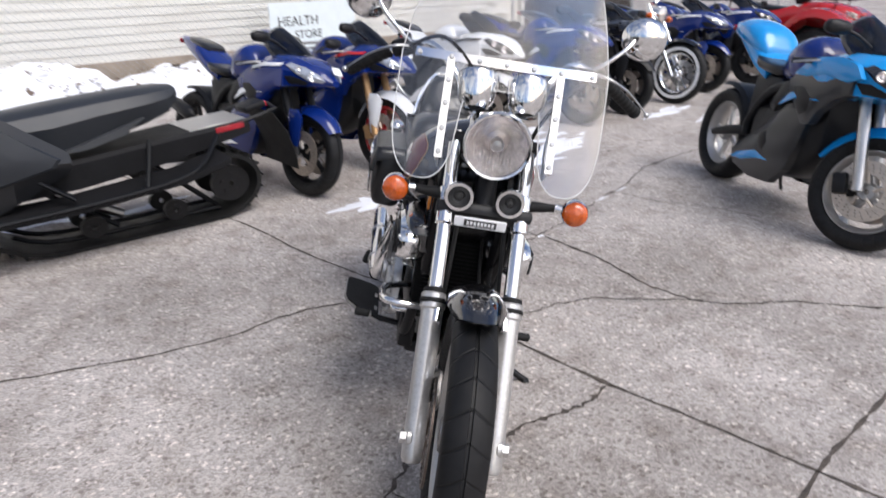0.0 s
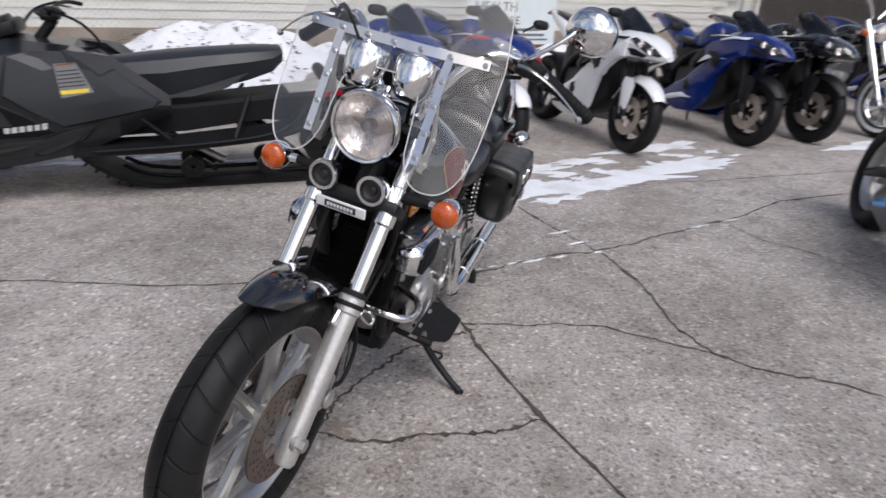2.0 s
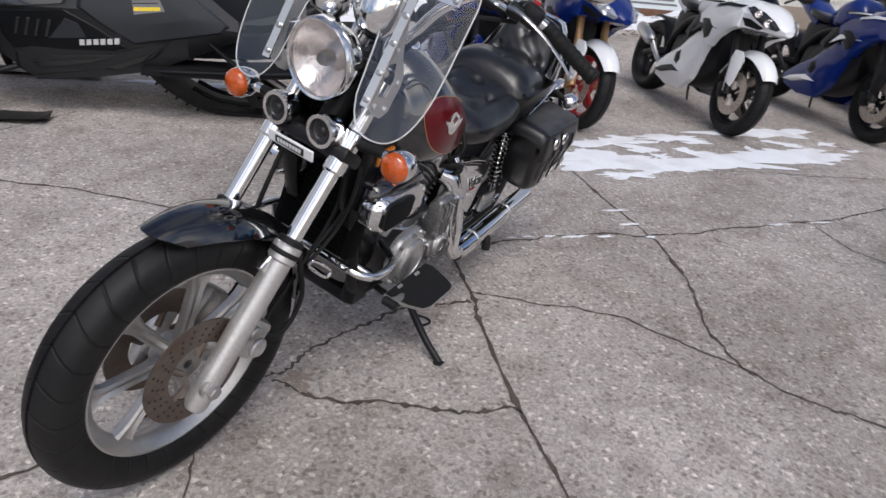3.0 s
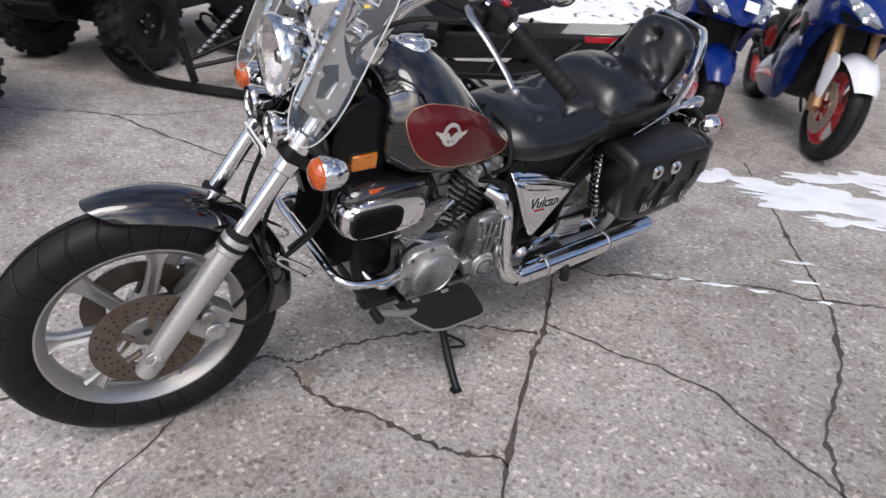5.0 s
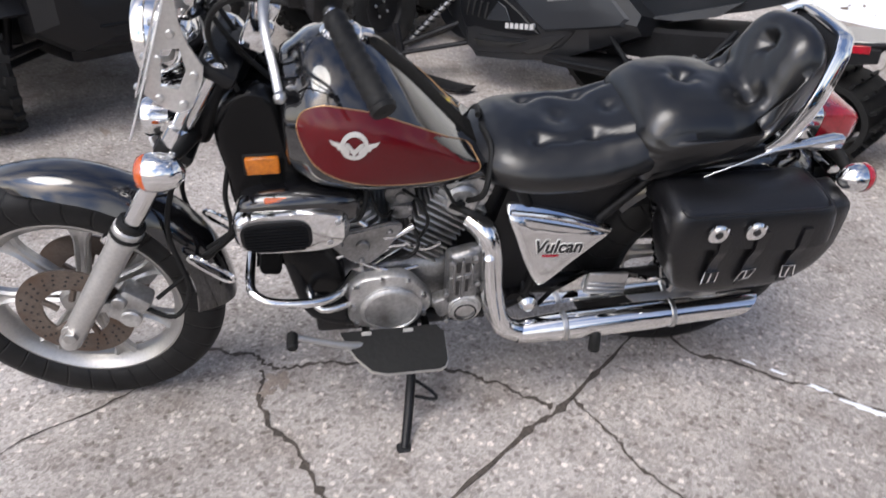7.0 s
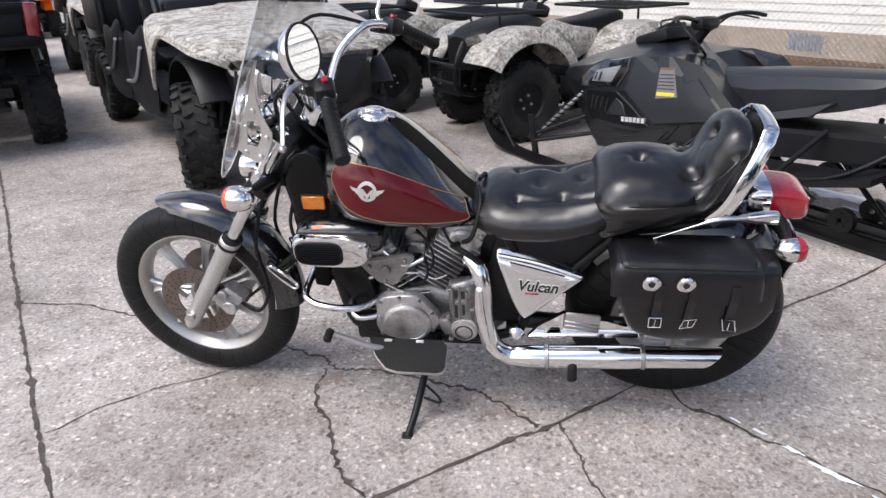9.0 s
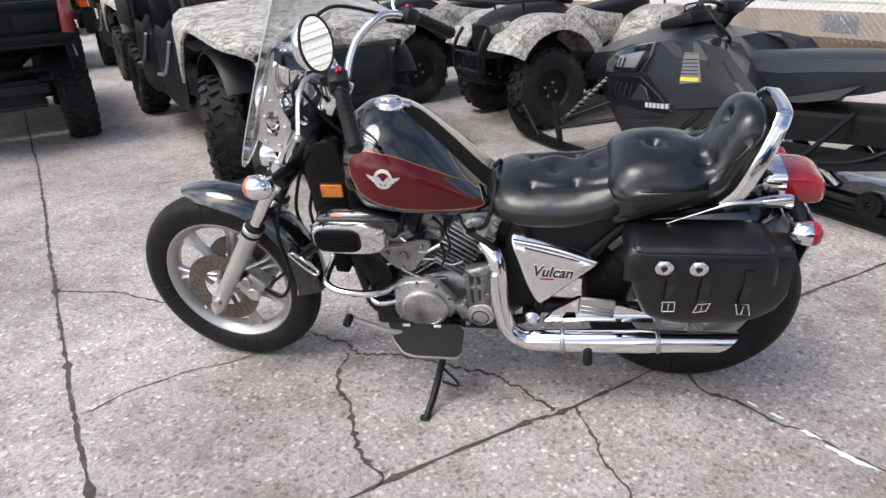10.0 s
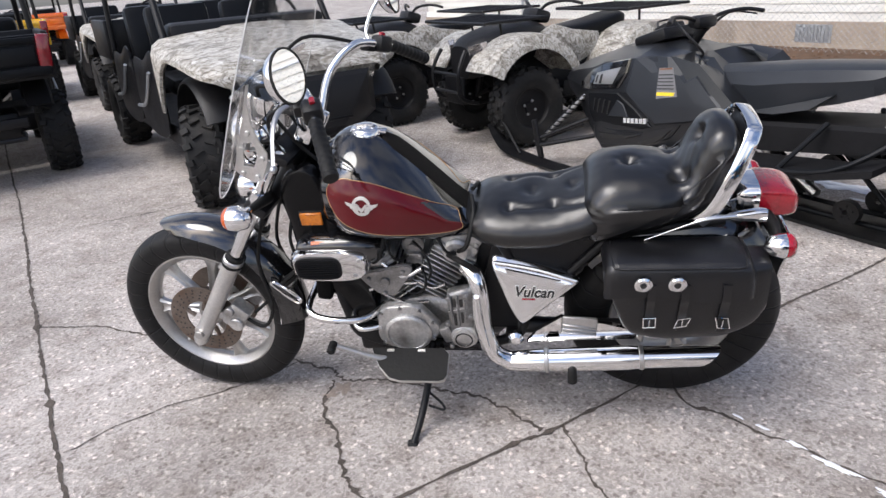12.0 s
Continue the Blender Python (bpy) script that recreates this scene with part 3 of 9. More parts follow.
CRACKS = (
    # the long sawn joint under the motorcycle, and its neighbour across the lot
    (0.013, 0.004, ((-3.2, 4.75), (-2.0, 3.55), (-0.96, 2.52), (-0.63, 2.13), (-0.2, 1.72), (0.26, 1.26), (0.364, 1.12), (0.69, 0.75), (1.01, 0.44), (1.9, -0.5), (3.4, -2.1))),
    (0.017, 0.005, ((-5.4, -5.9), (-3.59, -4.20), (-1.87, -2.57), (-0.85, -1.64), (-0.26, -1.10), (0.38, -0.51), (0.85, -0.06), (1.16, 0.26), (1.55, 0.59), (2.04, 1.05), (3.6, 2.5))),
    # wandering cracks
    (0.010, 0.016, ((-3.5, -0.80), (-2.95, -0.06), (-2.62, 0.44), (-2.29, 0.57), (-1.82, 0.76), (-1.31, 0.98), (-0.84, 1.16), (-0.5, 1.42), (0.02, 1.63), (0.18, 1.78), (0.30, 1.95), (0.51, 2.19), (0.67, 2.29), (1.06, 2.8), (1.32, 3.11), (1.61, 3.6), (1.82, 3.82), (2.6, 4.5))),
    (0.009, 0.014, ((-0.4, 3.3), (0.15, 2.78), (0.41, 2.51), (0.68, 2.27), (0.92, 1.93), (1.08, 1.6), (1.23, 1.42), (1.48, 1.35), (1.66, 1.36), (2.4, 1.2))),
    (0.007, 0.014, ((0.26, 1.26), (0.43, 1.32), (0.55, 1.39), (0.79, 1.46), (1.01, 1.43), (1.23, 1.42))),
    (0.010, 0.016, ((0.29, 1.20), (0.19, 1.08), (0.12, 0.96), (0.08, 0.79), (0.05, 0.6), (0.04, 0.46), (-0.02, 0.39), (-0.07, 0.24), (-0.15, -0.1), (-0.24, -0.52), (-0.31, -0.86), (-0.26, -1.10))),
    (0.010, 0.014, ((0.05, 0.43), (0.2, 0.44), (0.36, 0.53), (0.53, 0.63), (0.6, 0.67), (0.70, 0.75))),
    (0.004, 0.010, ((0.54, -0.34), (0.3, -0.17), (0.08, 0.11), (-0.08, 0.24))),
    (0.005, 0.010, ((-1.45, -2.2), (-1.7, -1.8), (-2.09, -1.39), (-2.5, -1.1))),
    (0.006, 0.012, ((-2.56, 0.50), (-2.44, 0.80), (-2.46, 1.22), (-2.5, 1.6))),
    (0.007, 0.014, ((0.53, 3.46), (1.1, 3.88), (1.84, 4.46), (2.6, 5.05), (3.6, 5.7))),
    (0.005, 0.012, ((1.32, 3.05), (1.5, 2.85), (1.75, 2.75), (2.0, 2.5))),
)
for width, wander, pts in CRACKS:
    bm = bmesh.new()
    crack_strip(bm, pts, width * (1.3 if wander > 0.006 else 1.0), wander=wander)
    setting("pavement_crack", bm, CRACK, "dark dirt-filled crack in the concrete", "crack")


def blob_sheet(bm, centre, rx, ry, turn, z, seed, ragged=0.35, n=60, dome=0.006):
    """A thin ragged patch lying on the ground, thicker in its middle."""
    c, s = math.cos(turn), math.sin(turn)
    mid = bm.verts.new((centre[0], centre[1], z + dome))
    inner, outer = [], []
    for k in range(n):
        a = 2 * math.pi * k / n
        f = 1 + ragged * (noise.noise(Vector((math.cos(a) * 1.7 + seed, math.sin(a) * 1.7, seed * 0.37))) * 1.4 + 0.8 * noise.noise(Vector((math.cos(a) * 3.6 + seed, math.sin(a) * 3.6, seed))) + 0.25 * noise.noise(Vector((math.cos(a) * 9 + seed, math.sin(a) * 9, seed))))
        for ring, g, h in ((inner, 0.6, dome * 0.8), (outer, 1.0, 0.0)):
            u, v = math.cos(a) * rx * f * g, math.sin(a) * ry * f * g
            ring.append(bm.verts.new((centre[0] + u * c - v * s, centre[1] + u * s + v * c, z + h)))
    for k in range(n):
        j = (k + 1) % n
        bm.faces.new((mid, inner[k], inner[j]))
        bm.faces.new((inner[k], outer[k], outer[j], inner[j]))


bm = bmesh.new()
SNOWS = ((0.10, 3.15, 0.42, 0.13), (0.42, 3.45, 0.40, 0.15), (0.75, 3.85, 0.42, 0.14), (1.10, 4.40, 0.46, 0.14), (0.05, 3.62, 0.28, 0.10), (-0.30, 3.0, 0.20, 0.08), (0.32, 3.05, 0.16, 0.05),
         (0.95, 4.95, 0.45, 0.12), (0.35, 4.1, 0.25, 0.06), (2.55, 5.85, 0.35, 0.10), (2.9, 5.6, 0.3, 0.06), (-2.45, 2.62, 0.34, 0.06), (-2.2, 2.85, 0.26, 0.06), (-1.75, 3.05, 0.2, 0.05), (-2.75, 2.35, 0.2, 0.05))
for i, (x, y, rx, ry) in enumerate(SNOWS):
    blob_sheet(bm, (x, y), rx, ry, radians(46), 0.004, 3.1 + i * 1.7, 0.72, 96)
for i in range(34):
    f = rng.random()
    x, y = -0.2 + 1.6 * f + rng.uniform(-0.35, 0.35), 3.12 + 1.6 * f + rng.uniform(-0.2, 0.25)
    blob_sheet(bm, (x, y), rng.uniform(0.03, 0.11), rng.uniform(0.018, 0.05), radians(46 + rng.uniform(-20, 20)), 0.0042, 40 + i * 1.3, 0.7, 22, 0.003)
for (x, y, rx, ry) in ((0.39, 2.02, 0.06, 0.014), (0.30, 1.94, 0.03, 0.008), (0.50, 2.12, 0.035, 0.010), (0.17, 1.80, 0.02, 0.004), (0.22, 1.86, 0.025, 0.005), (0.67, 2.27, 0.022, 0.012), (1.17, 2.93, 0.06, 0.010), (1.35, 3.13, 0.05, 0.008), (0.55, 2.35, 0.05, 0.01), (0.44, 2.47, 0.06, 0.01)):
    blob_sheet(bm, (x, y), rx, ry, radians(48), 0.005, x * 7 + y, 0.6, 30, 0.003)
tagged(part("snow_patch", bm, SNOW), "thin half-melted white snow lying on the concrete", "snow", kind="stuff")

bm = bmesh.new()
for x, y, rx, ry, t in ((0.10, 0.48, 0.040, 0.028, 0.4), (0.14, 0.45, 0.020, 0.028, 1.2), (-2.0, -0.6, 0.06, 0.02, 0.5), (-1.3, 0.15, 0.07, 0.03, 0.3)):
    blob_sheet(bm, (x, y), rx, ry, t, 0.002, x * 9 + 3, 0.6, 26, 0.001)
setting("concrete_patch", bm, STAIN, "crumbled brown spots in the concrete", "stain")

# ---- building, fence and ground behind ----
WD, WN = Vector((0.722, 0.692, 0)), Vector((0.692, -0.722, 0))  # along the wall; out of the wall towards the lot
W0 = Vector((-5.9, 7.1, 0))


def along(s, out=0.0, z=0.0):
    """A place s metres along the wall from its reference point, out metres in front of it."""
    return W0 + WD * s + WN * out + Vector((0, 0, z))


WALLROT = Matrix.Translation(W0) @ Matrix(((WD.x, WN.x, 0, 0), (WD.y, WN.y, 0, 0), (0, 0, 1, 0), (0, 0, 0, 1)))


def wall_box(bm, s0, s1, o0, o1, z0, z1, bev=0.0):
    t = bmesh.new()
    box(t, ((s0 + s1) / 2, (o0 + o1) / 2, (z0 + z1) / 2), (s1 - s0, o1 - o0, z1 - z0), bev=bev, seg=1)
    bmesh.ops.transform(t, matrix=WALLROT, verts=t.verts)
    me = bpy.data.meshes.new("tmp")
    t.to_mesh(me)
    t.free()
    bm.from_mesh(me)
    bpy.data.meshes.remove(me)


S0, S1 = -14.0, 11.15
bm = bmesh.new()
wall_box(bm, S0, S1 - 0.02, -6.0, -0.06, 0.0, 4.4)
wall_back = setting("wall_back", bm, SIDING, "white side-gabled shed wall behind the fence", "wall")
bm = bmesh.new()
wall_box(bm, S0, S1 - 0.03, -0.06, 0.03, 0.0, 0.36)
setting("wall_foundation", bm, FOUNDATION, "tan concrete block foundation strip with grime", "wall")
bm = bmesh.new()
wall_box(bm, S1 - 0.05, S1 + 0.05, -0.08, 0.05, 0.30, 4.4, 0.006)
setting("trim", bm, SIDING, "white corner board of the siding", "trim")
bm = bmesh.new()
for k in range(9):
    wall_box(bm, -4.05 + k * 0.05, -4.028 + k * 0.05, 0.03, 0.042, 0.10, 0.30)
wall_box(bm, -4.1, -3.58, 0.03, 0.034, 0.08, 0.32)
setting("foundation_vent", bm, GALV, "grey metal louvred vent in the foundation", "vent")
bm = bmesh.new()
wall_box(bm, S0, S1 + 0.3, -6.3, 0.35, 4.4, 4.6)
setting("eave", bm, SIDING, "white painted eave of the building", "roof")
course = bmesh.new()
t_len = 3.0
prof = [(-0.06, 0.0), (0.012, 0.0), (0.012, 0.010), (-0.002, 0.118), (-0.06, 0.118)]
va = [course.verts.new((0, a, b)) for a, b in prof]
vb = [course.verts.new((t_len, a, b)) for a, b in prof]
for i in range(len(prof)):
    j = (i + 1) % len(prof)
    course.faces.new((va[i], va[j], vb[j], vb[i]))
course.faces.new(va)
course.faces.new(vb)
bmesh.ops.recalc_face_normals(course, faces=course.faces)
course_me = bpy.data.meshes.new("siding_board")
course.to_mesh(course_me)
course.free()
course_me.materials.append(SIDING)
board_places = [(S0 + 3.0 * i + (j % 3) * 0.35, 0.36 + 0.117 * j) for j in range(20) for i in range(8)]
for s, z in board_places:
    b = new("siding_board", course_me)
    b.parent = wall_back
    b.matrix_world = WALLROT @ Matrix.Translation((s, 0, z))

# chain-link fence in front of the wall
fence = thing("chain_link_fence", Matrix.Identity(4), "galvanised chain-link fence on round steel posts before the building", "fence")
F_OUT = 0.70
for p in (-9.3, -2.38, 5.05, 10.0, 14.6, 19.2, 24.0):
    bm = bmesh.new()
    q = along(p, F_OUT)
    lathe(bm, q, (0, 0, 1), [(0.03, 0), (0.03, 1.86), (0.036, 1.86), (0.036, 1.89), (0.02, 1.92), (0.001, 1.93)], 12)
    part("post", bm, GALV, fence)
bm = bmesh.new()
tube(bm, [along(-14, F_OUT, 1.86), along(26, F_OUT, 1.86)], 0.021, 8, 1)
part("top_rail", bm, GALV, fence)
bm = bmesh.new()


def wire(bm, a, b, r):
    d = (b - a).normalized()
    u = d.orthogonal().normalized()
    v = d.cross(u)
    A = [bm.verts.new(a + (u * math.cos(k * 2.094) + v * math.sin(k * 2.094)) * r) for k in range(3)]
    C = [bm.verts.new(b + (u * math.cos(k * 2.094) + v * math.sin(k * 2.094)) * r) for k in range(3)]
    for k in range(3):
        bm.faces.new((A[k], A[(k + 1) % 3], C[(k + 1) % 3], C[k]))


pitch = 0.085
for k in range(int((26 + 11) / pitch)):
    s = -11 + k * pitch
    wire(bm, along(s, F_OUT, 0.05), along(s + 1.80, F_OUT, 1.85), 0.0017)
    wire(bm, along(s + 1.80, F_OUT, 0.05), along(s, F_OUT, 1.85), 0.0017)
tagged(part("wire_mesh", bm, GALV, fence, "", fix=False), kind="stuff")


def sign_text(words, m, size, mat, parent, depth=0.002, bold=0.0):
    """Raised letters of the built-in font, as a mesh under the sign."""
    cu = bpy.data.curves.new("lettering", "FONT")
    cu.body, cu.size, cu.extrude, cu.align_x, cu.offset = words, size, depth, "CENTER", bold
    tmp = bpy.data.objects.new("tmp", cu)
    scene.collection.objects.link(tmp)
    me = bpy.data.meshes.new_from_object(tmp.evaluated_get(bpy.context.evaluated_depsgraph_get()))
    bpy.data.objects.remove(tmp)
    me.materials.append(mat)
    ob = new("lettering", me)
    ob.parent = parent
    ob.matrix_local = m
    return ob


FACE = Matrix(((WD.x, 0, WN.x, 0), (WD.y, 0, WN.y, 0), (0, 1, 0, 0), (0, 0, 0, 1)))  # sheet upright on the wall, u along it, v up


def wall_sign(s, z, w, h, out, label):
    m = Matrix.Translation(along(s, out, z)) @ FACE
    sg = thing("sign", m, label, "sign")
    bm = bmesh.new()
    box(bm, (0, 0, 0), (w, h, 0.012), bev=0.003, seg=1)
    part("board", bm, SIGNWHITE, sg)
    return sg


sg = wall_sign(5.10, 0.54, 1.60, 1.02, 0.76, "pale sign board with dark lettering wired to the fence")
sign_text("HEALTH", Matrix.Translation((-0.30, 0.17, 0.008)), 0.20, BLACKINK, sg)
sign_text("STORE", Matrix.Translation((-0.13, -0.02, 0.008)), 0.17, BLACKINK, sg)
for w, x, y, h, mat in ((0.9, 0.05, -0.10, 0.04, GREYINK2), (1.2, 0.0, -0.18, 0.04, GREYINK2), (1.3, 0.02, -0.25, 0.03, GREYINK2), (1.05, 0.12, -0.38, 0.11, RUST)):
    bm = bmesh.new()
    box(bm, (x, y, 0.008), (w, h, 0.003))
    part("text_bar", bm, mat, sg)

# strip of litter and the snow bank along the fence
bm = bmesh.new()
wall_box(bm, S0, S1 + 1.0, 0.03, 1.35, -0.02, 0.012)
setting("planting_strip", bm, LEAFLITTER, "bare soil strip with dead leaves along the fence", "ground")


def heap(bm, centre, rx, ry, h, turn, seed, n=46, m=14):
    c, s = math.cos(turn), math.sin(turn)
    rows = []
    for i in range(m):
        f = 1 - i / (m - 1)
        ring = []
        for k in range(n):
            a = 2 * math.pi * k / n
            g = f * (1 + 0.22 * noise.noise(Vector((math.cos(a) * 1.5 + seed, math.sin(a) * 1.5, seed))))
            u, v = math.cos(a) * rx * g, math.sin(a) * ry * g
            x, y = centre[0] + u * c - v * s, centre[1] + u * s + v * c
            z = h * (1 - f ** 2.2) * (1 + 0.35 * noise.noise(Vector((x * 3.1, y * 3.1, seed)))) + 0.03 * noise.noise(Vector((x * 11, y * 11, 1))) * (1 - f)
            ring.append((x, y, max(z, 0.0) - 0.004))
        rows.append(ring)
    rings(bm, rows[:-1], cap=False)


bm = bmesh.new()
for s, o, rx, ry, h, sd in ((0.5, 1.25, 1.6, 0.85, 0.52, 2.0), (0.3, 2.0, 1.35, 0.85, 0.16, 3.0), (2.7, 1.0, 1.3, 0.6, 0.34, 5.0), (4.4, 1.0, 1.1, 0.5, 0.26, 7.0), (6.3, 0.95, 1.3, 0.5, 0.24, 11.0), (-1.8, 0.95, 0.8, 0.3, 0.12, 13.0)):
    q = along(s, o)
    heap(bm, (q.x, q.y), rx, ry, h, math.atan2(WD.y, WD.x), sd)
tagged(part("snow_bank", bm, SNOWBANK, sharp=80), "ploughed bank of dirty white snow along the fence", "snow", kind="stuff")
bm = bmesh.new()
lrng = random.Random(3)
for i in range(1900):
    s, o = lrng.uniform(-3.5, 8.0), lrng.uniform(0.2, 2.3)
    q = along(s, o)
    hit_z = 0.014
    for cs, co, rx, ry, h in ((0.5, 1.25, 1.6, 0.85, 0.52), (0.3, 2.0, 1.35, 0.85, 0.16), (2.7, 1.0, 1.3, 0.6, 0.34), (4.4, 1.0, 1.1, 0.5, 0.26), (6.3, 0.95, 1.3, 0.5, 0.24)):
        f = math.hypot((s - cs) / rx, (o - co) / ry)
        if f < 1:
            hit_z = max(hit_z, h * (1 - f ** 2.2) + 0.012)
    if hit_z > 0.05 and lrng.random() < 0.25:
        continue
    a, w = lrng.uniform(0, 6.28), lrng.uniform(0.012, 0.035)
    vs = [bm.verts.new((q.x + w * math.cos(a + t) * g, q.y + w * math.sin(a + t) * g, hit_z + lrng.uniform(0, 0.02))) for t, g in ((0, 1.6), (1.4, 0.7), (2.9, 1.5), (4.5, 0.8))]
    bm.faces.new(vs)
tagged(part("leaf_litter", bm, LEAFLITTER, fix=False), "brown dead leaves scattered over the snow bank", "leaves", kind="stuff")

# beyond the building: board screen, street, lawn, houses and trees
screen = thing("board_screen", Matrix.Identity(4), "dark weathered vertical board fence at the corner of the building", "fence")
slat = bmesh.new()
box(slat, (0, 0, 0.8), (0.14, 0.022, 1.6), bev=0.004, seg=1)
first = part("board", slat, WOOD, screen)
SCREEN0 = along(S1 + 0.4, -0.2)
for k in range(30):
    b = first if k == 0 else new("board", first.data)
    b.parent = screen
    b.matrix_world = Matrix.Translation(SCREEN0 + WD * 0.152 * k + Vector((0, 0, -0.02 * (k % 3)))) @ Matrix.Rotation(math.atan2(WD.y, WD.x), 4, "Z")
bm = bmesh.new()
wall_box(bm, 4.0, 200, -38, -30, -0.01, 0.006)
setting("road", bm, ASPHALT, "grey asphalt street beyond the lot", "road")
bm = bmesh.new()
wall_box(bm, S1 + 6, 220, -75, -38, -0.01, 0.02)
wall_box(bm, S1 + 6, 220, -30, -14, -0.01, 0.02)
setting("lawn", bm, GRASS, "dormant brown winter lawn across the street", "lawn")
hrng = random.Random(12)
for k in range(9):
    hs, ho = 40 + k * 16.0, -62 - (k % 2) * 5
    w, dp, h = hrng.uniform(8, 12), 8.0, hrng.uniform(2.8, 3.6)
    m = Matrix.Translation(along(hs, ho)) @ Matrix.Rotation(math.atan2(WD.y, WD.x), 4, "Z")
    house = thing("house", m, "small far house with pale siding and a dark roof", "house", "far houses")
    bm = bmesh.new()
    box(bm, (0, 0, h / 2), (w, dp, h))
    part("wall", bm, WHITE if k % 3 == 0 else HOUSEWALL, house)
    bm = bmesh.new()
    plate(bm, [(-dp / 2 - 0.4, h), (dp / 2 + 0.4, h), (0, h + 2.2)], w + 0.8, at_x(0))
    part("roof", bm, ROOF, house)
    for x in (-w * 0.3, 0.1, w * 0.3):
        bm = bmesh.new()
        box(bm, (x, -dp / 2 - 0.02, 1.6), (1.1, 0.05, 1.2))
        part("window", bm, DARKGLASS, house)


def bare_tree(x, y, h, seed):
    r = random.Random(seed)
    tree = thing("tree", Matrix.Translation((x, y, 0)), "tall bare winter tree with a dark trunk", "tree", "street trees")
    bm = bmesh.new()
    tube(bm, [(0, 0, -0.05), (r.uniform(-0.1, 0.1), 0, h * 0.4), (r.uniform(-0.4, 0.4), r.uniform(-0.4, 0.4), h)], [0.32, 0.22, 0.05], 9, 4)
    part("trunk", bm, BARK, tree)
    bm = bmesh.new()
    for k in range(34):
        z = h * r.uniform(0.3, 0.95)
        a, ln = r.uniform(0, 6.28), (h - z) * r.uniform(0.35, 0.6) + 0.5
        p0 = Vector((0, 0, z))
        p1 = p0 + Vector((math.cos(a) * ln * 0.6, math.sin(a) * ln * 0.6, ln * 0.4))
        p2 = p0 + Vector((math.cos(a + 0.2) * ln, math.sin(a + 0.2) * ln, ln * 0.9))
        tube(bm, [p0, p1, p2], [0.07, 0.045, 0.012], 5, 3)
        for j in range(3):
            b = r.uniform(0, 6.28)
            q = p1.lerp(p2, r.random())
            tube(bm, [q, q + Vector((math.cos(b) * 0.6, math.sin(b) * 0.6, 0.5))], [0.02, 0.006], 4, 1)
    part("crown", bm, BARK, tree)


for k in range(13):
    q = along(24 + k * 9.5 + hrng.uniform(-2, 2), -40 - hrng.uniform(0, 12))
    bare_tree(q.x, q.y, hrng.uniform(8, 12), 50 + k)


# ---- the motorcycle on its stand ----
def interp(pts, y):
    """Linear reading of a table of (y, value)."""
    return float(np.interp(y, [p[0] for p in pts], [p[1] for p in pts]))


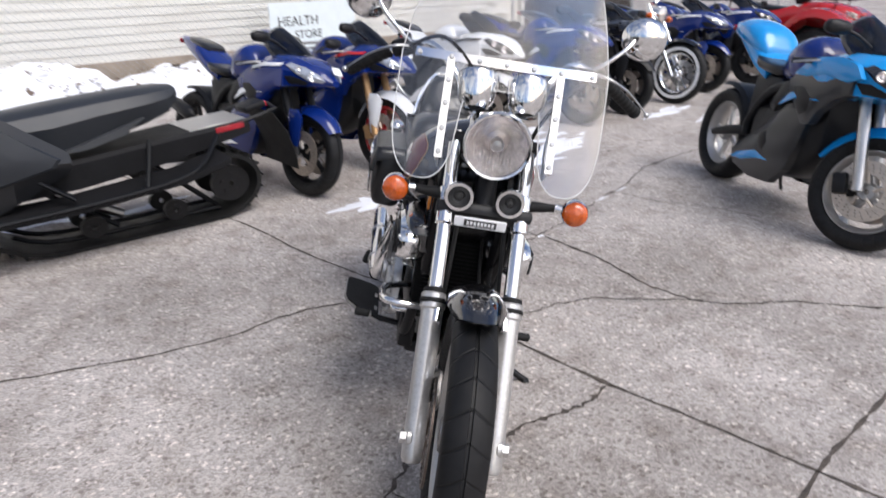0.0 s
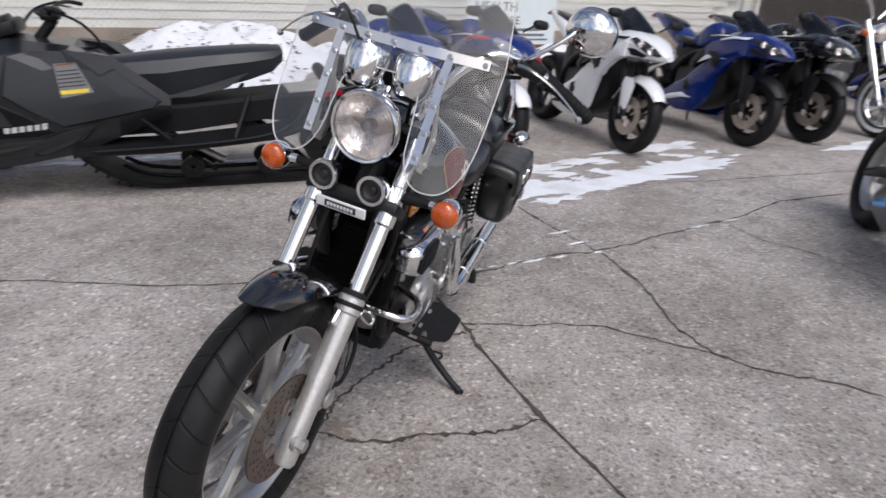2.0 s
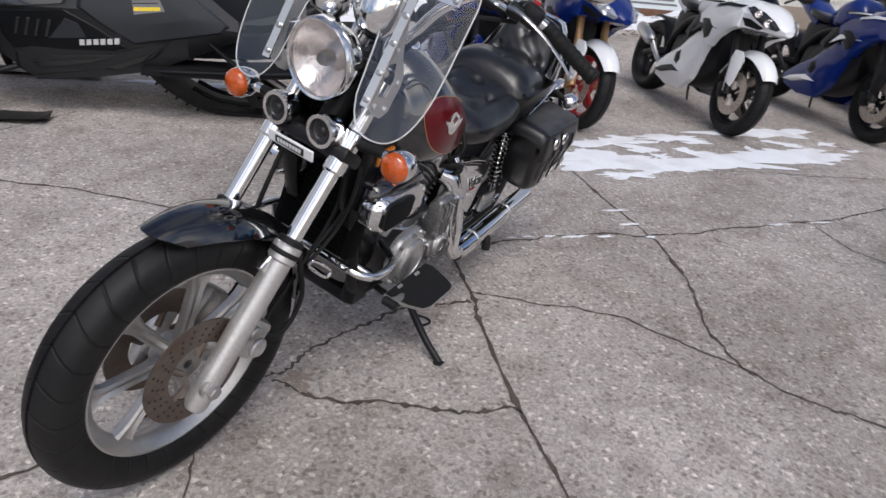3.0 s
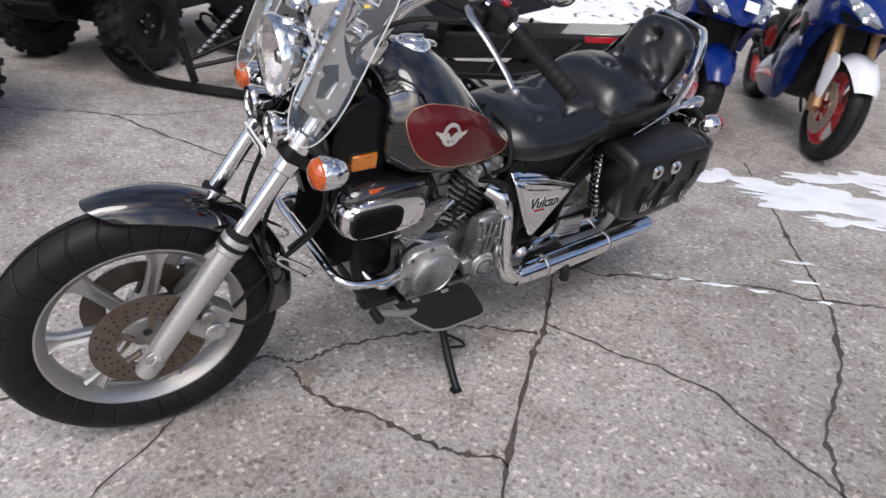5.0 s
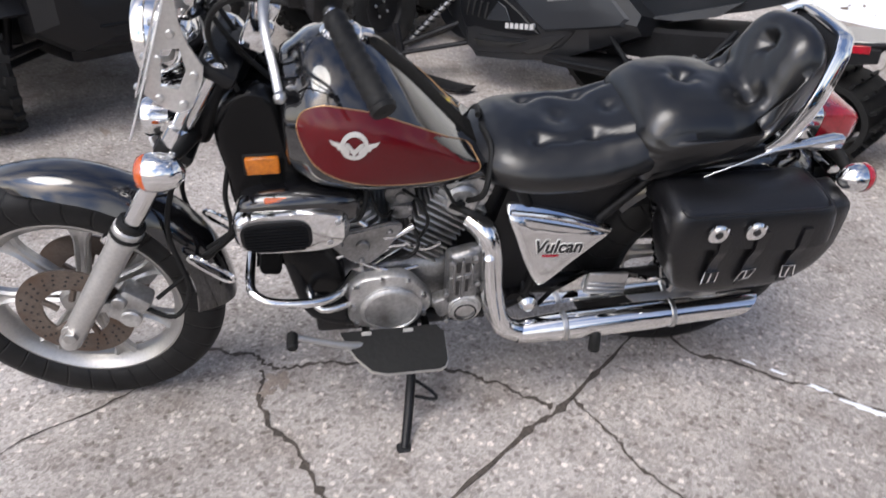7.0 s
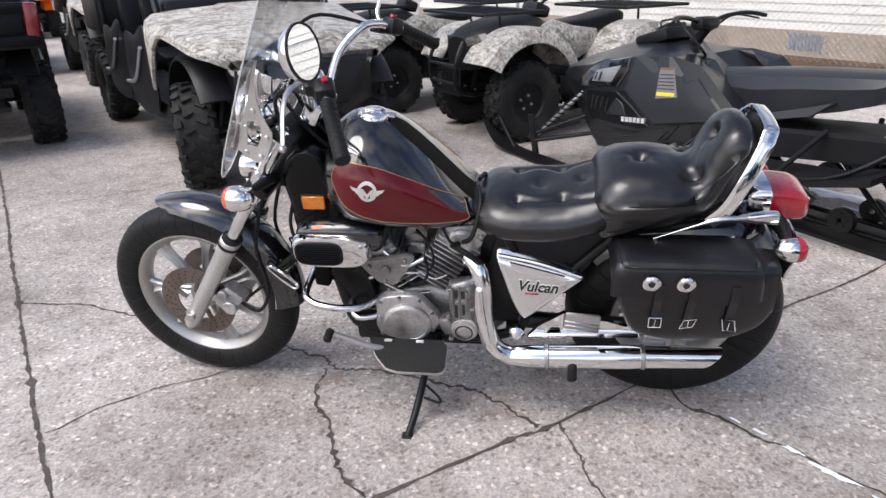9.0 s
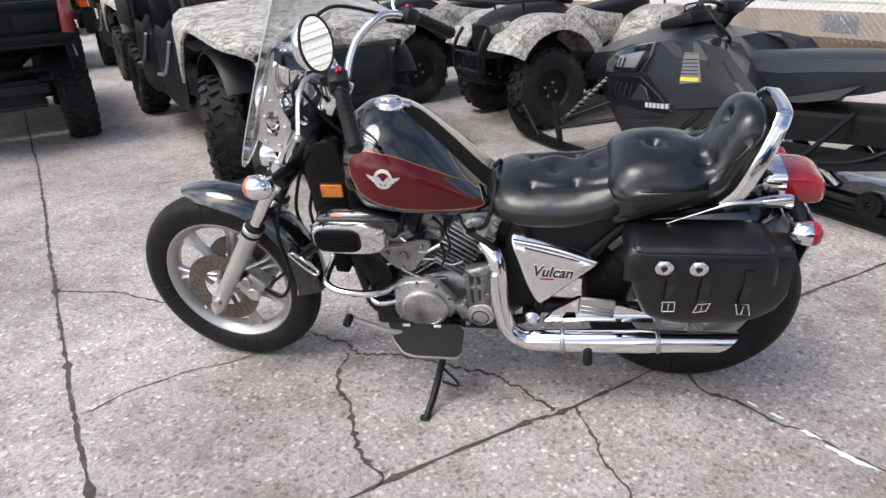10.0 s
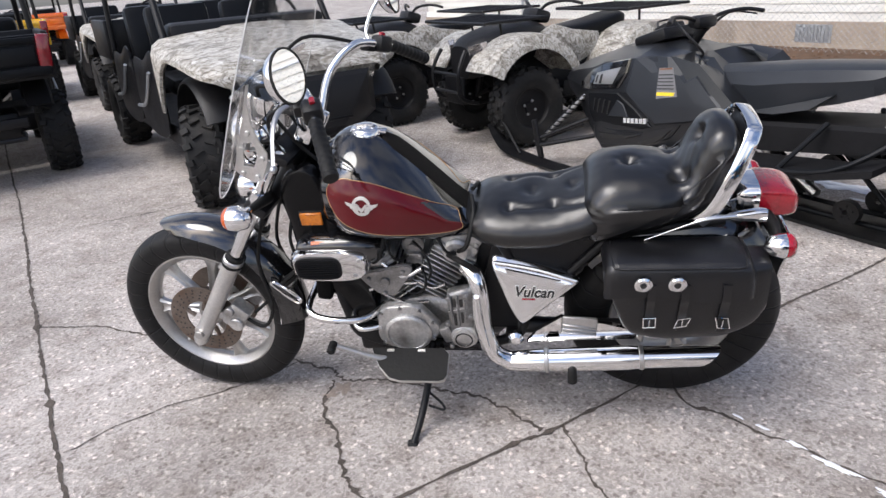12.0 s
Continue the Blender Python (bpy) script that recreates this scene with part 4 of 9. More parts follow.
def cruiser():
    LEAN = 13.0
    bike = thing("motorcycle", pose(0.034, 0.018, 0, 0, 0, 2.4) @ pose(0, 0, 0, 0, LEAN, 0), "black and maroon cruiser with windshield and saddlebags on its stand", "motorcycle")
    AX, RX = Vector((0, 0.030, 0.336)), Vector((0, 1.575, 0.328))

    # wheels
    road_wheel(bike, "front_wheel", AX, 0.330, 0.106, 0.243, ALLOY, 7, 0.030, (-0.066, 0.066), 0.132, "grey cast alloy front wheel with twin discs")
    road_wheel(bike, "rear_wheel", RX, 0.330, 0.156, 0.196, ALLOY, 7, 0.034, (), 0.13, "grey cast alloy rear wheel")

    # fork, along its raked axis
    fd = Vector((0, 0.545, 0.838)).normalized()

    def fork_at(z, x=0.0):
        return Vector((x, 0.02 + (z - 0.29) * fd.y / fd.z, z))

    for sx in (-1, 1):
        bm = bmesh.new()
        o = fork_at(0.262, 0.098 * sx)
        lathe(bm, o, fd, [(0.006, -0.004), (0.020, 0.0), (0.026, 0.012), (0.027, 0.10), (0.0285, 0.30), (0.0285, 0.375), (0.033, 0.380), (0.033, 0.415), (0.029, 0.420), (0.018, 0.423)], 20)
        leg = part("fork_slider", bm, FORKGREY, bike, "grey cast fork slider")
        bm = bmesh.new()
        lathe(bm, o, fd, [(0.034, 0.392), (0.0355, 0.396), (0.0355, 0.400), (0.034, 0.404)], 20, closed=True)
        lathe(bm, o, fd, [(0.030, 0.418), (0.030, 0.430), (0.021, 0.434)], 18)
        part("dust_seal", bm, RUBBER, leg)
        bm = bmesh.new()
        disc_solid(bm, AX + Vector((0.098 * sx + 0.022 * sx, 0, -0.022)), (1, 0, 0), 0.017, 0.03, 6, 0.002)
        disc_solid(bm, AX + Vector((0.098 * sx + 0.012 * sx, 0, -0.022)), (1, 0, 0), 0.025, 0.014, 20, 0.002)
        part("axle_nut", bm, ALLOY, leg)
        bm = bmesh.new()
        lathe(bm, o, fd, [(0.0195, 0.41), (0.0195, 0.60), (0.026, 0.605), (0.026, 0.70), (0.0195, 0.705), (0.0195, 0.84), (0.022, 0.842), (0.022, 0.86), (0.002, 0.866)], 20)
        part("fork_tube", bm, CHROME, bike, "chromed fork tube")
    bm = bmesh.new()
    for z, hgt in ((0.80, 0.035), (0.965, 0.03)):
        q = fork_at(z)
        box(bm, (0, q.y + 0.01, q.z), (0.255, 0.075, hgt), (-33, 0, 0), 0.012)
    tube(bm, [fork_at(0.78) + Vector((0, 0.04, 0)), fork_at(0.98) + Vector((0, 0.04, 0))], 0.03, 14, 1)
    part("triple_clamp", bm, PLASTIC, bike)
    for sx in (-1, 1):
        bm = bmesh.new()
        q = AX + Vector((0.072 * sx, 0.135, 0.035))
        box(bm, q, (0.058, 0.075, 0.10), (-40, 0, 0), 0.014)
        disc_solid(bm, q + Vector((0.03 * sx, 0.005, -0.02)), (1, 0, 0), 0.025, 0.022, 20, 0.004)
        disc_solid(bm, q + Vector((0.03 * sx, -0.01, 0.03)), (1, 0, 0), 0.017, 0.02, 16, 0.003)
        box(bm, q + Vector((0.02 * sx, -0.05, 0.01)), (0.02, 0.08, 0.03), (0, 0, 0), 0.005)
        part("brake_caliper", bm, ENGINE, bike)
        bm = bmesh.new()
        tube(bm, [q + Vector((0.015 * sx, 0.03, 0.0)), q + Vector((0.02 * sx, 0.10, -0.03)), q + Vector((0.02 * sx, 0.15, 0.06)), q + Vector((0.0, 0.13, 0.22)), q + Vector((-0.01 * sx, 0.20, 0.42))], 0.006, 8, 5)
        part("brake_hose", bm, RUBBER, bike)

    # front fender: an arched skin that flicks out at its nose
    bm = bmesh.new()
    loops = []
    for k in range(29):
        f = k / 28
        R = 0.367 + 0.008 * math.sin(min(1, f * 2.2) * math.pi / 2) - 0.012 * max(0, f - 0.75) * 4
        hw = 0.052 + 0.022 * min(1, f * 5) ** 0.7
        drop = 0.034 + 0.012 * min(1, f * 4) + 0.030 * max(0, f - 0.5) * 2
        outer, inner = [], []
        for j in range(13):
            u = -1 + 2 * j / 12
            x = hw * math.copysign(abs(u) ** 0.75, u)
            rr = R - drop * abs(u) ** 2.2
            a = radians(-15 + 105 * f + 8 * u * u * max(0, 1 - 3 * f))
            outer.append((AX.x + x, AX.y + math.sin(a) * rr, AX.z + math.cos(a) * rr))
            inner.append((AX.x + x * 0.96, AX.y + math.sin(a) * (rr - 0.004), AX.z + math.cos(a) * (rr - 0.004)))
        loops.append(outer + inner[::-1])
    rings(bm, loops)
    fender = part("front_fender", bm, BLACK_PAINT, bike, "gloss black front fender")
    for sx in (-1, 1):
        bm = bmesh.new()
        tube(bm, [(0.086 * sx, AX.y + 0.30, AX.z + 0.17), (0.088 * sx, AX.y + 0.315, AX.z + 0.18), (0.088 * sx, AX.y + 0.385, AX.z + 0.125), (0.088 * sx, AX.y + 0.37, AX.z + 0.11)], 0.0045, 8, 4, closed=True)
        part("fender_loop", bm, CHROME, fender)
        bm = bmesh.new()
        box(bm, (0.085 * sx, 0.20, 0.585), (0.02, 0.09, 0.035), (35, 0, 0), 0.006)
        part("fender_stay", bm, CHROME, fender)

    # headlamp
    hc = Vector((0.004, 0.340, 0.988))
    hd = Vector((0, -1, -0.03)).normalized()
    bm = bmesh.new()
    lathe(bm, hc, hd, [(0.002, -0.090), (0.035, -0.087), (0.060, -0.074), (0.074, -0.050), (0.081, -0.024), (0.083, -0.012), (0.0872, -0.010), (0.0882, 0.004), (0.084, 0.012), (0.079, 0.010), (0.078, 0.002), (0.080, -0.02)], 44)
    lamp = part("headlamp", bm, CHROME, bike, "round chromed headlamp")
    bm = bmesh.new()
    lathe(bm, hc, hd, [(0.012, -0.052), (0.012, -0.03), (0.03, -0.050), (0.052, -0.036), (0.070, -0.015), (0.079, 0.000)], 40)
    part("reflector", bm, REFLECTOR, lamp)
    bm = bmesh.new()
    lathe(bm, hc, hd, [(0.016, -0.05), (0.017, -0.012), (0.013, -0.004), (0.001, -0.002)], 20)
    part("bulb_hood", bm, STEEL, lamp)
    bm = bmesh.new()
    lathe(bm, hc, hd, [(0.080, 0.003), (0.066, 0.010), (0.042, 0.015), (0.02, 0.018), (0.001, 0.0185)], 40)
    part("lens", bm, LAMPGLASS, lamp)
    bm = bmesh.new()
    for k in range(9):
        x = -0.036 + k * 0.009
        box(bm, hc + Vector((x, -0.014, -0.028)), (0.0035, 0.003, 0.035 - abs(x) * 0.3), (0, 0, 0), 0.001, 1)
    part("lens_fluting", bm, LAMPGLASS, lamp)

    # horns, tag, indicators
    for sx in (-1, 1):
        c = Vector((0.066 * sx - 0.006, 0.318, 0.851))
        bm = bmesh.new()
        lathe(bm, c, (0, -1, 0), [(0.012, -0.05), (0.030, -0.04), (0.037, -0.012), (0.039, 0.0), (0.037, 0.008), (0.029, 0.008), (0.026, 0.000), (0.027, -0.01)], 30)
        horn = part("horn", bm, CHROME, bike)
        bm = bmesh.new()
        lathe(bm, c, (0, -1, 0), [(0.028, -0.003), (0.018, 0.001), (0.012, -0.002), (0.008, 0.004), (0.001, 0.005)], 24)
        part("diaphragm", bm, BLACKINK, horn)
    bm = bmesh.new()
    box(bm, (-0.008, 0.306, 0.790), (0.135, 0.006, 0.028), (10, 0, 0), 0.002, 1)
    tag = part("name_plate", bm, WHITE, bike, "white name plate with a black field")
    bm = bmesh.new()
    box(bm, (-0.008, 0.302, 0.790), (0.084, 0.003, 0.017), (10, 0, 0))
    ink = part("plate_field", bm, BLACKINK, tag)
    bm = bmesh.new()
    for k in range(8):
        box(bm, (-0.040 + 0.0092 * k, 0.300, 0.790), (0.006, 0.002, 0.009), (10, 0, 0))
    tagged(part("plate_mark", bm, WHITE, tag), kind="stuff")
    for sx in (-1, 1):
        bm = bmesh.new()
        c = Vector((0.238 * sx, 0.360, 0.838))
        lathe(bm, c, (0, 1, 0), [(0.034, -0.006), (0.036, 0.0), (0.035, 0.02), (0.028, 0.042), (0.014, 0.056), (0.001, 0.06)], 26)
        tube(bm, [c + Vector((-0.03 * sx, 0.022, 0)), c + Vector((-0.05 * sx, 0.026, 0))], 0.011, 10, 1)
        ind = part("indicator", bm, CHROME, bike)
        bm = bmesh.new()
        lathe(bm, c, (0, -1, 0), [(0.0335, 0.0), (0.034, 0.010), (0.029, 0.020), (0.017, 0.026), (0.001, 0.028)], 26)
        part("amber_lens", bm, AMBER, ind, "amber plastic lens")
        bm = bmesh.new()
        tube(bm, [c + Vector((-0.045 * sx, 0.026, 0)), c + Vector((-0.10 * sx, 0.032, -0.006)), c + Vector((-0.15 * sx, 0.036, -0.012))], [0.010, 0.015, 0.018], 12, 4)
        part("stalk", bm, RUBBER, ind)

    # windshield
    def sheet_y(x, z):
        return 0.300 + 0.434 * (z - 0.87) + 0.42 * x * x

    def bottom(ax):
        if ax < 0.085:
            return 1.115
        if ax < 0.104:
            f = (ax - 0.085) / 0.019
            return 1.115 - 0.075 * f * f
        u = min(1.0, abs((ax - 0.186) / 0.084))
        return 1.052 - 0.168 * (1 - u ** 2.5) ** (1 / 2.5)

    def top(ax):
        f = ax / 0.27
        return 1.445 - 0.05 * f * f - 0.22 * max(0, f - 0.72) ** 2 / 0.28 ** 2

    bm = bmesh.new()
    front, back = [], []
    side_cols = [0.27 * (1 - (1 - i / 30) ** 1.5) for i in range(31)]
    cols = [-x for x in side_cols[:0:-1]] + side_cols
    for x in cols:
        b, t = bottom(abs(x)), top(abs(x))
        zs = [b + (t - b) * j / 22 for j in range(23)]
        front.append([bm.verts.new((x, sheet_y(x, z), z)) for z in zs])
        back.append([bm.verts.new((x, sheet_y(x, z) + 0.004, z)) for z in zs])
    for g, flip in ((front, False), (back, True)):
        for i in range(60):
            for j in range(22):
                q = (g[i][j], g[i + 1][j], g[i + 1][j + 1], g[i][j + 1])
                bm.faces.new(q[::-1] if flip else q)
    for i in range(60):
        for j in (0, 22):
            bm.faces.new((front[i][j], front[i + 1][j], back[i + 1][j], back[i][j]))
    for i in (0, 60):
        for j in range(22):
            bm.faces.new((front[i][j], front[i][j + 1], back[i][j + 1], back[i][j]))
    shield = part("windshield", bm, GLASS, bike, "clear curved acrylic windshield")
    shield.visible_shadow = False
    bm = bmesh.new()
    edge = [(x, sheet_y(x, bottom(abs(x))) + 0.002, bottom(abs(x))) for x in cols] + [(x, sheet_y(x, top(abs(x))) + 0.002, top(abs(x))) for x in cols[::-1]]
    tube(bm, edge, 0.0016, 6, 1, closed=True)
    part("windshield_rim", bm, ACRYLIC_EDGE, shield)

    def strap(bm, pts, w, off):
        """A flat bright bar laid against the sheet through points of (x, z)."""
        P = [np.array((x, sheet_y(x, z) + off, z)) for x, z in pts]
        L, Rr = [], []
        for i, p in enumerate(P):
            t = P[min(i + 1, len(P) - 1)] - P[max(i - 1, 0)]
            t = t / np.linalg.norm(t)
            nrm = np.array((0, 1, -0.434)) / 1.09
            s = np.cross(t, nrm)
            L.append((p + s * w / 2, nrm))
            Rr.append((p - s * w / 2, nrm))
        rows = []
        for (a, nn), (b, _) in zip(L, Rr):
            rows.append([tuple(a), tuple(b), tuple(b + nn * 0.003), tuple(a + nn * 0.003)])
        rings(bm, rows)

    bm = bmesh.new()
    strap(bm, [(-0.235 + 0.47 * i / 20, 1.180) for i in range(21)], 0.024, -0.005)
    bar = part("cross_strap", bm, CHROME, shield, "polished steel strap")
    for sx in (-1, 1):
        bm = bmesh.new()
        strap(bm, [(0.142 * sx, 0.940 + 0.238 * i / 10) for i in range(11)], 0.020, -0.006)
        vs = part("upright_strap", bm, CHROME, shield)
        for z in (0.955, 1.01, 1.07, 1.125, 1.180):
            bm = bmesh.new()
            disc_solid(bm, (0.142 * sx, sheet_y(0.142, z) - 0.009, z), (0, 1, -0.434), 0.0065, 0.007, 10, 0.002)
            part("bolt", bm, STEEL, vs)
    for x in (-0.225, -0.07, 0, 0.07, 0.225):
        bm = bmesh.new()
        disc_solid(bm, (x, sheet_y(x, 1.180) - 0.009, 1.180), (0, 1, -0.434), 0.0065, 0.007, 10, 0.002)
        part("bolt", bm, STEEL, bar)
    for sx in (-1, 1):
        bm = bmesh.new()
        out = [(0.346, 0.940), (0.375, 0.912), (0.400, 0.901), (0.425, 0.912), (0.452, 0.965), (0.458, 0.990), (0.440, 1.030), (0.431, 1.07), (0.433, 1.13), (0.452, 1.185), (0.444, 1.182), (0.404, 1.08), (0.371, 1.005)]
        hole = [(0.392, 1.022), (0.424, 1.024), (0.428, 0.985), (0.408, 0.948), (0.378, 0.954)]
        plate(bm, out, 0.004, at_x(0.140 * sx), (hole,))
        for y, z in ((0.372, 0.932), (0.385, 1.005), (0.412, 0.920), (0.440, 0.975), (0.414, 1.05)):
            disc_solid(bm, (0.143 * sx, y, z), (1, 0, 0), 0.008, 0.01, 12, 0.002)
        part("side_bracket", bm, BRUSHED, shield, "brushed steel side bracket")

    # gauges, bars, controls, mirrors
    for sx in (-1, 1):
        c = Vector((0.066 * sx, 0.440, 1.120))
        ax = Vector((0, 0.45, 0.89)).normalized()
        bm = bmesh.new()
        lathe(bm, c, ax, [(0.002, -0.07), (0.03, -0.066), (0.046, -0.045), (0.053, -0.005), (0.055, 0.02), (0.052, 0.026), (0.047, 0.02)], 30)
        ga = part("gauge", bm, CHROME, bike, "chromed instrument pod")
        bm = bmesh.new()
        disc_solid(bm, c + ax * 0.018, ax, 0.047, 0.002, 30)
        part("dial", bm, BLACKINK, ga)
        bm = bmesh.new()
        lathe(bm, c + ax * 0.024, ax, [(0.047, 0), (0.001, 0.001)], 24)
        part("glass", bm, LAMPGLASS, ga)
    bm = bmesh.new()
    tube(bm, [(-0.430, 0.765, 1.075), (-0.36, 0.725, 1.125), (-0.275, 0.68, 1.165), (-0.20, 0.63, 1.185), (-0.13, 0.57, 1.13), (-0.06, 0.545, 1.03), (0, 0.545, 1.02), (0.06, 0.545, 1.03), (0.13, 0.57, 1.13), (0.20, 0.63, 1.185), (0.275, 0.68, 1.165), (0.36, 0.725, 1.125), (0.430, 0.765, 1.075)], 0.0125, 12, 6)
    for sx in (-1, 1):
        box(bm, (0.05 * sx, 0.54, 1.015), (0.035, 0.05, 0.06), (-30, 0, 0), 0.008)
    part("handlebar", bm, CHROME, bike, "pulled-back chromed handlebar")
    for sx in (-1, 1):
        bm = bmesh.new()
        ga, gb = Vector((0.318 * sx, 0.703, 1.148)), Vector((0.437 * sx, 0.769, 1.070))
        tube(bm, [ga.lerp(gb, k / 36) for k in range(37)], [0.0172 if k % 4 < 2 else 0.0187 for k in range(37)], 14, 1)
        lathe(bm, (0.437 * sx, 0.769, 1.070), (0.11 * sx, 0.062, -0.075), [(0.018, 0), (0.020, 0.003), (0.018, 0.01), (0.001, 0.012)], 14)
        part("grip", bm, RUBBER, bike, "ribbed black rubber grip")
        bm = bmesh.new()
        box(bm, (0.285 * sx, 0.685, 1.162), (0.055, 0.05, 0.05), (0, 20 * sx, 25 * sx), 0.012)
        box(bm, (0.262 * sx, 0.650, 1.165), (0.04, 0.045, 0.034), (0, 20 * sx, 25 * sx), 0.008)
        sw = part("switch_pod", bm, PLASTIC, bike)
        bm = bmesh.new()
        box(bm, (0.287 * sx, 0.690, 1.190), (0.018, 0.014, 0.012), (0, 20 * sx, 25 * sx), 0.002, 1)
        part("switch_button", bm, REDLENS, sw)
        bm = bmesh.new()
        rows = []
        for p, w in zip(catmull([(0.255 * sx, 0.630, 1.172), (0.30 * sx, 0.608, 1.170), (0.36 * sx, 0.612, 1.145), (0.41 * sx, 0.626, 1.108), (0.435 * sx, 0.633, 1.085)], 5), [0.011 - 0.0055 * min(1, i / 12) for i in range(21)]):
            rows.append([tuple(p + np.array((0, w * math.cos(t), 0.55 * w * math.sin(t)))) for t in [2 * math.pi * k / 10 for k in range(10)]])
        rings(bm, rows)
        lathe(bm, (0.437 * sx, 0.634, 1.083), (1 * sx, 0, -0.6), [(0.001, -0.009), (0.0065, -0.0065), (0.009, 0), (0.0065, 0.0065), (0.001, 0.009)], 12)
        part("lever", bm, STEEL, bike, "polished hand lever")
        bm = bmesh.new()
        tube(bm, [(0.262 * sx, 0.655, 1.18), (0.290 * sx, 0.640, 1.205), (0.340 * sx, 0.650, 1.250), (0.372 * sx, 0.677, 1.288)], 0.006, 10, 5)
        mc, mx = Vector((0.398 * sx, 0.695, 1.284)), Vector((0.10 * sx, 1, 0.20)).normalized()
        u = Vector((1, 0, 0)) - mx * mx.x
        u.normalize()
        v = mx.cross(u)
        rows = []
        for r_, d_ in ((0.004, -0.038), (0.036, -0.034), (0.056, -0.020), (0.066, 0.0), (0.065, 0.006)):
            rows.append([mc + mx * d_ + u * math.cos(t) * r_ * 1.0 + v * math.sin(t) * r_ * 0.92 for t in [2 * math.pi * k / 28 for k in range(28)]])
        rings(bm, rows, cap=True)
        mi = part("mirror", bm, CHROME, bike, "round chromed rear-view mirror")
        bm = bmesh.new()
        rows = [[mc + mx * 0.0072 + u * math.cos(t) * r_ + v * math.sin(t) * r_ * 0.92 for t in [2 * math.pi * k / 28 for k in range(28)]] for r_ in (0.0605, 0.001)]
        rings(bm, rows, cap=False)
        part("mirror_glass", bm, MIRRORGLASS, mi)
        bm = bmesh.new()
        rows = [[mc + mx * d_ + u * math.cos(t) * r_ + v * math.sin(t) * r_ * 0.92 for t in [2 * math.pi * k / 28 for k in range(28)]] for r_, d_ in ((0.066, 0.004), (0.066, 0.0085), (0.061, 0.0085), (0.061, 0.0065))]
        rings(bm, rows, cap=False)
        part("mirror_rim", bm, RUBBER, mi)
    for i, pts in enumerate((((0.25, 0.64, 1.16), (0.17, 0.50, 1.20), (0.08, 0.44, 1.13), (0.05, 0.50, 0.98), (0.04, 0.60, 0.86)), ((-0.25, 0.64, 1.16), (-0.17, 0.50, 1.21), (-0.07, 0.43, 1.12), (-0.04, 0.50, 0.95), (-0.03, 0.6, 0.86)),
                             ((0.27, 0.66, 1.15), (0.20, 0.52, 1.14), (0.12, 0.46, 1.04), (0.10, 0.50, 0.90), (0.09, 0.56, 0.72)), ((0.09, 0.46, 0.80), (0.115, 0.43, 0.70), (0.10, 0.42, 0.58), (0.09, 0.34, 0.50)),
                             ((0.06, 0.46, 0.82), (0.10, 0.47, 0.70), (0.085, 0.45, 0.60), (0.08, 0.36, 0.52)), ((0.03, 0.47, 0.80), (0.05, 0.48, 0.66), (0.06, 0.44, 0.56), (0.085, 0.22, 0.38)))):
        bm = bmesh.new()
        tube(bm, pts, 0.0055, 8, 6)
        part("control_cable", bm, RUBBER, bike)

    # tank: sections as tables along the length
    zmid = ((0.565, 0.850), (0.66, 0.853), (0.78, 0.835), (0.90, 0.780), (1.0, 0.718))
    top_line = ((0.565, 0.936), (0.59, 0.973), (0.62, 0.990), (0.66, 0.996), (0.70, 0.992), (0.744, 0.973), (0.774, 0.950), (0.804, 0.921), (0.835, 0.889), (0.865, 0.854), (0.903, 0.809), (0.942, 0.763), (0.973, 0.733), (1.0, 0.722))
    zup = tuple((y, z - interp(zmid, y)) for y, z in top_line)
    zdn = ((0.565, 0.10), (0.60, 0.13), (0.66, 0.142), (0.76, 0.142), (0.88, 0.108), (0.95, 0.070), (1.0, 0.045))
    wid = ((0.565, 0.125), (0.58, 0.152), (0.60, 0.172), (0.64, 0.188), (0.70, 0.194), (0.76, 0.190), (0.84, 0.172), (0.92, 0.142), (0.97, 0.115), (1.0, 0.095))
    PU, PD = 1.75, 4.5  # roundness of the crown and of the belly
    ys = [0.565 + 0.435 * i / 44 for i in range(45)]
    soft = lambda tab, y: sum(interp(tab, min(1.0, max(0.565, y + d))) for d in (-0.03, -0.015, 0, 0.015, 0.03)) / 5
    bm = bmesh.new()
    loops = []
    for y in ys:
        zc, hw, hu, hd = soft(zmid, y), soft(wid, y), soft(zup, y), soft(zdn, y)
        ring = []
        for k in range(64):
            c, sn = math.cos(2 * math.pi * k / 64), math.sin(2 * math.pi * k / 64)
            q = 2 / (PU if sn > 0 else PD)
            ring.append((hw * math.copysign(abs(c) ** q, c), y, zc + (hu if sn > 0 else hd) * math.copysign(abs(sn) ** q, sn)))
        loops.append(ring)
    rings(bm, loops)
    tank = part("fuel_tank", bm, BLACK_PAINT, bike, "black teardrop fuel tank", 60)

    def tank_x(y, z):
        dz = z - soft(zmid, y)
        h, p = (soft(zup, y), PU) if dz > 0 else (soft(zdn, y), PD)
        f = min(0.97, abs(dz) / h)
        return soft(wid, y) * (1 - f ** p) ** (1 / p)

    outline = catmull([(0.594, 0.883), (0.608, 0.905), (0.637, 0.917), (0.670, 0.917), (0.733, 0.903), (0.792, 0.875), (0.850, 0.838), (0.909, 0.793), (0.952, 0.752), (0.961, 0.734), (0.948, 0.724), (0.874, 0.731), (0.750, 0.748), (0.687, 0.763), (0.645, 0.782), (0.620, 0.802), (0.604, 0.830), (0.594, 0.860)], 5, True)
    cen = np.array((0.740, 0.825))
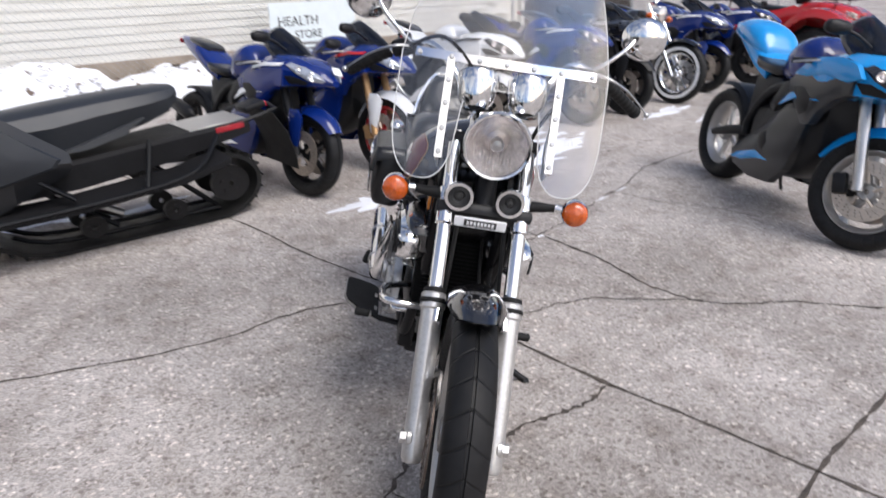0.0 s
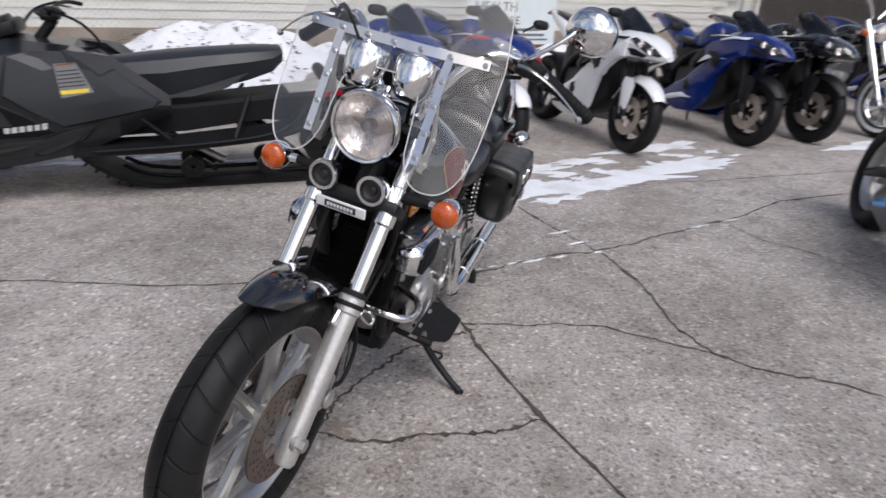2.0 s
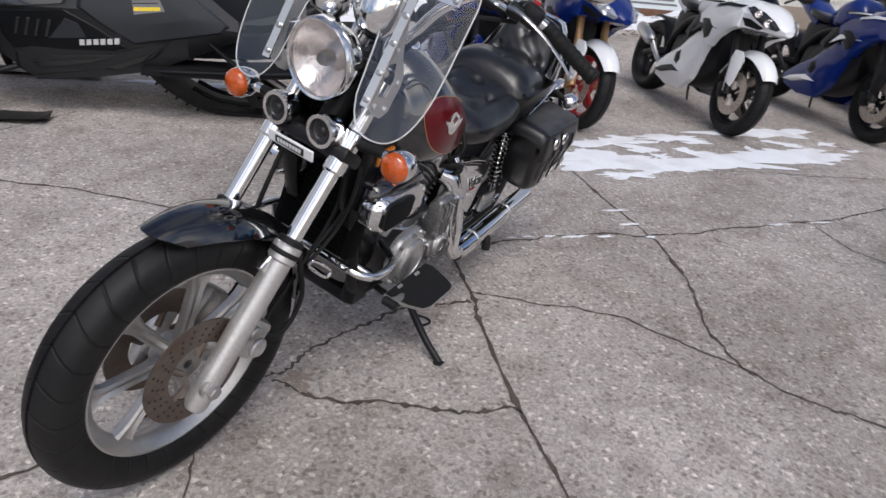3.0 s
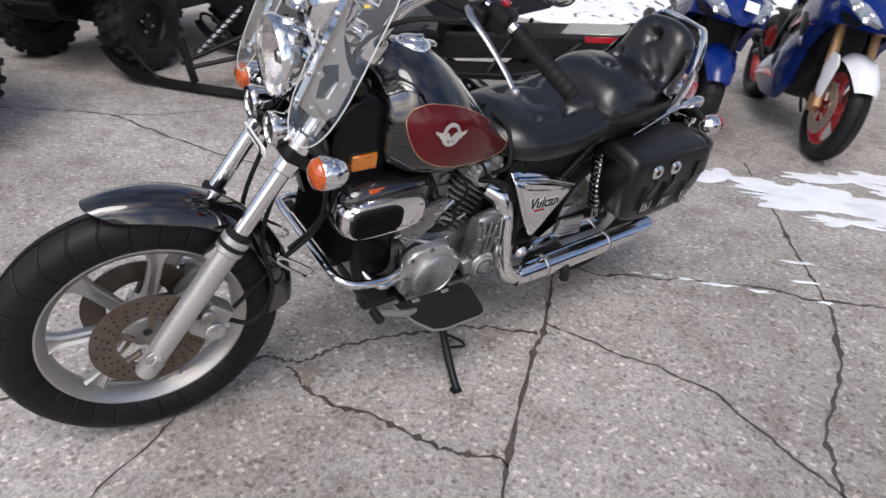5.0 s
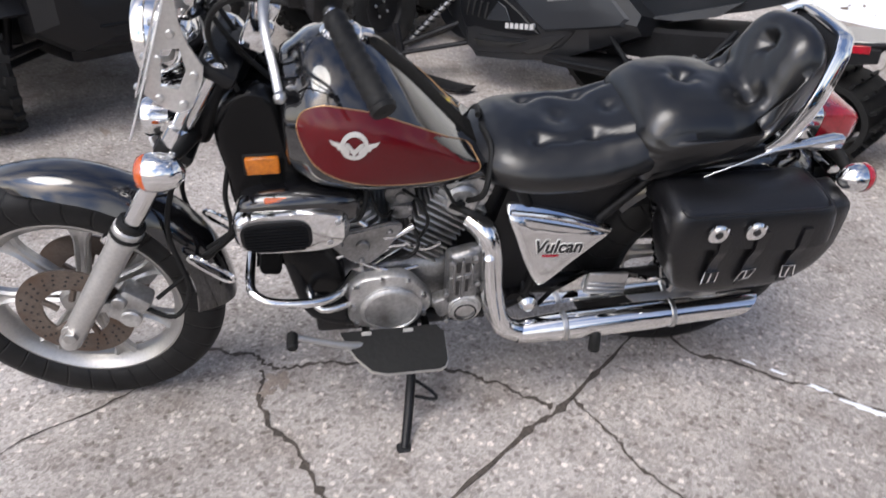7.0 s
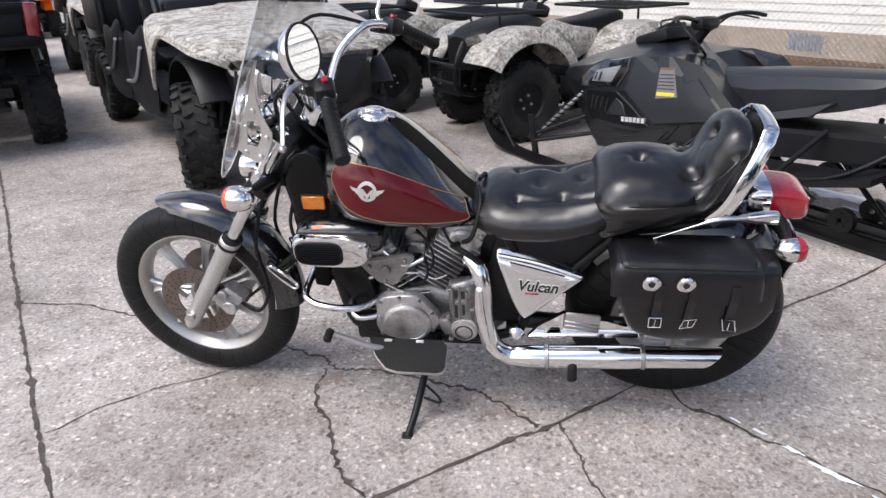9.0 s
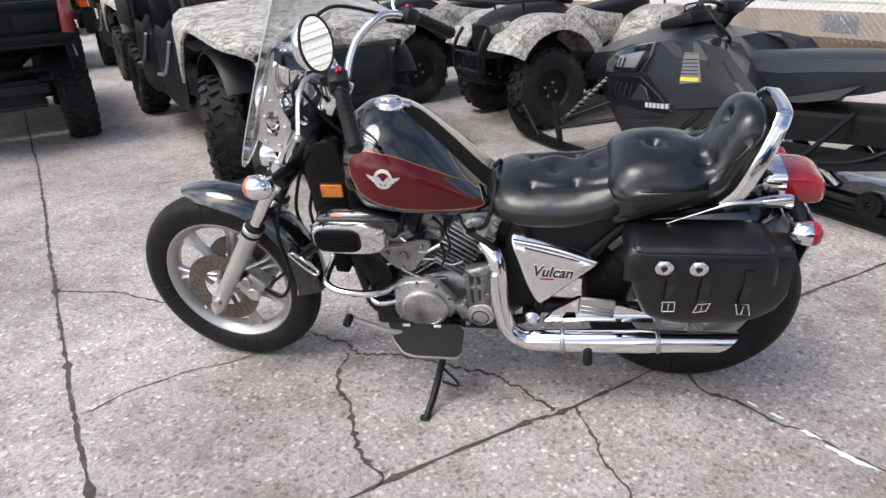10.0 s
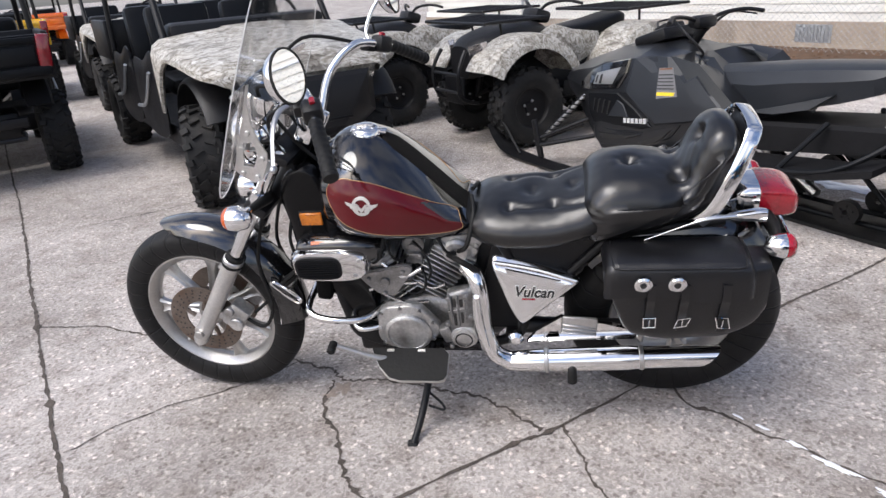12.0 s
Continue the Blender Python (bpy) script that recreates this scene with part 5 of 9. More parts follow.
    for sx in (-1, 1):
        bm = bmesh.new()
        grid = []
        for q in outline:
            col = []
            for j in range(8):
                p = cen + (q - cen) * (j + 0.001) / 7
                col.append(bm.verts.new((sx * (tank_x(p[0], p[1]) + 0.0025), p[0], p[1])))
            grid.append(col)
        for i in range(len(grid)):
            a, b = grid[i], grid[(i + 1) % len(grid)]
            for j in range(7):
                bm.faces.new((a[j], b[j], b[j + 1], a[j + 1]))
        pn = part("tank_panel", bm, MAROON, tank, "maroon painted side panel", 80)
        bm = bmesh.new()
        tube(bm, [(sx * (tank_x(q[0], q[1]) + 0.0022), q[0], q[1]) for q in outline], 0.0012, 6, 1, closed=True)
        part("pinstripe", bm, GOLD, pn)
        # winged emblem: spread wings, a ring and a V
        bm = bmesh.new()
        bx = tank_x(0.697, 0.850) + 0.005
        tilt = Matrix.Translation((sx * bx, 0.697, 0.850)) @ Matrix.Rotation(radians(-6), 4, "X") @ Matrix.Diagonal((sx, 1, 1, 1)) @ YZ
        for t in (-1, 1):
            plate(bm, [(0.014 * t, 0.000), (0.026 * t, 0.006), (0.047 * t, 0.010), (0.041 * t, 0.001), (0.033 * t, -0.002), (0.031 * t, -0.008), (0.022 * t, -0.009), (0.010 * t, -0.020), (0.008 * t, -0.012)], 0.004, tilt)
            plate(bm, [(0.0, -0.021), (0.019 * t, 0.007), (0.011 * t, 0.007), (0.0, -0.007)], 0.005, tilt)
        ring = [(math.cos(a) * 0.027, math.sin(a) * 0.029) for a in [2 * math.pi * k / 28 for k in range(28)]]
        ring2 = [(math.cos(a) * 0.019, math.sin(a) * 0.020) for a in [2 * math.pi * k / 28 for k in range(28)]]
        plate(bm, ring, 0.003, tilt, (ring2,))
        bmesh.ops.subdivide_edges(bm, edges=bm.edges[:], cuts=1)
        for v in bm.verts:
            v.co.x = sx * (tank_x(v.co.y, v.co.z) + 0.0045 + 0.5 * (abs(v.co.x) - bx))
        part("tank_badge", bm, SILVER, tank, "chrome winged badge")
    bm = bmesh.new()
    lathe(bm, (0.0, 0.690, 0.990), (0, 0.06, 1), [(0.001, 0.013), (0.016, 0.013), (0.018, 0.010), (0.028, 0.010), (0.036, 0.007), (0.043, 0.0), (0.045, -0.010)], 34)
    box(bm, (0.0, 0.690, 1.004), (0.012, 0.05, 0.008), bev=0.003)
    box(bm, (0.0, 0.738, 0.984), (0.026, 0.030, 0.012), (-12, 0, 0), 0.004)
    part("filler_cap", bm, CHROME, tank)

    # matt strip of hide along the tank's spine, from the cap to the seat
    bm = bmesh.new()
    rows = []
    for i in range(31):
        y = 0.742 + 0.246 * i / 30
        w = 0.040 + 0.010 * i / 30 - 0.018 * max(0, 1 - i / 4)
        row = []
        for j in range(13):
            x = w * (-1 + j / 6)
            z = soft(zmid, y) + soft(zup, y) * (1 - min(1, abs(x) / soft(wid, y)) ** PU) ** (1 / PU)
            row.append((x, y, z + 0.0035 - 0.0033 * (abs(j - 6) == 6)))
        rows.append(row)
    V = [[bm.verts.new(p) for p in r] for r in rows]
    for i in range(30):
        for j in range(12):
            bm.faces.new((V[i][j], V[i][j + 1], V[i + 1][j + 1], V[i + 1][j]))
    part("tank_strip", bm, BIBLEATHER, tank, "matt charcoal strip along the tank's spine", 60)

    # frame, radiator, shrouds
    bm = bmesh.new()
    for sx in (-1, 1):
        tube(bm, [(0.045 * sx, 0.53, 0.86), (0.075 * sx, 0.52, 0.65), (0.10 * sx, 0.55, 0.42), (0.11 * sx, 0.60, 0.30), (0.11 * sx, 0.80, 0.265), (0.115 * sx, 1.02, 0.28), (0.10 * sx, 1.12, 0.34), (0.095 * sx, 1.10, 0.55), (0.09 * sx, 1.05, 0.68)], 0.0165, 10, 5)
        tube(bm, [(0.04 * sx, 0.56, 0.90), (0.05 * sx, 0.80, 0.75), (0.09 * sx, 1.05, 0.67), (0.10 * sx, 1.35, 0.68), (0.10 * sx, 1.68, 0.72)], 0.0155, 10, 5)
        tube(bm, [(0.10 * sx, 1.12, 0.36), (0.105 * sx, 1.22, 0.50), (0.105 * sx, 1.38, 0.68)], 0.013, 10, 4)
    tube(bm, [(-0.12, 1.08, 0.31), (0.12, 1.08, 0.31)], 0.02, 12, 1)
    part("frame", bm, PLASTIC, bike, "black tubular frame")
    bm = bmesh.new()
    box(bm, (0, 0.515, 0.625), (0.250, 0.05, 0.33), (-8, 0, 0), 0.012)
    rad = part("radiator", bm, RADIATOR, bike, "black radiator behind the fork")
    bm = bmesh.new()
    box(bm, (0, 0, 0), (0.205, 0.006, 0.0035))
    fin = part("fin", bm, RADIATOR, rad)
    for k in range(26):
        f = fin if k == 0 else new("fin", fin.data)
        f.parent = rad
        f.location = (0, 0.487 + (k - 13) * 0.0017, 0.475 + k * 0.0115)
    bm = bmesh.new()
    loft(bm, [(0.44, 0, 0.80, 0.075, 0.06, 0.06, 4), (0.50, 0, 0.78, 0.095, 0.10, 0.12, 4), (0.58, 0, 0.76, 0.095, 0.10, 0.13, 4), (0.63, 0, 0.76, 0.08, 0.08, 0.10, 4)], 28, 4)
    shroud = part("head_shroud", bm, SHROUD, bike, "black cover round the steering head")
    for sx in (-1, 1):
        # gloss black panel from the tank's nose down the side of the radiator
        bm = bmesh.new()
        o = smooth_outline([(0.432, 0.84), (0.458, 0.905), (0.510, 0.930), (0.553, 0.905), (0.576, 0.80), (0.598, 0.69), (0.632, 0.56), (0.655, 0.46), (0.655, 0.37), (0.575, 0.37), (0.532, 0.455), (0.480, 0.54), (0.444, 0.66), (0.440, 0.75)], 3)
        rows = []
        for g, x in ((0.96, 0.070), (1.0, 0.082), (1.0, 0.106), (0.93, 0.115), (0.72, 0.118), (0.4, 0.119), (0.02, 0.119)):
            row = []
            for y, z in o:
                spine = 0.51 + 0.35 * max(0, 0.72 - z)
                row.append((sx * (x - 0.045 * max(0, 0.66 - z)), spine + (y - spine) * g, 0.66 + (z - 0.66) * (0.9 + 0.1 * g)))
            rows.append(row)
        rings(bm, rows)
        part("side_shroud", bm, SHROUD, shroud, "gloss black panel beside the radiator", 60)
        bm = bmesh.new()
        box(bm, (0.124 * sx, 0.515, 0.769), (0.010, 0.067, 0.042), (0, 0, 0), 0.003, 1)
        part("side_reflector", bm, SIDE_AMBER, shroud, "amber reflector")
        bm = bmesh.new()
        box(bm, (0.106 * sx, 0.515, 0.769), (0.032, 0.078, 0.053), (0, 0, 0), 0.004, 1)
        part("reflector_base", bm, RUBBER, shroud)

    # engine
    bm = bmesh.new()
    loft(bm, [(0.60, 0, 0.36, 0.085, 0.06, 0.07, 4), (0.66, 0, 0.36, 0.100, 0.07, 0.09, 4), (0.78, 0, 0.36, 0.110, 0.10, 0.10, 4), (0.92, 0, 0.36, 0.110, 0.10, 0.10, 4), (1.02, 0, 0.35, 0.100, 0.08, 0.08, 4), (1.06, 0, 0.35, 0.09, 0.06, 0.05, 4)], 28, 3)
    eng = part("engine_block", bm, GREYCAST, bike, "bare aluminium V-twin engine")
    for sx in (-1, 1):
        bm = bmesh.new()
        rows = []
        for g, d in ((1.0, 0.108), (1.0, 0.126), (0.95, 0.134), (0.86, 0.137), (0.5, 0.138), (0.02, 0.138)):
            ring = []
            for k in range(48):
                t = 2 * math.pi * k / 48
                lobe = 1 + 0.055 * math.cos(5 * t + 0.6) + 0.04 * math.cos(3 * t)
                ring.append((sx * d, 0.765 + math.cos(t) * 0.100 * g * lobe, 0.362 + math.sin(t) * 0.095 * g * lobe))
            rows.append(ring)
        rings(bm, rows)
        case = part("crankcase_cover", bm, ENGINE, eng, "dull cast crankcase cover")
        bm = bmesh.new()
        rows = []
        for g, d in ((1.06, 0.136), (1.06, 0.146), (0.98, 0.152), (0.90, 0.153), (0.88, 0.150), (0.5, 0.151), (0.02, 0.151)):
            rows.append([(sx * d, 0.772 + math.cos(t) * 0.070 * g, 0.352 + math.sin(t) * 0.066 * g) for t in [2 * math.pi * k / 44 for k in range(44)]])
        rings(bm, rows)
        part("clutch_cover", bm, ENGINE, case, "oval cast side cover")
        for k in range(9):
            t = 2 * math.pi * k / 9 + 0.3
            bm = bmesh.new()
            lobe = 1 + 0.055 * math.cos(5 * t + 0.6) + 0.04 * math.cos(3 * t)
            disc_solid(bm, (sx * 0.138, 0.765 + math.cos(t) * 0.090 * lobe, 0.362 + math.sin(t) * 0.086 * lobe), (1, 0, 0), 0.0065, 0.014, 6)
            part("bolt", bm, STEEL, case)
        bm = bmesh.new()
        loft(bm, [(0.905, sx * 0.112, 0.395, 0.020, 0.10, 0.10, 4), (0.915, sx * 0.118, 0.395, 0.028, 0.108, 0.105, 4), (0.965, sx * 0.118, 0.40, 0.028, 0.115, 0.10, 4), (0.985, sx * 0.112, 0.40, 0.018, 0.10, 0.09, 4)], 24, 3)
        for y, z0, z1 in ((0.918, 0.40, 0.49), (0.938, 0.38, 0.50), (0.960, 0.41, 0.485)):
            box(bm, (sx * 0.145, y, (z0 + z1) / 2), (0.016, 0.007, z1 - z0), (0, 0, 0), 0.002, 1)
        box(bm, (sx * 0.144, 0.938, 0.448), (0.012, 0.062, 0.008), (14, 0, 0), 0.002, 1)
        box(bm, (sx * 0.130, 0.895, 0.345), (0.040, 0.040, 0.060), (20, 0, 0), 0.010, 2)
        for y, z in ((0.912, 0.492), (0.966, 0.496), (0.906, 0.300), (0.902, 0.392), (0.975, 0.42)):
            disc_solid(bm, (sx * 0.142, y, z), (1, 0, 0), 0.0075, 0.020, 8, 0.002)
        gc = part("gearcase_cover", bm, GREYCAST, eng)
        # dark plates laid on the cover, painting the shade of recesses not modelled
        for y, z0, z1 in ((0.928, 0.385, 0.436), (0.928, 0.458, 0.492), (0.949, 0.395, 0.440), (0.949, 0.458, 0.488)):
            bm = bmesh.new()
            box(bm, (sx * 0.146, y, (z0 + z1) / 2), (0.004, 0.011, z1 - z0), (0, 0, 0), 0.002, 1)
            part("case_recess", bm, SHADECAST, gc)
        gc.location = case.location = (sx * 0.034, -0.010, 0.020)
        bm = bmesh.new()
        lathe(bm, (sx * 0.146, 0.948, 0.338), (sx, 0, 0), [(0.044, -0.03), (0.044, -0.002), (0.040, 0.004), (0.035, 0.004), (0.034, 0.012), (0.028, 0.014), (0.027, 0.010), (0.001, 0.010)], 30)
        part("filler_boss", bm, ENGINE, gc)
        bm = bmesh.new()
        lathe(bm, (sx * 0.158, 0.948, 0.338), (sx, 0, 0), [(0.027, -0.001), (0.0275, 0.003), (0.0235, 0.003)], 28)
        part("seal_ring", bm, BLACKINK, gc)
        bm = bmesh.new()
        plate(bm, smooth_outline([(0.628, 0.570), (0.655, 0.520), (0.695, 0.488), (0.735, 0.498), (0.792, 0.580), (0.775, 0.604), (0.700, 0.588)], 3), 0.016, at_x(0.128 * sx))
        bmesh.ops.bevel(bm, geom=[e for e in bm.edges if len(e.link_faces) == 2 and e.calc_face_angle(0) > 0.9], offset=0.004, segments=2, affect="EDGES")
        for y, z, r in ((0.705, 0.545, 0.016), (0.655, 0.556, 0.007), (0.765, 0.582, 0.007), (0.700, 0.502, 0.007)):
            disc_solid(bm, (sx * 0.138, y, z), (1, 0, 0), r, 0.012, 14, 0.003)
        part("cam_cover", bm, GREYCAST, eng, "cast cam drive cover", 45)
        bm = bmesh.new()
        tube(bm, [(0.10 * sx, 0.90, 0.62), (0.15 * sx, 0.935, 0.635), (0.155 * sx, 0.975, 0.61), (0.12 * sx, 1.0, 0.56)], 0.009, 10, 5)
        part("oil_line", bm, RUBBER, eng)
        bm = bmesh.new()
        tube(bm, [(0.12 * sx, 0.67, 0.495), (0.145 * sx, 0.76, 0.470), (0.13 * sx, 0.83, 0.462)], 0.0045, 8, 4)
        part("brake_line", bm, CHROME, eng)
    # fuel and vacuum plumbing packed between the cylinders
    for sx in (-1, 1):
        bm = bmesh.new()
        lathe(bm, (0.045 * sx, 0.795, 0.640), (sx, 0, 0), [(0.030, -0.02), (0.030, 0.02), (0.034, 0.024), (0.034, 0.036), (0.028, 0.040), (0.012, 0.042), (0.012, 0.050), (0.001, 0.051)], 24)
        box(bm, (0.070 * sx, 0.795, 0.598), (0.050, 0.055, 0.040), (0, 0, 0), 0.008, 2)
        cb = part("carburettor", bm, GREYCAST, eng, "grey cast carburettor body")
        for y, z in ((0.775, 0.585), (0.815, 0.585), (0.775, 0.612), (0.815, 0.612)):
            bm = bmesh.new()
            disc_solid(bm, (0.096 * sx, y, z), (1, 0, 0), 0.0045, 0.006, 6)
            part("screw", bm, STEEL, cb)
        for pts, r in (([(0.09, 0.800, 0.66), (0.125, 0.830, 0.655), (0.135, 0.850, 0.61), (0.115, 0.845, 0.555), (0.10, 0.83, 0.52)], 0.0040),
                       ([(0.09, 0.780, 0.61), (0.130, 0.755, 0.62), (0.138, 0.735, 0.655), (0.11, 0.72, 0.70)], 0.0036),
                       ([(0.10, 0.86, 0.70), (0.128, 0.885, 0.690), (0.138, 0.905, 0.655), (0.128, 0.925, 0.640)], 0.0045),
                       ([(0.09, 0.74, 0.47), (0.128, 0.80, 0.490), (0.132, 0.83, 0.53), (0.105, 0.82, 0.575)], 0.0042)):
            bm = bmesh.new()
            tube(bm, [(x * sx, y, z) for x, y, z in pts], r, 8, 5)
            part("hose", bm, RUBBER, eng)
        bm = bmesh.new()
        tube(bm, [(0.128 * sx, 0.925, 0.640), (0.112 * sx, 0.918, 0.618)], [0.010, 0.008], 10, 2)
        part("plug_cap", bm, RUBBER, eng)
        bm = bmesh.new()
        tube(bm, [(0.105 * sx, 0.80, 0.52), (0.112 * sx, 0.845, 0.50), (0.112 * sx, 0.885, 0.515)], 0.006, 8, 4)
        part("coolant_pipe", bm, CHROME, eng)
    for base, tip, nm in (((0.775, 0.445), (0.645, 0.625), "front_cylinder"), ((0.805, 0.455), (0.950, 0.660), "rear_cylinder")):
        a, b = Vector((0, *base)), Vector((0, *tip))
        d = (b - a).normalized()
        rot = math.degrees(math.atan2(-d.y, d.z))
        bm = bmesh.new()
        L = (b - a).length
        mid = a + d * L * 0.38
        box(bm, mid, (0.17, 0.105, L * 0.78), (rot, 0, 0), 0.02)
        # barrel coloured dark, painting the shade in the gaps between its fins
        cyl = part(nm, bm, SHADECAST, eng, "finned aluminium cylinder")
        for k in range(9):
            q = a + d * (0.035 + k * 0.0165)
            bm = bmesh.new()
            box(bm, q, (0.222 - 0.002 * abs(k - 4), 0.124, 0.0058), (rot, 0, 0), 0.0025, 1)
            part("fin", bm, ENGINE, cyl)
        bm = bmesh.new()
        hq = a + d * (L - 0.035)
        box(bm, hq, (0.205, 0.122, 0.080), (rot, 0, 0), 0.016)
        box(bm, hq + d * 0.045, (0.19, 0.110, 0.045), (rot, 0, 0), 0.014)
        for k in range(3):
            box(bm, hq + d * (-0.030 + 0.017 * k), (0.226, 0.136, 0.006), (rot, 0, 0), 0.0025, 1)
        side = Vector((0, d.z, -d.y))
        for sx in (-1, 1):
            for u in (-0.042, 0.042):
                disc_solid(bm, hq + d * 0.046 + side * u + Vector((0.094 * sx, 0, 0)), (1, 0, 0), 0.008, 0.016, 8, 0.002)
        for sx in (-1, 1):
            lathe(bm, hq + Vector((0.095 * sx, 0, 0)), (sx, 0, 0), [(0.042, 0), (0.042, 0.012), (0.034, 0.02), (0.012, 0.022), (0.001, 0.022)], 22)
        part("cylinder_head", bm, ENGINE, cyl)
        bm = bmesh.new()
        for sx in (-1, 1):
            tube(bm, [hq + Vector((0.12 * sx, 0.01, 0.01)), hq + Vector((0.145 * sx, 0.04, 0.05)), hq + Vector((0.09 * sx, 0.06, 0.12)), hq + Vector((0.02 * sx, 0.05, 0.14))], 0.007, 8, 5)
        part("spark_lead", bm, RUBBER, cyl)
    for sx in (-1, 1):
        bm = bmesh.new()
        tube(bm, [(0.118 * sx, 0.645, 0.50), (0.125 * sx, 0.72, 0.525), (0.125 * sx, 0.80, 0.53)], 0.006, 8, 4)
        tube(bm, [(0.115 * sx, 0.70, 0.60), (0.13 * sx, 0.76, 0.56), (0.12 * sx, 0.82, 0.58)], 0.0075, 10, 4)
        part("coolant_pipe", bm, CHROME, eng)

    # air cleaners: chromed shells with ribbed black grilles
    for sx in (-1, 1):
        bm = bmesh.new()
        rows = []
        for g, x in ((0.80, 0.105), (0.98, 0.125), (1.0, 0.150), (0.98, 0.166), (0.90, 0.178), (0.5, 0.183), (0.02, 0.184)):
            ring = []
            for k in range(40):
                t = 2 * math.pi * k / 40
                c, s = math.cos(t), math.sin(t)
                ring.append((sx * x, 0.572 + 0.120 * g * math.copysign(abs(c) ** 0.62, c), 0.648 + 0.056 * g * math.copysign(abs(s) ** 0.62, s)))
            rows.append(ring)
        rings(bm, rows)
        flt = part("air_cleaner", bm, CHROME, bike, "chromed oval air cleaner cover")
        flt.location = (sx * 0.012, -0.013, -0.008)
        bm = bmesh.new()
        rows = []
        for g, x in ((1.0, 0.178), (1.0, 0.1855), (0.93, 0.187), (0.02, 0.187)):
            ring = []
            for k in range(36):
                t = 2 * math.pi * k / 36
                c, s = math.cos(t), math.sin(t)
                w = 0.078 if c < 0 else 0.066
                ring.append((sx * x, 0.548 + w * g * math.copysign(abs(c) ** 0.6, c), 0.648 + 0.040 * g * math.copysign(abs(s) ** 0.6, s)))
            rows.append(ring)
        rings(bm, rows)
        gr = part("grille", bm, PLASTIC, flt, "dark ribbed grille")
        bm = bmesh.new()
        for k in range(9):
            z = 0.616 + k * 0.008
            w = 0.064 - 0.9 * max(0, abs(z - 0.648) - 0.022)
            box(bm, (sx * 0.1885, 0.542, z), (0.004, 2 * w, 0.0028))
        tagged(part("grille_rib", bm, MATTE, gr), kind="stuff")
        for y, z in ((0.668, 0.672), (0.472, 0.672), (0.648, 0.62)):
            bm = bmesh.new()
            disc_solid(bm, (sx * 0.176, y, z), (1, 0, 0), 0.007, 0.012, 12, 0.002)
            part("cover_screw", bm, STEEL, flt)
        bm = bmesh.new()
        loft(bm, [(0.452, sx * 0.112, 0.670, 0.036, 0.016, 0.04, 3), (0.468, sx * 0.112, 0.674, 0.056, 0.034, 0.05, 3), (0.52, sx * 0.112, 0.680, 0.066, 0.043, 0.06, 3), (0.63, sx * 0.112, 0.680, 0.066, 0.043, 0.06, 3), (0.685, sx * 0.108, 0.672, 0.058, 0.036, 0.05, 3), (0.712, sx * 0.100, 0.664, 0.040, 0.020, 0.04, 3)], 28, 5)
        part("air_duct", bm, BLACK_PAINT, bike)
        bm = bmesh.new()
        box(bm, (sx * 0.1655, 0.535, 0.711), (0.012, 0.046, 0.006), (0, 42 * sx, 0), 0.002, 1)
        part("duct_reflector", bm, AMBER, flt).location = (sx * -0.012, 0.013, 0.008)

    # exhausts
    for sx in (-1, 1):
        bm = bmesh.new()
        tube(bm, [(0.10 * sx, 0.955, 0.575), (0.135 * sx, 0.985, 0.555), (0.160 * sx, 0.998, 0.49), (0.182 * sx, 1.005, 0.39), (0.198 * sx, 1.028, 0.315), (0.203 * sx, 1.085, 0.282), (0.203 * sx, 1.16, 0.284)], 0.0285, 16, 6)
        hdr = part("exhaust_header", bm, CHROME, bike, "polished header pipe with heat shield")
        bm = bmesh.new()
        tube(bm, [(0.184 * sx, 0.986, 0.52), (0.203 * sx, 0.992, 0.42), (0.214 * sx, 1.012, 0.34)], [0.012, 0.018, 0.012], 10, 5)
        part("heat_shield", bm, CHROME, hdr)
        md = Vector((0, 1.0, 0.050)).normalized()
        bm = bmesh.new()
        m0 = Vector((0.203 * sx, 1.07, 0.280))
        loops = []
        for r_, d_, cut in ((0.029, 0, 0), (0.033, 0.04, 0), (0.036, 0.10, 0), (0.037, 0.24, 0), (0.037, 0.36, 0), (0.034, 0.40, 0), (0.033, 0.46, 0), (0.032, 0.590, 1), (0.0285, 0.588, 1), (0.027, 0.46, 0), (0.002, 0.45, 0)):
            loops.append([m0 + md * (d_ + cut * 0.034 * math.sin(t)) + Vector((math.cos(t) * r_, 0, math.sin(t) * r_)) for t in [2 * math.pi * k / 30 for k in range(30)]])
        rings(bm, loops, cap=False)
        mf = part("muffler", bm, CHROME, bike, "long chromed muffler with a slanted outlet")
        for d_, r_ in ((0.12, 0.0365), (0.40, 0.0345)):
            bm = bmesh.new()
            lathe(bm, m0 + md * d_, md, [(r_, -0.007), (r_ + 0.003, -0.004), (r_ + 0.003, 0.004), (r_, 0.007)], 28)
            part("clamp_band", bm, STEEL, mf)
        bm = bmesh.new()
        disc_solid(bm, m0 + md * 0.47, md, 0.0275, 0.004, 20)
        part("outlet", bm, BLACKINK, mf)
        bm = bmesh.new()
        tube(bm, [m0 + md * 0.20 + Vector((0.02 * sx, 0, 0.0)), m0 + md * 0.20 + Vector((0.036 * sx, -0.004, -0.012)), m0 + md * 0.20 + Vector((0.045 * sx, -0.004, -0.052))], [0.010, 0.014, 0.015], 12, 3)
        part("foot_rubber", bm, RUBBER, mf)

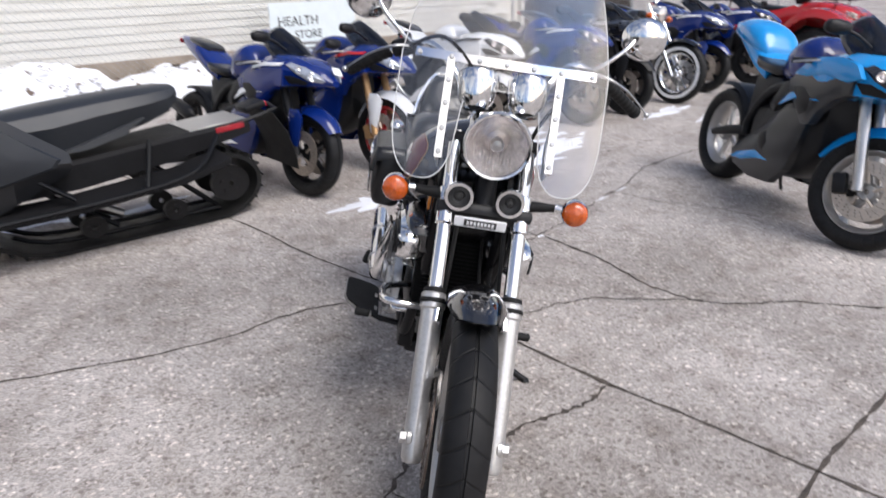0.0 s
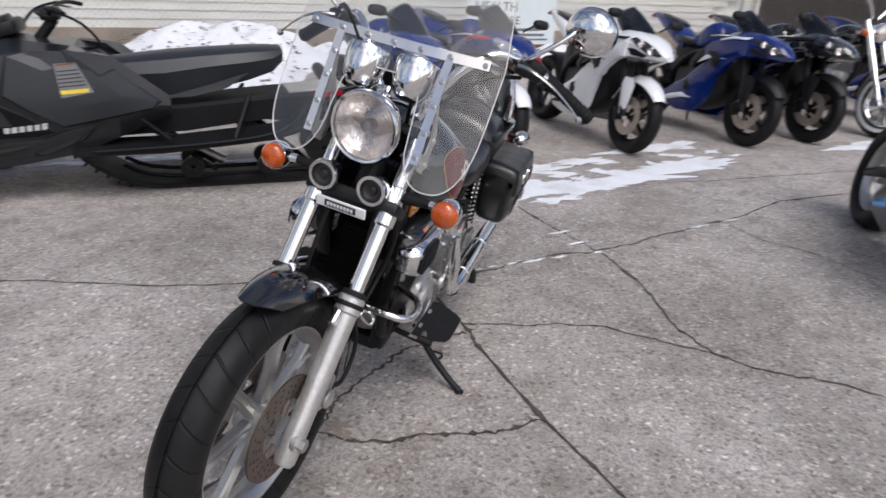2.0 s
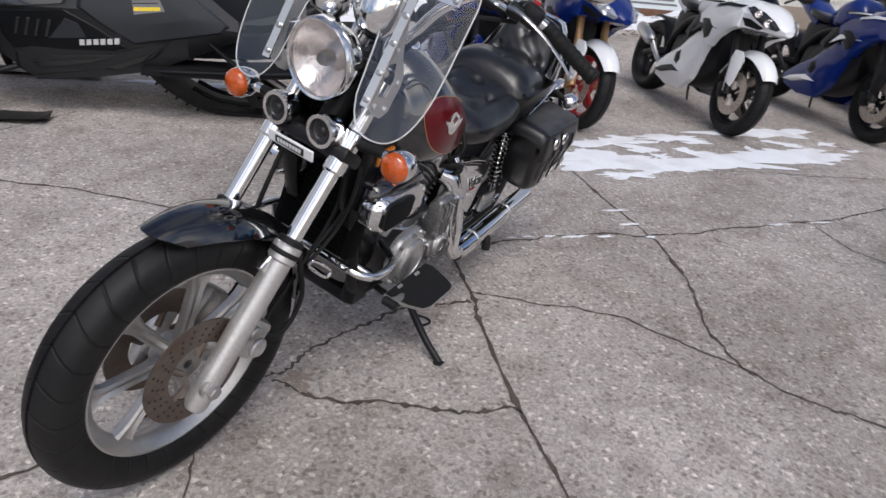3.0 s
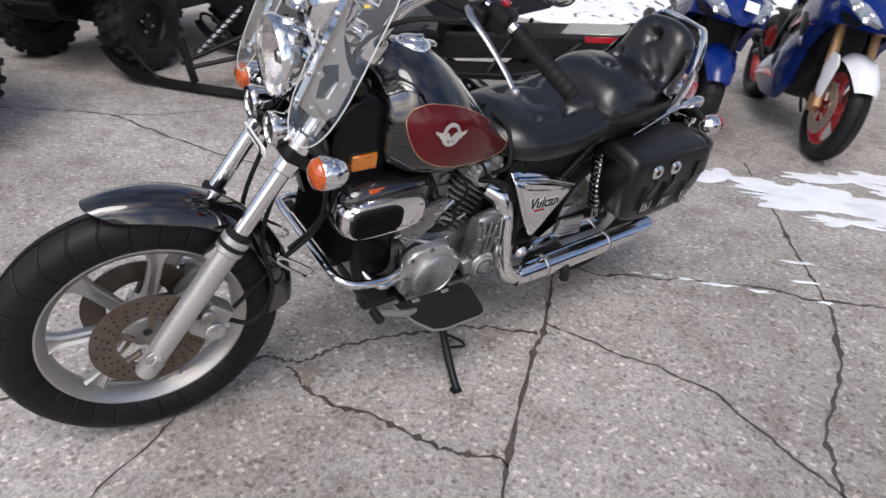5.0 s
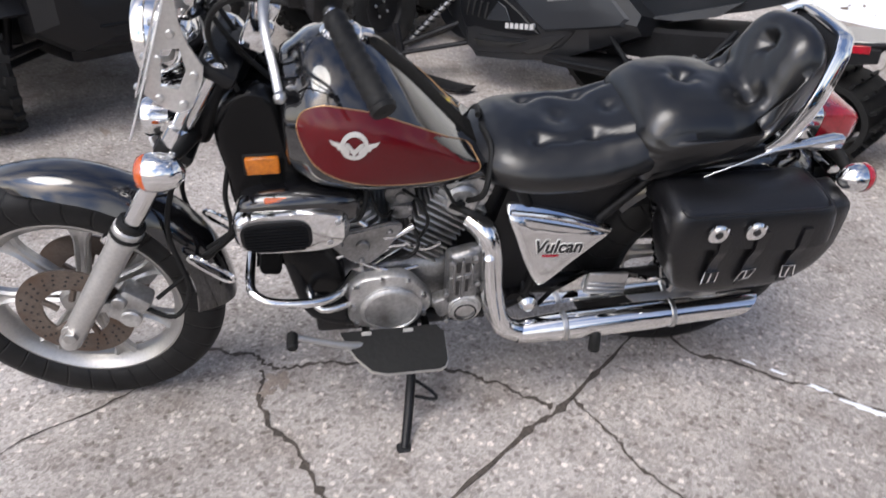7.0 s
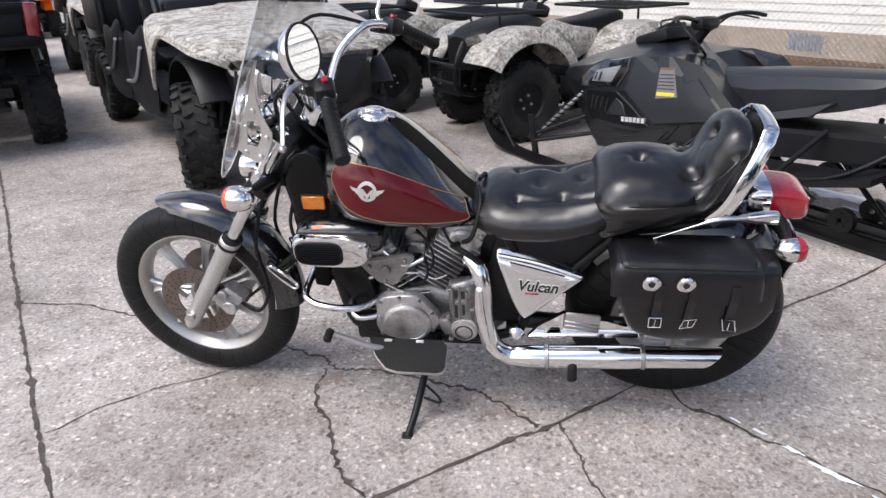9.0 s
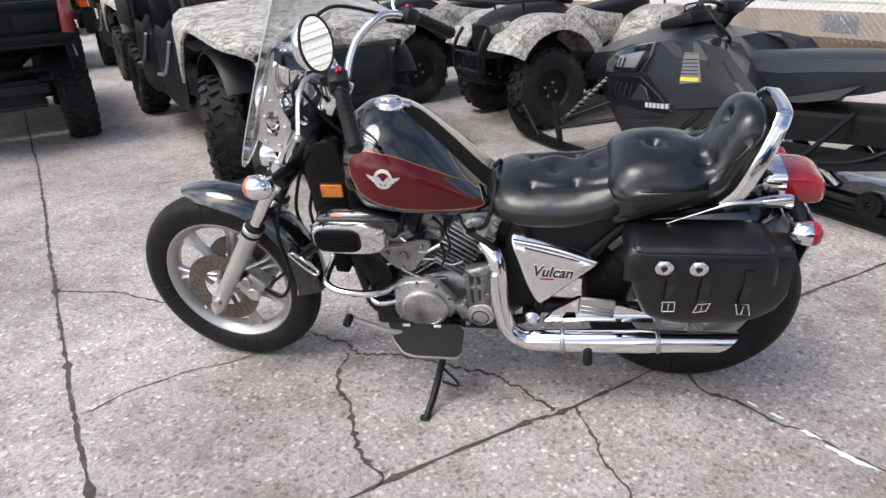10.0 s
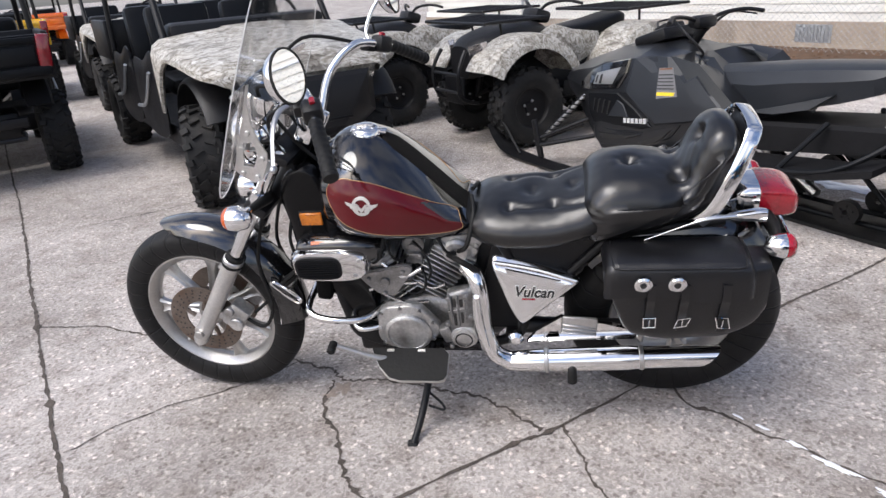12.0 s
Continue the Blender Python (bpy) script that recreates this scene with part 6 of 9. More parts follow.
    # chrome side covers, swing-arm castings
    for sx in (-1, 1):
        bm = bmesh.new()
        o = [(1.035, 0.610), (1.10, 0.602), (1.20, 0.575), (1.285, 0.545), (1.278, 0.530), (1.20, 0.470), (1.135, 0.418), (1.112, 0.415), (1.085, 0.46), (1.058, 0.53)]
        rows = []
        for g, x in ((0.97, 0.104), (1.0, 0.112), (1.0, 0.118), (0.985, 0.1225), (0.95, 0.1245), (0.86, 0.1260), (0.72, 0.1258), (0.5, 0.1252), (0.25, 0.1250), (0.02, 0.1250)):
            row = []
            for y, z in smooth_outline(o, 5):
                y, z = 1.135 + (y - 1.135) * g, 0.525 + (z - 0.525) * g
                row.append((sx * (x - 0.020 * min(1.0, max(0.0, (z - 0.588 + 0.22 * (y - 1.035)) / 0.022))), y, z))
            rows.append(row)
        rings(bm, rows)
        cv = part("side_cover", bm, CHROME, bike, "chromed triangular side cover", 50)
        for nm, mat_, x, bold in (("script", BLACKINK, 0.1272, 0.0010), ("script_edge", SILVER, 0.1262, 0.0026)):
            script = sign_text("Vulcan", Matrix.Identity(4), 0.044, mat_, cv, 0.001, bold)
            script.name = nm
            script.data.transform(Matrix.Translation((x * sx, 1.155, 0.499)) @ Matrix.Rotation(radians(-3), 4, "X") @ Matrix(((0, 0, sx, 0), (sx, 0, 0, 0), (0, 1, 0, 0), (0, 0, 0, 1))) @ Matrix(((1, 0.25, 0, 0), (0, 1, 0, 0), (0, 0, 1, 0), (0, 0, 0, 1))))
        bm = bmesh.new()
        box(bm, (0.1275 * sx, 1.140, 0.491), (0.003, 0.040, 0.004), (-2, 0, 0), 0.001, 1)
        part("script_underline", bm, REDLENS, cv)
        bm = bmesh.new()
        plate(bm, [(1.075, 0.585), (1.215, 0.552), (1.235, 0.547), (1.20, 0.545), (1.08, 0.570)], 0.008, at_x(0.1255 * sx))
        part("cover_ridge", bm, CHROME, cv)
        bm = bmesh.new()
        tube(bm, [(0.128 * sx, 1.04, 0.608), (0.129 * sx, 1.16, 0.586), (0.128 * sx, 1.28, 0.548)], 0.005, 8, 4)
        part("cover_bead", bm, CHROME, cv)
        for o_ in (cv, *cv.children):
            o_.data.transform(Matrix(((1, 0, -0.27 * sx, 0.166 * sx), (0, 1, 0, 0), (0, 0, 1, 0), (0, 0, 0, 1))))
        bm = bmesh.new()
        plate(bm, [(1.035, 0.645), (1.34, 0.665), (1.30, 0.55), (1.15, 0.40), (1.10, 0.33), (1.02, 0.33), (1.0, 0.5)], 0.03, at_x(0.085 * sx))
        part("inner_panel", bm, PLASTIC, bike)
        bm = bmesh.new()
        disc_solid(bm, (0.172 * sx, 1.097, 0.350), (1, 0, 0), 0.024, 0.035, 24, 0.010)
        part("pivot_cap", bm, CHROME, bike)
        bm = bmesh.new()
        plate(bm, [(1.13, 0.315), (1.16, 0.36), (1.235, 0.415), (1.27, 0.40), (1.36, 0.39), (1.44, 0.365), (1.47, 0.345), (1.45, 0.33), (1.28, 0.325)], 0.016, at_x(0.160 * sx) @ Matrix.Translation((0, 0.012, 0)), ([(1.185, 0.335), (1.20, 0.36), (1.225, 0.36), (1.23, 0.338)],))
        part("footrest_bracket", bm, CHROME, bike, "polished footrest bracket")
        bm = bmesh.new()
        box(bm, (0.176 * sx, 1.288, 0.402), (0.014, 0.105, 0.068), (-4, 0, 0), 0.008)
        for k in range(3):
            box(bm, (0.184 * sx, 1.288, 0.376 + k * 0.014), (0.006, 0.100, 0.005), (-4 - 3 * k, 0, 0), 0.001, 1)
        part("heel_guard", bm, STEEL, bike)
        bm = bmesh.new()
        tube(bm, [(0.085 * sx, 1.10, 0.33), (0.095 * sx, 1.35, 0.328), (0.09 * sx, 1.56, 0.325)], [0.028, 0.026, 0.03], 14, 4)
        part("swingarm", bm, PLASTIC, bike)
        bm = bmesh.new()
        tube(bm, [(0.125 * sx, 1.47, 0.36), (0.12 * sx, 1.39, 0.66)], 0.014, 12, 1)
        sh = part("shock_absorber", bm, CHROME, bike)
        bm = bmesh.new()
        pts = []
        for k in range(90):
            f = k / 89
            q = Vector((0.125 * sx, 1.465, 0.39)).lerp(Vector((0.121 * sx, 1.395, 0.62)), f)
            a = f * 2 * math.pi * 11
            pts.append((q.x + 0.026 * math.cos(a), q.y + 0.026 * math.sin(a), q.z))
        tube(bm, pts, 0.004, 6, 1)
        part("shock_spring", bm, BLACK_PAINT, sh)

    # seat: tufted cushions
    def tufts(bm, buttons, depth, spread):
        for v in bm.verts:
            for bx, by, nz in buttons:
                for sx in ((-1, 1) if bx else (1,)):
                    d2 = (v.co.x - bx * sx) ** 2 + (v.co.y - by) ** 2
                    if v.co.z > nz:
                        v.co.z -= depth * math.exp(-d2 / (2 * spread ** 2)) + 0.35 * depth * math.exp(-d2 / (2 * (spread * 2.4) ** 2))

    def ball(bm, p, r):
        lathe(bm, p, (0, 0, 1), [(r, -r * 0.3), (r * 0.8, r * 0.15), (r * 0.4, r * 0.4), (0.0005, r * 0.5)], 12)

    bm = bmesh.new()
    loft(bm, [(0.955, 0, 0.716, 0.07, 0.025, 0.04, 2.3), (0.985, 0, 0.712, 0.125, 0.045, 0.05, 2.3), (1.03, 0, 0.708, 0.157, 0.066, 0.056, 2.3), (1.10, 0, 0.705, 0.172, 0.072, 0.060, 2.3), (1.19, 0, 0.705, 0.175, 0.074, 0.058, 2.3), (1.26, 0, 0.712, 0.171, 0.079, 0.048, 2.3), (1.33, 0, 0.730, 0.158, 0.080, 0.045, 2.3), (1.375, 0, 0.740, 0.13, 0.06, 0.03, 2.3)], 120, 14)
    tufts(bm, ((0.085, 1.093, 0.70), (0.080, 1.219, 0.70), (0.0, 1.155, 0.74), (0.0, 1.275, 0.74)), 0.011, 0.014)
    seam = [(0.085, 1.00), (0.085, 1.093), (0.096, 1.156), (0.080, 1.219), (0.098, 1.265), (0.105, 1.315)]
    for v in bm.verts:
        if v.co.z > 0.70:
            d = 1.0
            for (x0, y0), (x1, y1) in zip(seam[1:], seam[2:]):
                q, e = Vector((abs(v.co.x) - x0, v.co.y - y0)), Vector((x1 - x0, y1 - y0))
                d = min(d, (q - e * min(1, max(0, q.dot(e) / e.length_squared))).length)
            v.co.z -= 0.0045 * math.exp(-(d / 0.009) ** 2) - 0.0025 * math.exp(-((d - 0.022) / 0.016) ** 2)
            v.co.z += 0.003 * noise.noise(v.co * 9) + 0.0008 * noise.noise(v.co * 38)
        v.co.x += math.copysign(0.003, v.co.x) * noise.noise(v.co * 8)
    seat = part("rider_seat", bm, LEATHER, bike, "black tufted leather rider seat", 80)
    side = [tuple(p) for p in catmull([(1.335, 0.668), (1.306, 0.698), (1.298, 0.755), (1.306, 0.806), (1.330, 0.842), (1.375, 0.864), (1.44, 0.868), (1.51, 0.861), (1.552, 0.863), (1.578, 0.895), (1.598, 0.935), (1.618, 0.968), (1.650, 0.986), (1.686, 0.977), (1.702, 0.935), (1.688, 0.865), (1.660, 0.80), (1.61, 0.750), (1.54, 0.722), (1.45, 0.690)], 9, True)]
    cush = bmesh.new()
    N = len(side)
    loops = []
    for q in [i / 54 for i in range(55)]:
        u = -1 + 2 * q
        e = max(0.0, (abs(u) - 0.62) / 0.38)
        inset = 0.040 * (1 - math.sqrt(max(0.0, 1 - e * e)))
        ring = []
        for i in range(N):
            a_, b_ = side[i - 1], side[(i + 1) % N]
            t = Vector((b_[0] - a_[0], b_[1] - a_[1])).normalized()
            nrm = Vector((t.y, -t.x))
            y, z = side[i][0] + nrm.x * inset, side[i][1] + nrm.y * inset
            hw = 0.158 - 0.046 * min(1.0, max(0.0, (z - 0.86) / 0.09)) - 0.040 * min(1.0, max(0.0, (y - 1.50) / 0.14)) * min(1.0, max(0.0, (0.95 - z) / 0.09))
            ring.append((hw * u, y, z - 0.034 * abs(u) ** 2.2 * min(1.0, max(0.0, (z - 0.72) / 0.12))))
        loops.append(ring)
    heart = Vector((1.555, 0.815))
    ends = []
    for f, o in ((0.93, 0.006), (0.8, 0.012), (0.6, 0.017), (0.35, 0.020), (0.1, 0.021), (0.01, 0.021)):
        ends.append([(x + o, heart.x + (y - heart.x) * f, heart.y + (z - heart.y) * f) for x, y, z in loops[-1]])
    loops = [[(-x, y, z) for x, y, z in r] for r in ends[::-1]] + loops + ends
    rings(cush, loops)

    def pull(bm, buttons, depth, spread, creases=7):
        """Draw the hide in at buttons, with puckers running out from each."""
        bm.normal_update()
        shift = {}
        for v in bm.verts:
            d = 0.0
            for b_ in buttons:
                r = v.co - Vector(b_)
                d2 = r.length_squared
                if d2 < 0.02:
                    a_ = math.atan2(r.y + r.z, r.x) * creases
                    d += depth * math.exp(-d2 / (2 * spread ** 2)) + depth * (0.30 + 0.04 * math.cos(a_)) * math.exp(-d2 / (2 * (spread * 2.6) ** 2))
            shift[v] = v.normal * -d
        for v, q in shift.items():
            v.co += q

    bmesh.ops.recalc_face_normals(cush, faces=cush.faces)
    pull(cush, [(0.0, 1.427, 0.868), (0.082, 1.558, 0.850), (-0.082, 1.558, 0.850), (0.0, 1.600, 0.938)], 0.022, 0.015)
    for v in cush.verts:
        w = math.exp(-((v.co.y - 1.568) ** 2 + (v.co.z - 0.875) ** 2) / 0.0022)
        v.co.y += 0.0008 * w * math.sin(v.co.x * 150 + v.co.z * 170)
        w = math.exp(-((v.co.y - 1.31) ** 2 + (v.co.z - 0.75) ** 2) / 0.0016)
        v.co.x += math.copysign(0.003, v.co.x) * w * math.sin(v.co.z * 260 + v.co.y * 90)
        v.co += Vector((0, 0.002, 0.004)) * noise.noise(v.co * 9) + Vector((0, 0, 0.0007)) * noise.noise(v.co * 34)
    part("pillion_seat", cush, LEATHER, bike, "black tufted leather pillion pad rising into a backrest", 80)
    loop = [(0.150, 1.600, 0.745), (0.148, 1.637, 0.785), (0.136, 1.676, 0.868), (0.106, 1.710, 0.940), (0.090, 1.720, 0.962), (0.074, 1.727, 0.976), (0.045, 1.730, 0.979), (0, 1.731, 0.980)]
    loop = loop + [(-x, y, z) for x, y, z in loop[-2::-1]]
    rows = []
    P = [Vector(p) for p in catmull(loop, 5)]
    for i, p in enumerate(P):
        t = (P[min(i + 1, len(P) - 1)] - P[max(i - 1, 0)]).normalized()
        dpt = Vector((0, 1, -0.15))
        dpt = (dpt - t * dpt.dot(t)).normalized()
        wid_ = t.cross(dpt)
        rows.append([p + dpt * c * 0.019 + wid_ * w * 0.0055 for c, w in ((-1, -0.6), (-0.8, -1), (0.8, -1), (1, -0.6), (1, 0.6), (0.8, 1), (-0.8, 1), (-1, 0.6))])
    bm = bmesh.new()
    rings(bm, rows)
    part("sissy_bar", bm, CHROME, bike, "chromed backrest loop")
    bm = bmesh.new()
    box(bm, (0, 1.694, 0.89), (0.17, 0.014, 0.17), (-20, 0, 0), 0.006)
    part("backrest_board", bm, PLASTIC, bike)
    for sx in (-1, 1):
        bm = bmesh.new()
        tube(bm, [(0.158 * sx, 1.455, 0.708), (0.162 * sx, 1.53, 0.744), (0.158 * sx, 1.61, 0.772), (0.152 * sx, 1.68, 0.778), (0.146 * sx, 1.75, 0.780)], [0.002, 0.003, 0.005, 0.007, 0.007], 10, 5)
        loft(bm, [(1.675, 0.146 * sx, 0.778, 0.006, 0.003, 0.008, 3), (1.70, 0.146 * sx, 0.778, 0.012, 0.008, 0.014, 4), (1.75, 0.146 * sx, 0.780, 0.014, 0.016, 0.018, 4), (1.77, 0.146 * sx, 0.780, 0.013, 0.015, 0.020, 4)], 16, 3)
        part("grab_rail", bm, CHROME, bike)

    # rear fender, lamps
    bm = bmesh.new()
    loops = []
    for k in range(25):
        a = radians(-48 + 88 * k / 24)
        outer, inner = [], []
        for j in range(13):
            u = -1 + 2 * j / 12
            x = 0.095 * math.copysign(abs(u) ** 0.8, u)
            rr = 0.395 - 0.06 * abs(u) ** 2.6
            outer.append((x, RX.y + math.sin(a) * rr, RX.z + math.cos(a) * rr))
            inner.append((x * 0.95, RX.y + math.sin(a) * (rr - 0.004), RX.z + math.cos(a) * (rr - 0.004)))
        loops.append(outer + inner[::-1])
    rings(bm, loops)
    part("rear_fender", bm, BLACK_PAINT, bike, "gloss black rear fender")
    bm = bmesh.new()
    loft(bm, [(1.715, 0, 0.790, 0.060, 0.040, 0.035, 4), (1.73, 0, 0.790, 0.066, 0.046, 0.044, 4), (1.772, 0, 0.790, 0.070, 0.048, 0.048, 4)], 24, 3)
    tl = part("tail_lamp", bm, CHROME, bike)
    bm = bmesh.new()
    loft(bm, [(1.772, 0, 0.790, 0.072, 0.046, 0.046, 6), (1.83, 0, 0.788, 0.070, 0.043, 0.046, 6), (1.862, 0, 0.783, 0.066, 0.036, 0.042, 5), (1.876, 0, 0.778, 0.056, 0.026, 0.034, 4)], 24, 3)
    part("red_lens", bm, REDLENS, tl, "red plastic tail lens")
    bm = bmesh.new()
    box(bm, (0, 1.80, 0.70), (0.28, 0.03, 0.03), (0, 0, 0), 0.008)
    box(bm, (0, 1.86, 0.60), (0.19, 0.008, 0.12), (-12, 0, 0), 0.003, 1)
    part("plate_bracket", bm, CHROME, bike)
    for sx in (-1, 1):
        c = Vector((0.200 * sx, 1.812, 0.706))
        bm = bmesh.new()
        lathe(bm, c, (0, -1, 0), [(0.031, -0.006), (0.033, 0.0), (0.032, 0.018), (0.026, 0.036), (0.013, 0.048), (0.001, 0.052)], 26)
        ind = part("rear_indicator", bm, CHROME, bike)
        bm = bmesh.new()
        lathe(bm, c, (0, 1, 0), [(0.0335, 0.0), (0.034, 0.010), (0.029, 0.020), (0.017, 0.026), (0.001, 0.028)], 26)
        part("red_lens", bm, REDLENS, ind)
        bm = bmesh.new()
        tube(bm, [c + Vector((-0.03 * sx, -0.01, 0.0)), c + Vector((-0.08 * sx, -0.01, 0.01)), c + Vector((-0.13 * sx, -0.02, 0.015))], [0.011, 0.016, 0.018], 12, 4)
        part("stalk", bm, RUBBER, ind)

    # saddlebags
    for sx in (-1, 1):
        bm = bmesh.new()
        secs = [(1.372, sx * 0.205, 0.60, 0.050, 0.07, 0.03, 5), (1.384, sx * 0.208, 0.60, 0.058, 0.08, 0.075, 5), (1.415, sx * 0.210, 0.60, 0.066, 0.085, 0.150, 5), (1.47, sx * 0.212, 0.595, 0.068, 0.085, 0.168, 5), (1.58, sx * 0.212, 0.592, 0.069, 0.085, 0.168, 5), (1.68, sx * 0.210, 0.595, 0.067, 0.085, 0.162, 5), (1.745, sx * 0.206, 0.60, 0.062, 0.08, 0.130, 5), (1.774, sx * 0.200, 0.605, 0.060, 0.07, 0.085, 5)]
        loft(bm, secs, 36, 5)
        for v in bm.verts:
            v.co.x += sx * 0.006 * noise.noise(v.co * 9)
            v.co.z += 0.004 * noise.noise(v.co * 12)
        bag = part("saddlebag", bm, BAGLEATHER, bike, "black leather saddlebag with buckled straps", 60)
        bm = bmesh.new()
        rows = []
        for y in [1.348 + 0.384 * i / 40 for i in range(41)]:
            e = min(1.0, min(y - 1.348, 1.732 - y) / 0.042)
            k = 0.72 + 0.28 * math.sqrt(max(0.0, 1 - (1 - e) ** 2))
            lip = 0.596 + 0.010 * math.sin((y - 1.35) * 16)
            prof2 = [(0.126, 0.655), (0.128, 0.684), (0.148, 0.696), (0.21, 0.699), (0.258, 0.695), (0.276, 0.688), (0.284, 0.676), (0.292, 0.645), (0.297, lip), (0.291, lip - 0.001), (0.284, 0.655), (0.20, 0.678)]
            rows.append([(sx * (0.20 + (x - 0.20) * (0.55 + 0.45 * k)), y, lip + (z - lip) * k + 0.003 * noise.noise(Vector((x * 20, y * 14, z * 20)))) for x, z in prof2])
        rings(bm, rows)
        flap = part("bag_flap", bm, BAGLEATHER, bag, "folded leather flap", 55)
        bm = bmesh.new()
        tube(bm, [(sx * 0.150, 1.372, 0.694), (sx * 0.262, 1.372, 0.690), (sx * 0.279, 1.392, 0.687), (sx * 0.281, 1.46, 0.688), (sx * 0.281, 1.62, 0.688), (sx * 0.279, 1.688, 0.687), (sx * 0.262, 1.708, 0.690), (sx * 0.150, 1.708, 0.694)], 0.0032, 8, 5)
        part("piping", bm, BAGLEATHER, flap)
        for i, y in enumerate((1.470, 1.556, 1.660)):
            bm = bmesh.new()
            rows = []
            for x, z in ((0.294, 0.645), (0.299, 0.60), (0.296, 0.588), (0.288, 0.560), (0.2855, 0.52), (0.2835, 0.478)):
                rows.append([(sx * x, y - 0.011, z), (sx * x, y + 0.011, z), (sx * (x + 0.004), y + 0.011, z), (sx * (x + 0.004), y - 0.011, z)])
            rings(bm, rows)
            stp = part("bag_strap", bm, BAGLEATHER, bag)
            bm = bmesh.new()
            tl_ = (0.0, -0.005, 0.004)[i]
            tube(bm, [(sx * 0.292, y - 0.015 + tl_, 0.497), (sx * 0.292, y + 0.017 + tl_, 0.499 - tl_), (sx * 0.293, y + 0.016 - tl_, 0.532), (sx * 0.293, y - 0.016 - tl_, 0.531 + tl_)], 0.0028, 8, 1, closed=True)
            tube(bm, [(sx * 0.2935, y, 0.500), (sx * 0.2935, y + 0.001, 0.526)], 0.002, 6, 1)
            part("buckle", bm, CHROME, stp)
            if i < 2:
                bm = bmesh.new()
                lathe(bm, (sx * 0.298, y - 0.022, 0.648), (sx, 0, 0), [(0.024, -0.004), (0.0235, 0.001), (0.018, 0.005), (0.010, 0.004), (0.007, 0.002)], 26)
                cn = part("concho", bm, CHROME, bag, "round silver concho")
                bm = bmesh.new()
                disc_solid(bm, (sx * 0.301, y - 0.022, 0.648), (1, 0, 0), 0.0075, 0.004, 10)
                part("concho_lace", bm, BLACKINK, cn)

    # floorboards, levers, guards, stand
    for sx in (-1, 1):
        bm = bmesh.new()
        o = [(0.655, 0.0), (0.890, 0.0), (0.908, 0.02), (0.908, 0.095), (0.900, 0.112), (0.885, 0.118), (0.760, 0.118), (0.725, 0.108), (0.690, 0.070), (0.668, 0.03)]
        mt = Matrix.Translation((0.184 * sx if sx > 0 else -0.195, -0.020, 0.309 if sx > 0 else 0.300)) @ Matrix.Rotation(radians(15 if sx > 0 else 12), 4, "Y") @ Matrix(((0, sx, 0, 0), (1, 0, 0, 0), (0, 0, 1, 0), (0, 0, 0, 1)))
        plate(bm, o, 0.010, mt)
        fb = part("floorboard", bm, ALLOY, bike, "flat floorboard with a black rubber tread")
        bm = bmesh.new()
        cx, cy = 0.79, 0.052
        plate(bm, [(cx + (u - cx) * 0.985, cy + (v - cy) * 0.965) for u, v in o], 0.008, mt @ Matrix.Translation((0, 0, 0.006)))
        part("rubber_tread", bm, RUBBER, fb)
        for u in (0.72, 0.82):
            bm = bmesh.new()
            box(bm, mt @ Vector((u, 0.012, 0.012)), (0.010, 0.024, 0.004), (0, 15 if sx > 0 else 12, 0), 0.001, 1)
            part("tread_clip", bm, ALLOY, fb)
        for y in (0.70, 0.85):
            bm = bmesh.new()
            tube(bm, [(0.09 * sx, y, 0.270), (0.22 * sx, y, 0.262 if sx > 0 else 0.285)], 0.010, 10, 1)
            part("board_bracket", bm, PLASTIC, bike)
        bm = bmesh.new()
        tube(bm, [(0.200 * sx, 0.74, 0.285), (0.225 * sx, 0.66, 0.310), (0.235 * sx, 0.535, 0.372)], [0.012, 0.010, 0.008], 10, 4)
        lv = part("foot_lever", bm, ALLOY, bike)
        bm = bmesh.new()
        disc_solid(bm, (0.252 * sx, 0.532, 0.377), (1, 0, 0), 0.013, 0.045, 14, 0.004)
        part("lever_rubber", bm, RUBBER, lv)
    half = [(0.06, 0.447, 0.468), (0.150, 0.449, 0.466), (0.184, 0.462, 0.462), (0.201, 0.500, 0.452), (0.200, 0.575, 0.442), (0.176, 0.635, 0.434), (0.125, 0.668, 0.430), (0.105, 0.68, 0.430)]
    bm = bmesh.new()
    tube(bm, [(-x, y, z) for x, y, z in reversed(half)] + half, 0.0115, 12, 6)
    gd = part("engine_guard", bm, CHROME, bike, "chromed engine guard bar")
    for sx in (-1, 1):
        bm = bmesh.new()
        tube(bm, [(0.105 * sx, 0.57, 0.395), (0.16 * sx, 0.60, 0.375), (0.14 * sx, 0.68, 0.372)], 0.010, 10, 5)
        part("guard_stay", bm, CHROME, gd)
    bm = bmesh.new()
    tube(bm, [(0.125, 0.82, 0.285), (0.20, 0.81, 0.20), (0.30, 0.790, 0.125), (0.378, 0.772, 0.088)], [0.013, 0.012, 0.012, 0.011], 10, 4)
    box(bm, (0.388, 0.770, 0.085), (0.05, 0.035, 0.012), (0, 11, 0), 0.004, 1)
    tube(bm, [(0.23, 0.805, 0.17), (0.262, 0.855, 0.145), (0.275, 0.86, 0.132), (0.262, 0.81, 0.137)], 0.0045, 8, 4)
    part("side_stand", bm, PLASTIC, bike, "black steel side stand")
    bm = bmesh.new()
    box(bm, (0, 0.82, 0.24), (0.20, 0.42, 0.05), bev=0.02)
    box(bm, (0.10, 0.62, 0.30), (0.05, 0.08, 0.10), bev=0.012)
    box(bm, (-0.10, 0.62, 0.30), (0.05, 0.08, 0.10), bev=0.012)
    part("sump", bm, PLASTIC, eng)
    bm = bmesh.new()
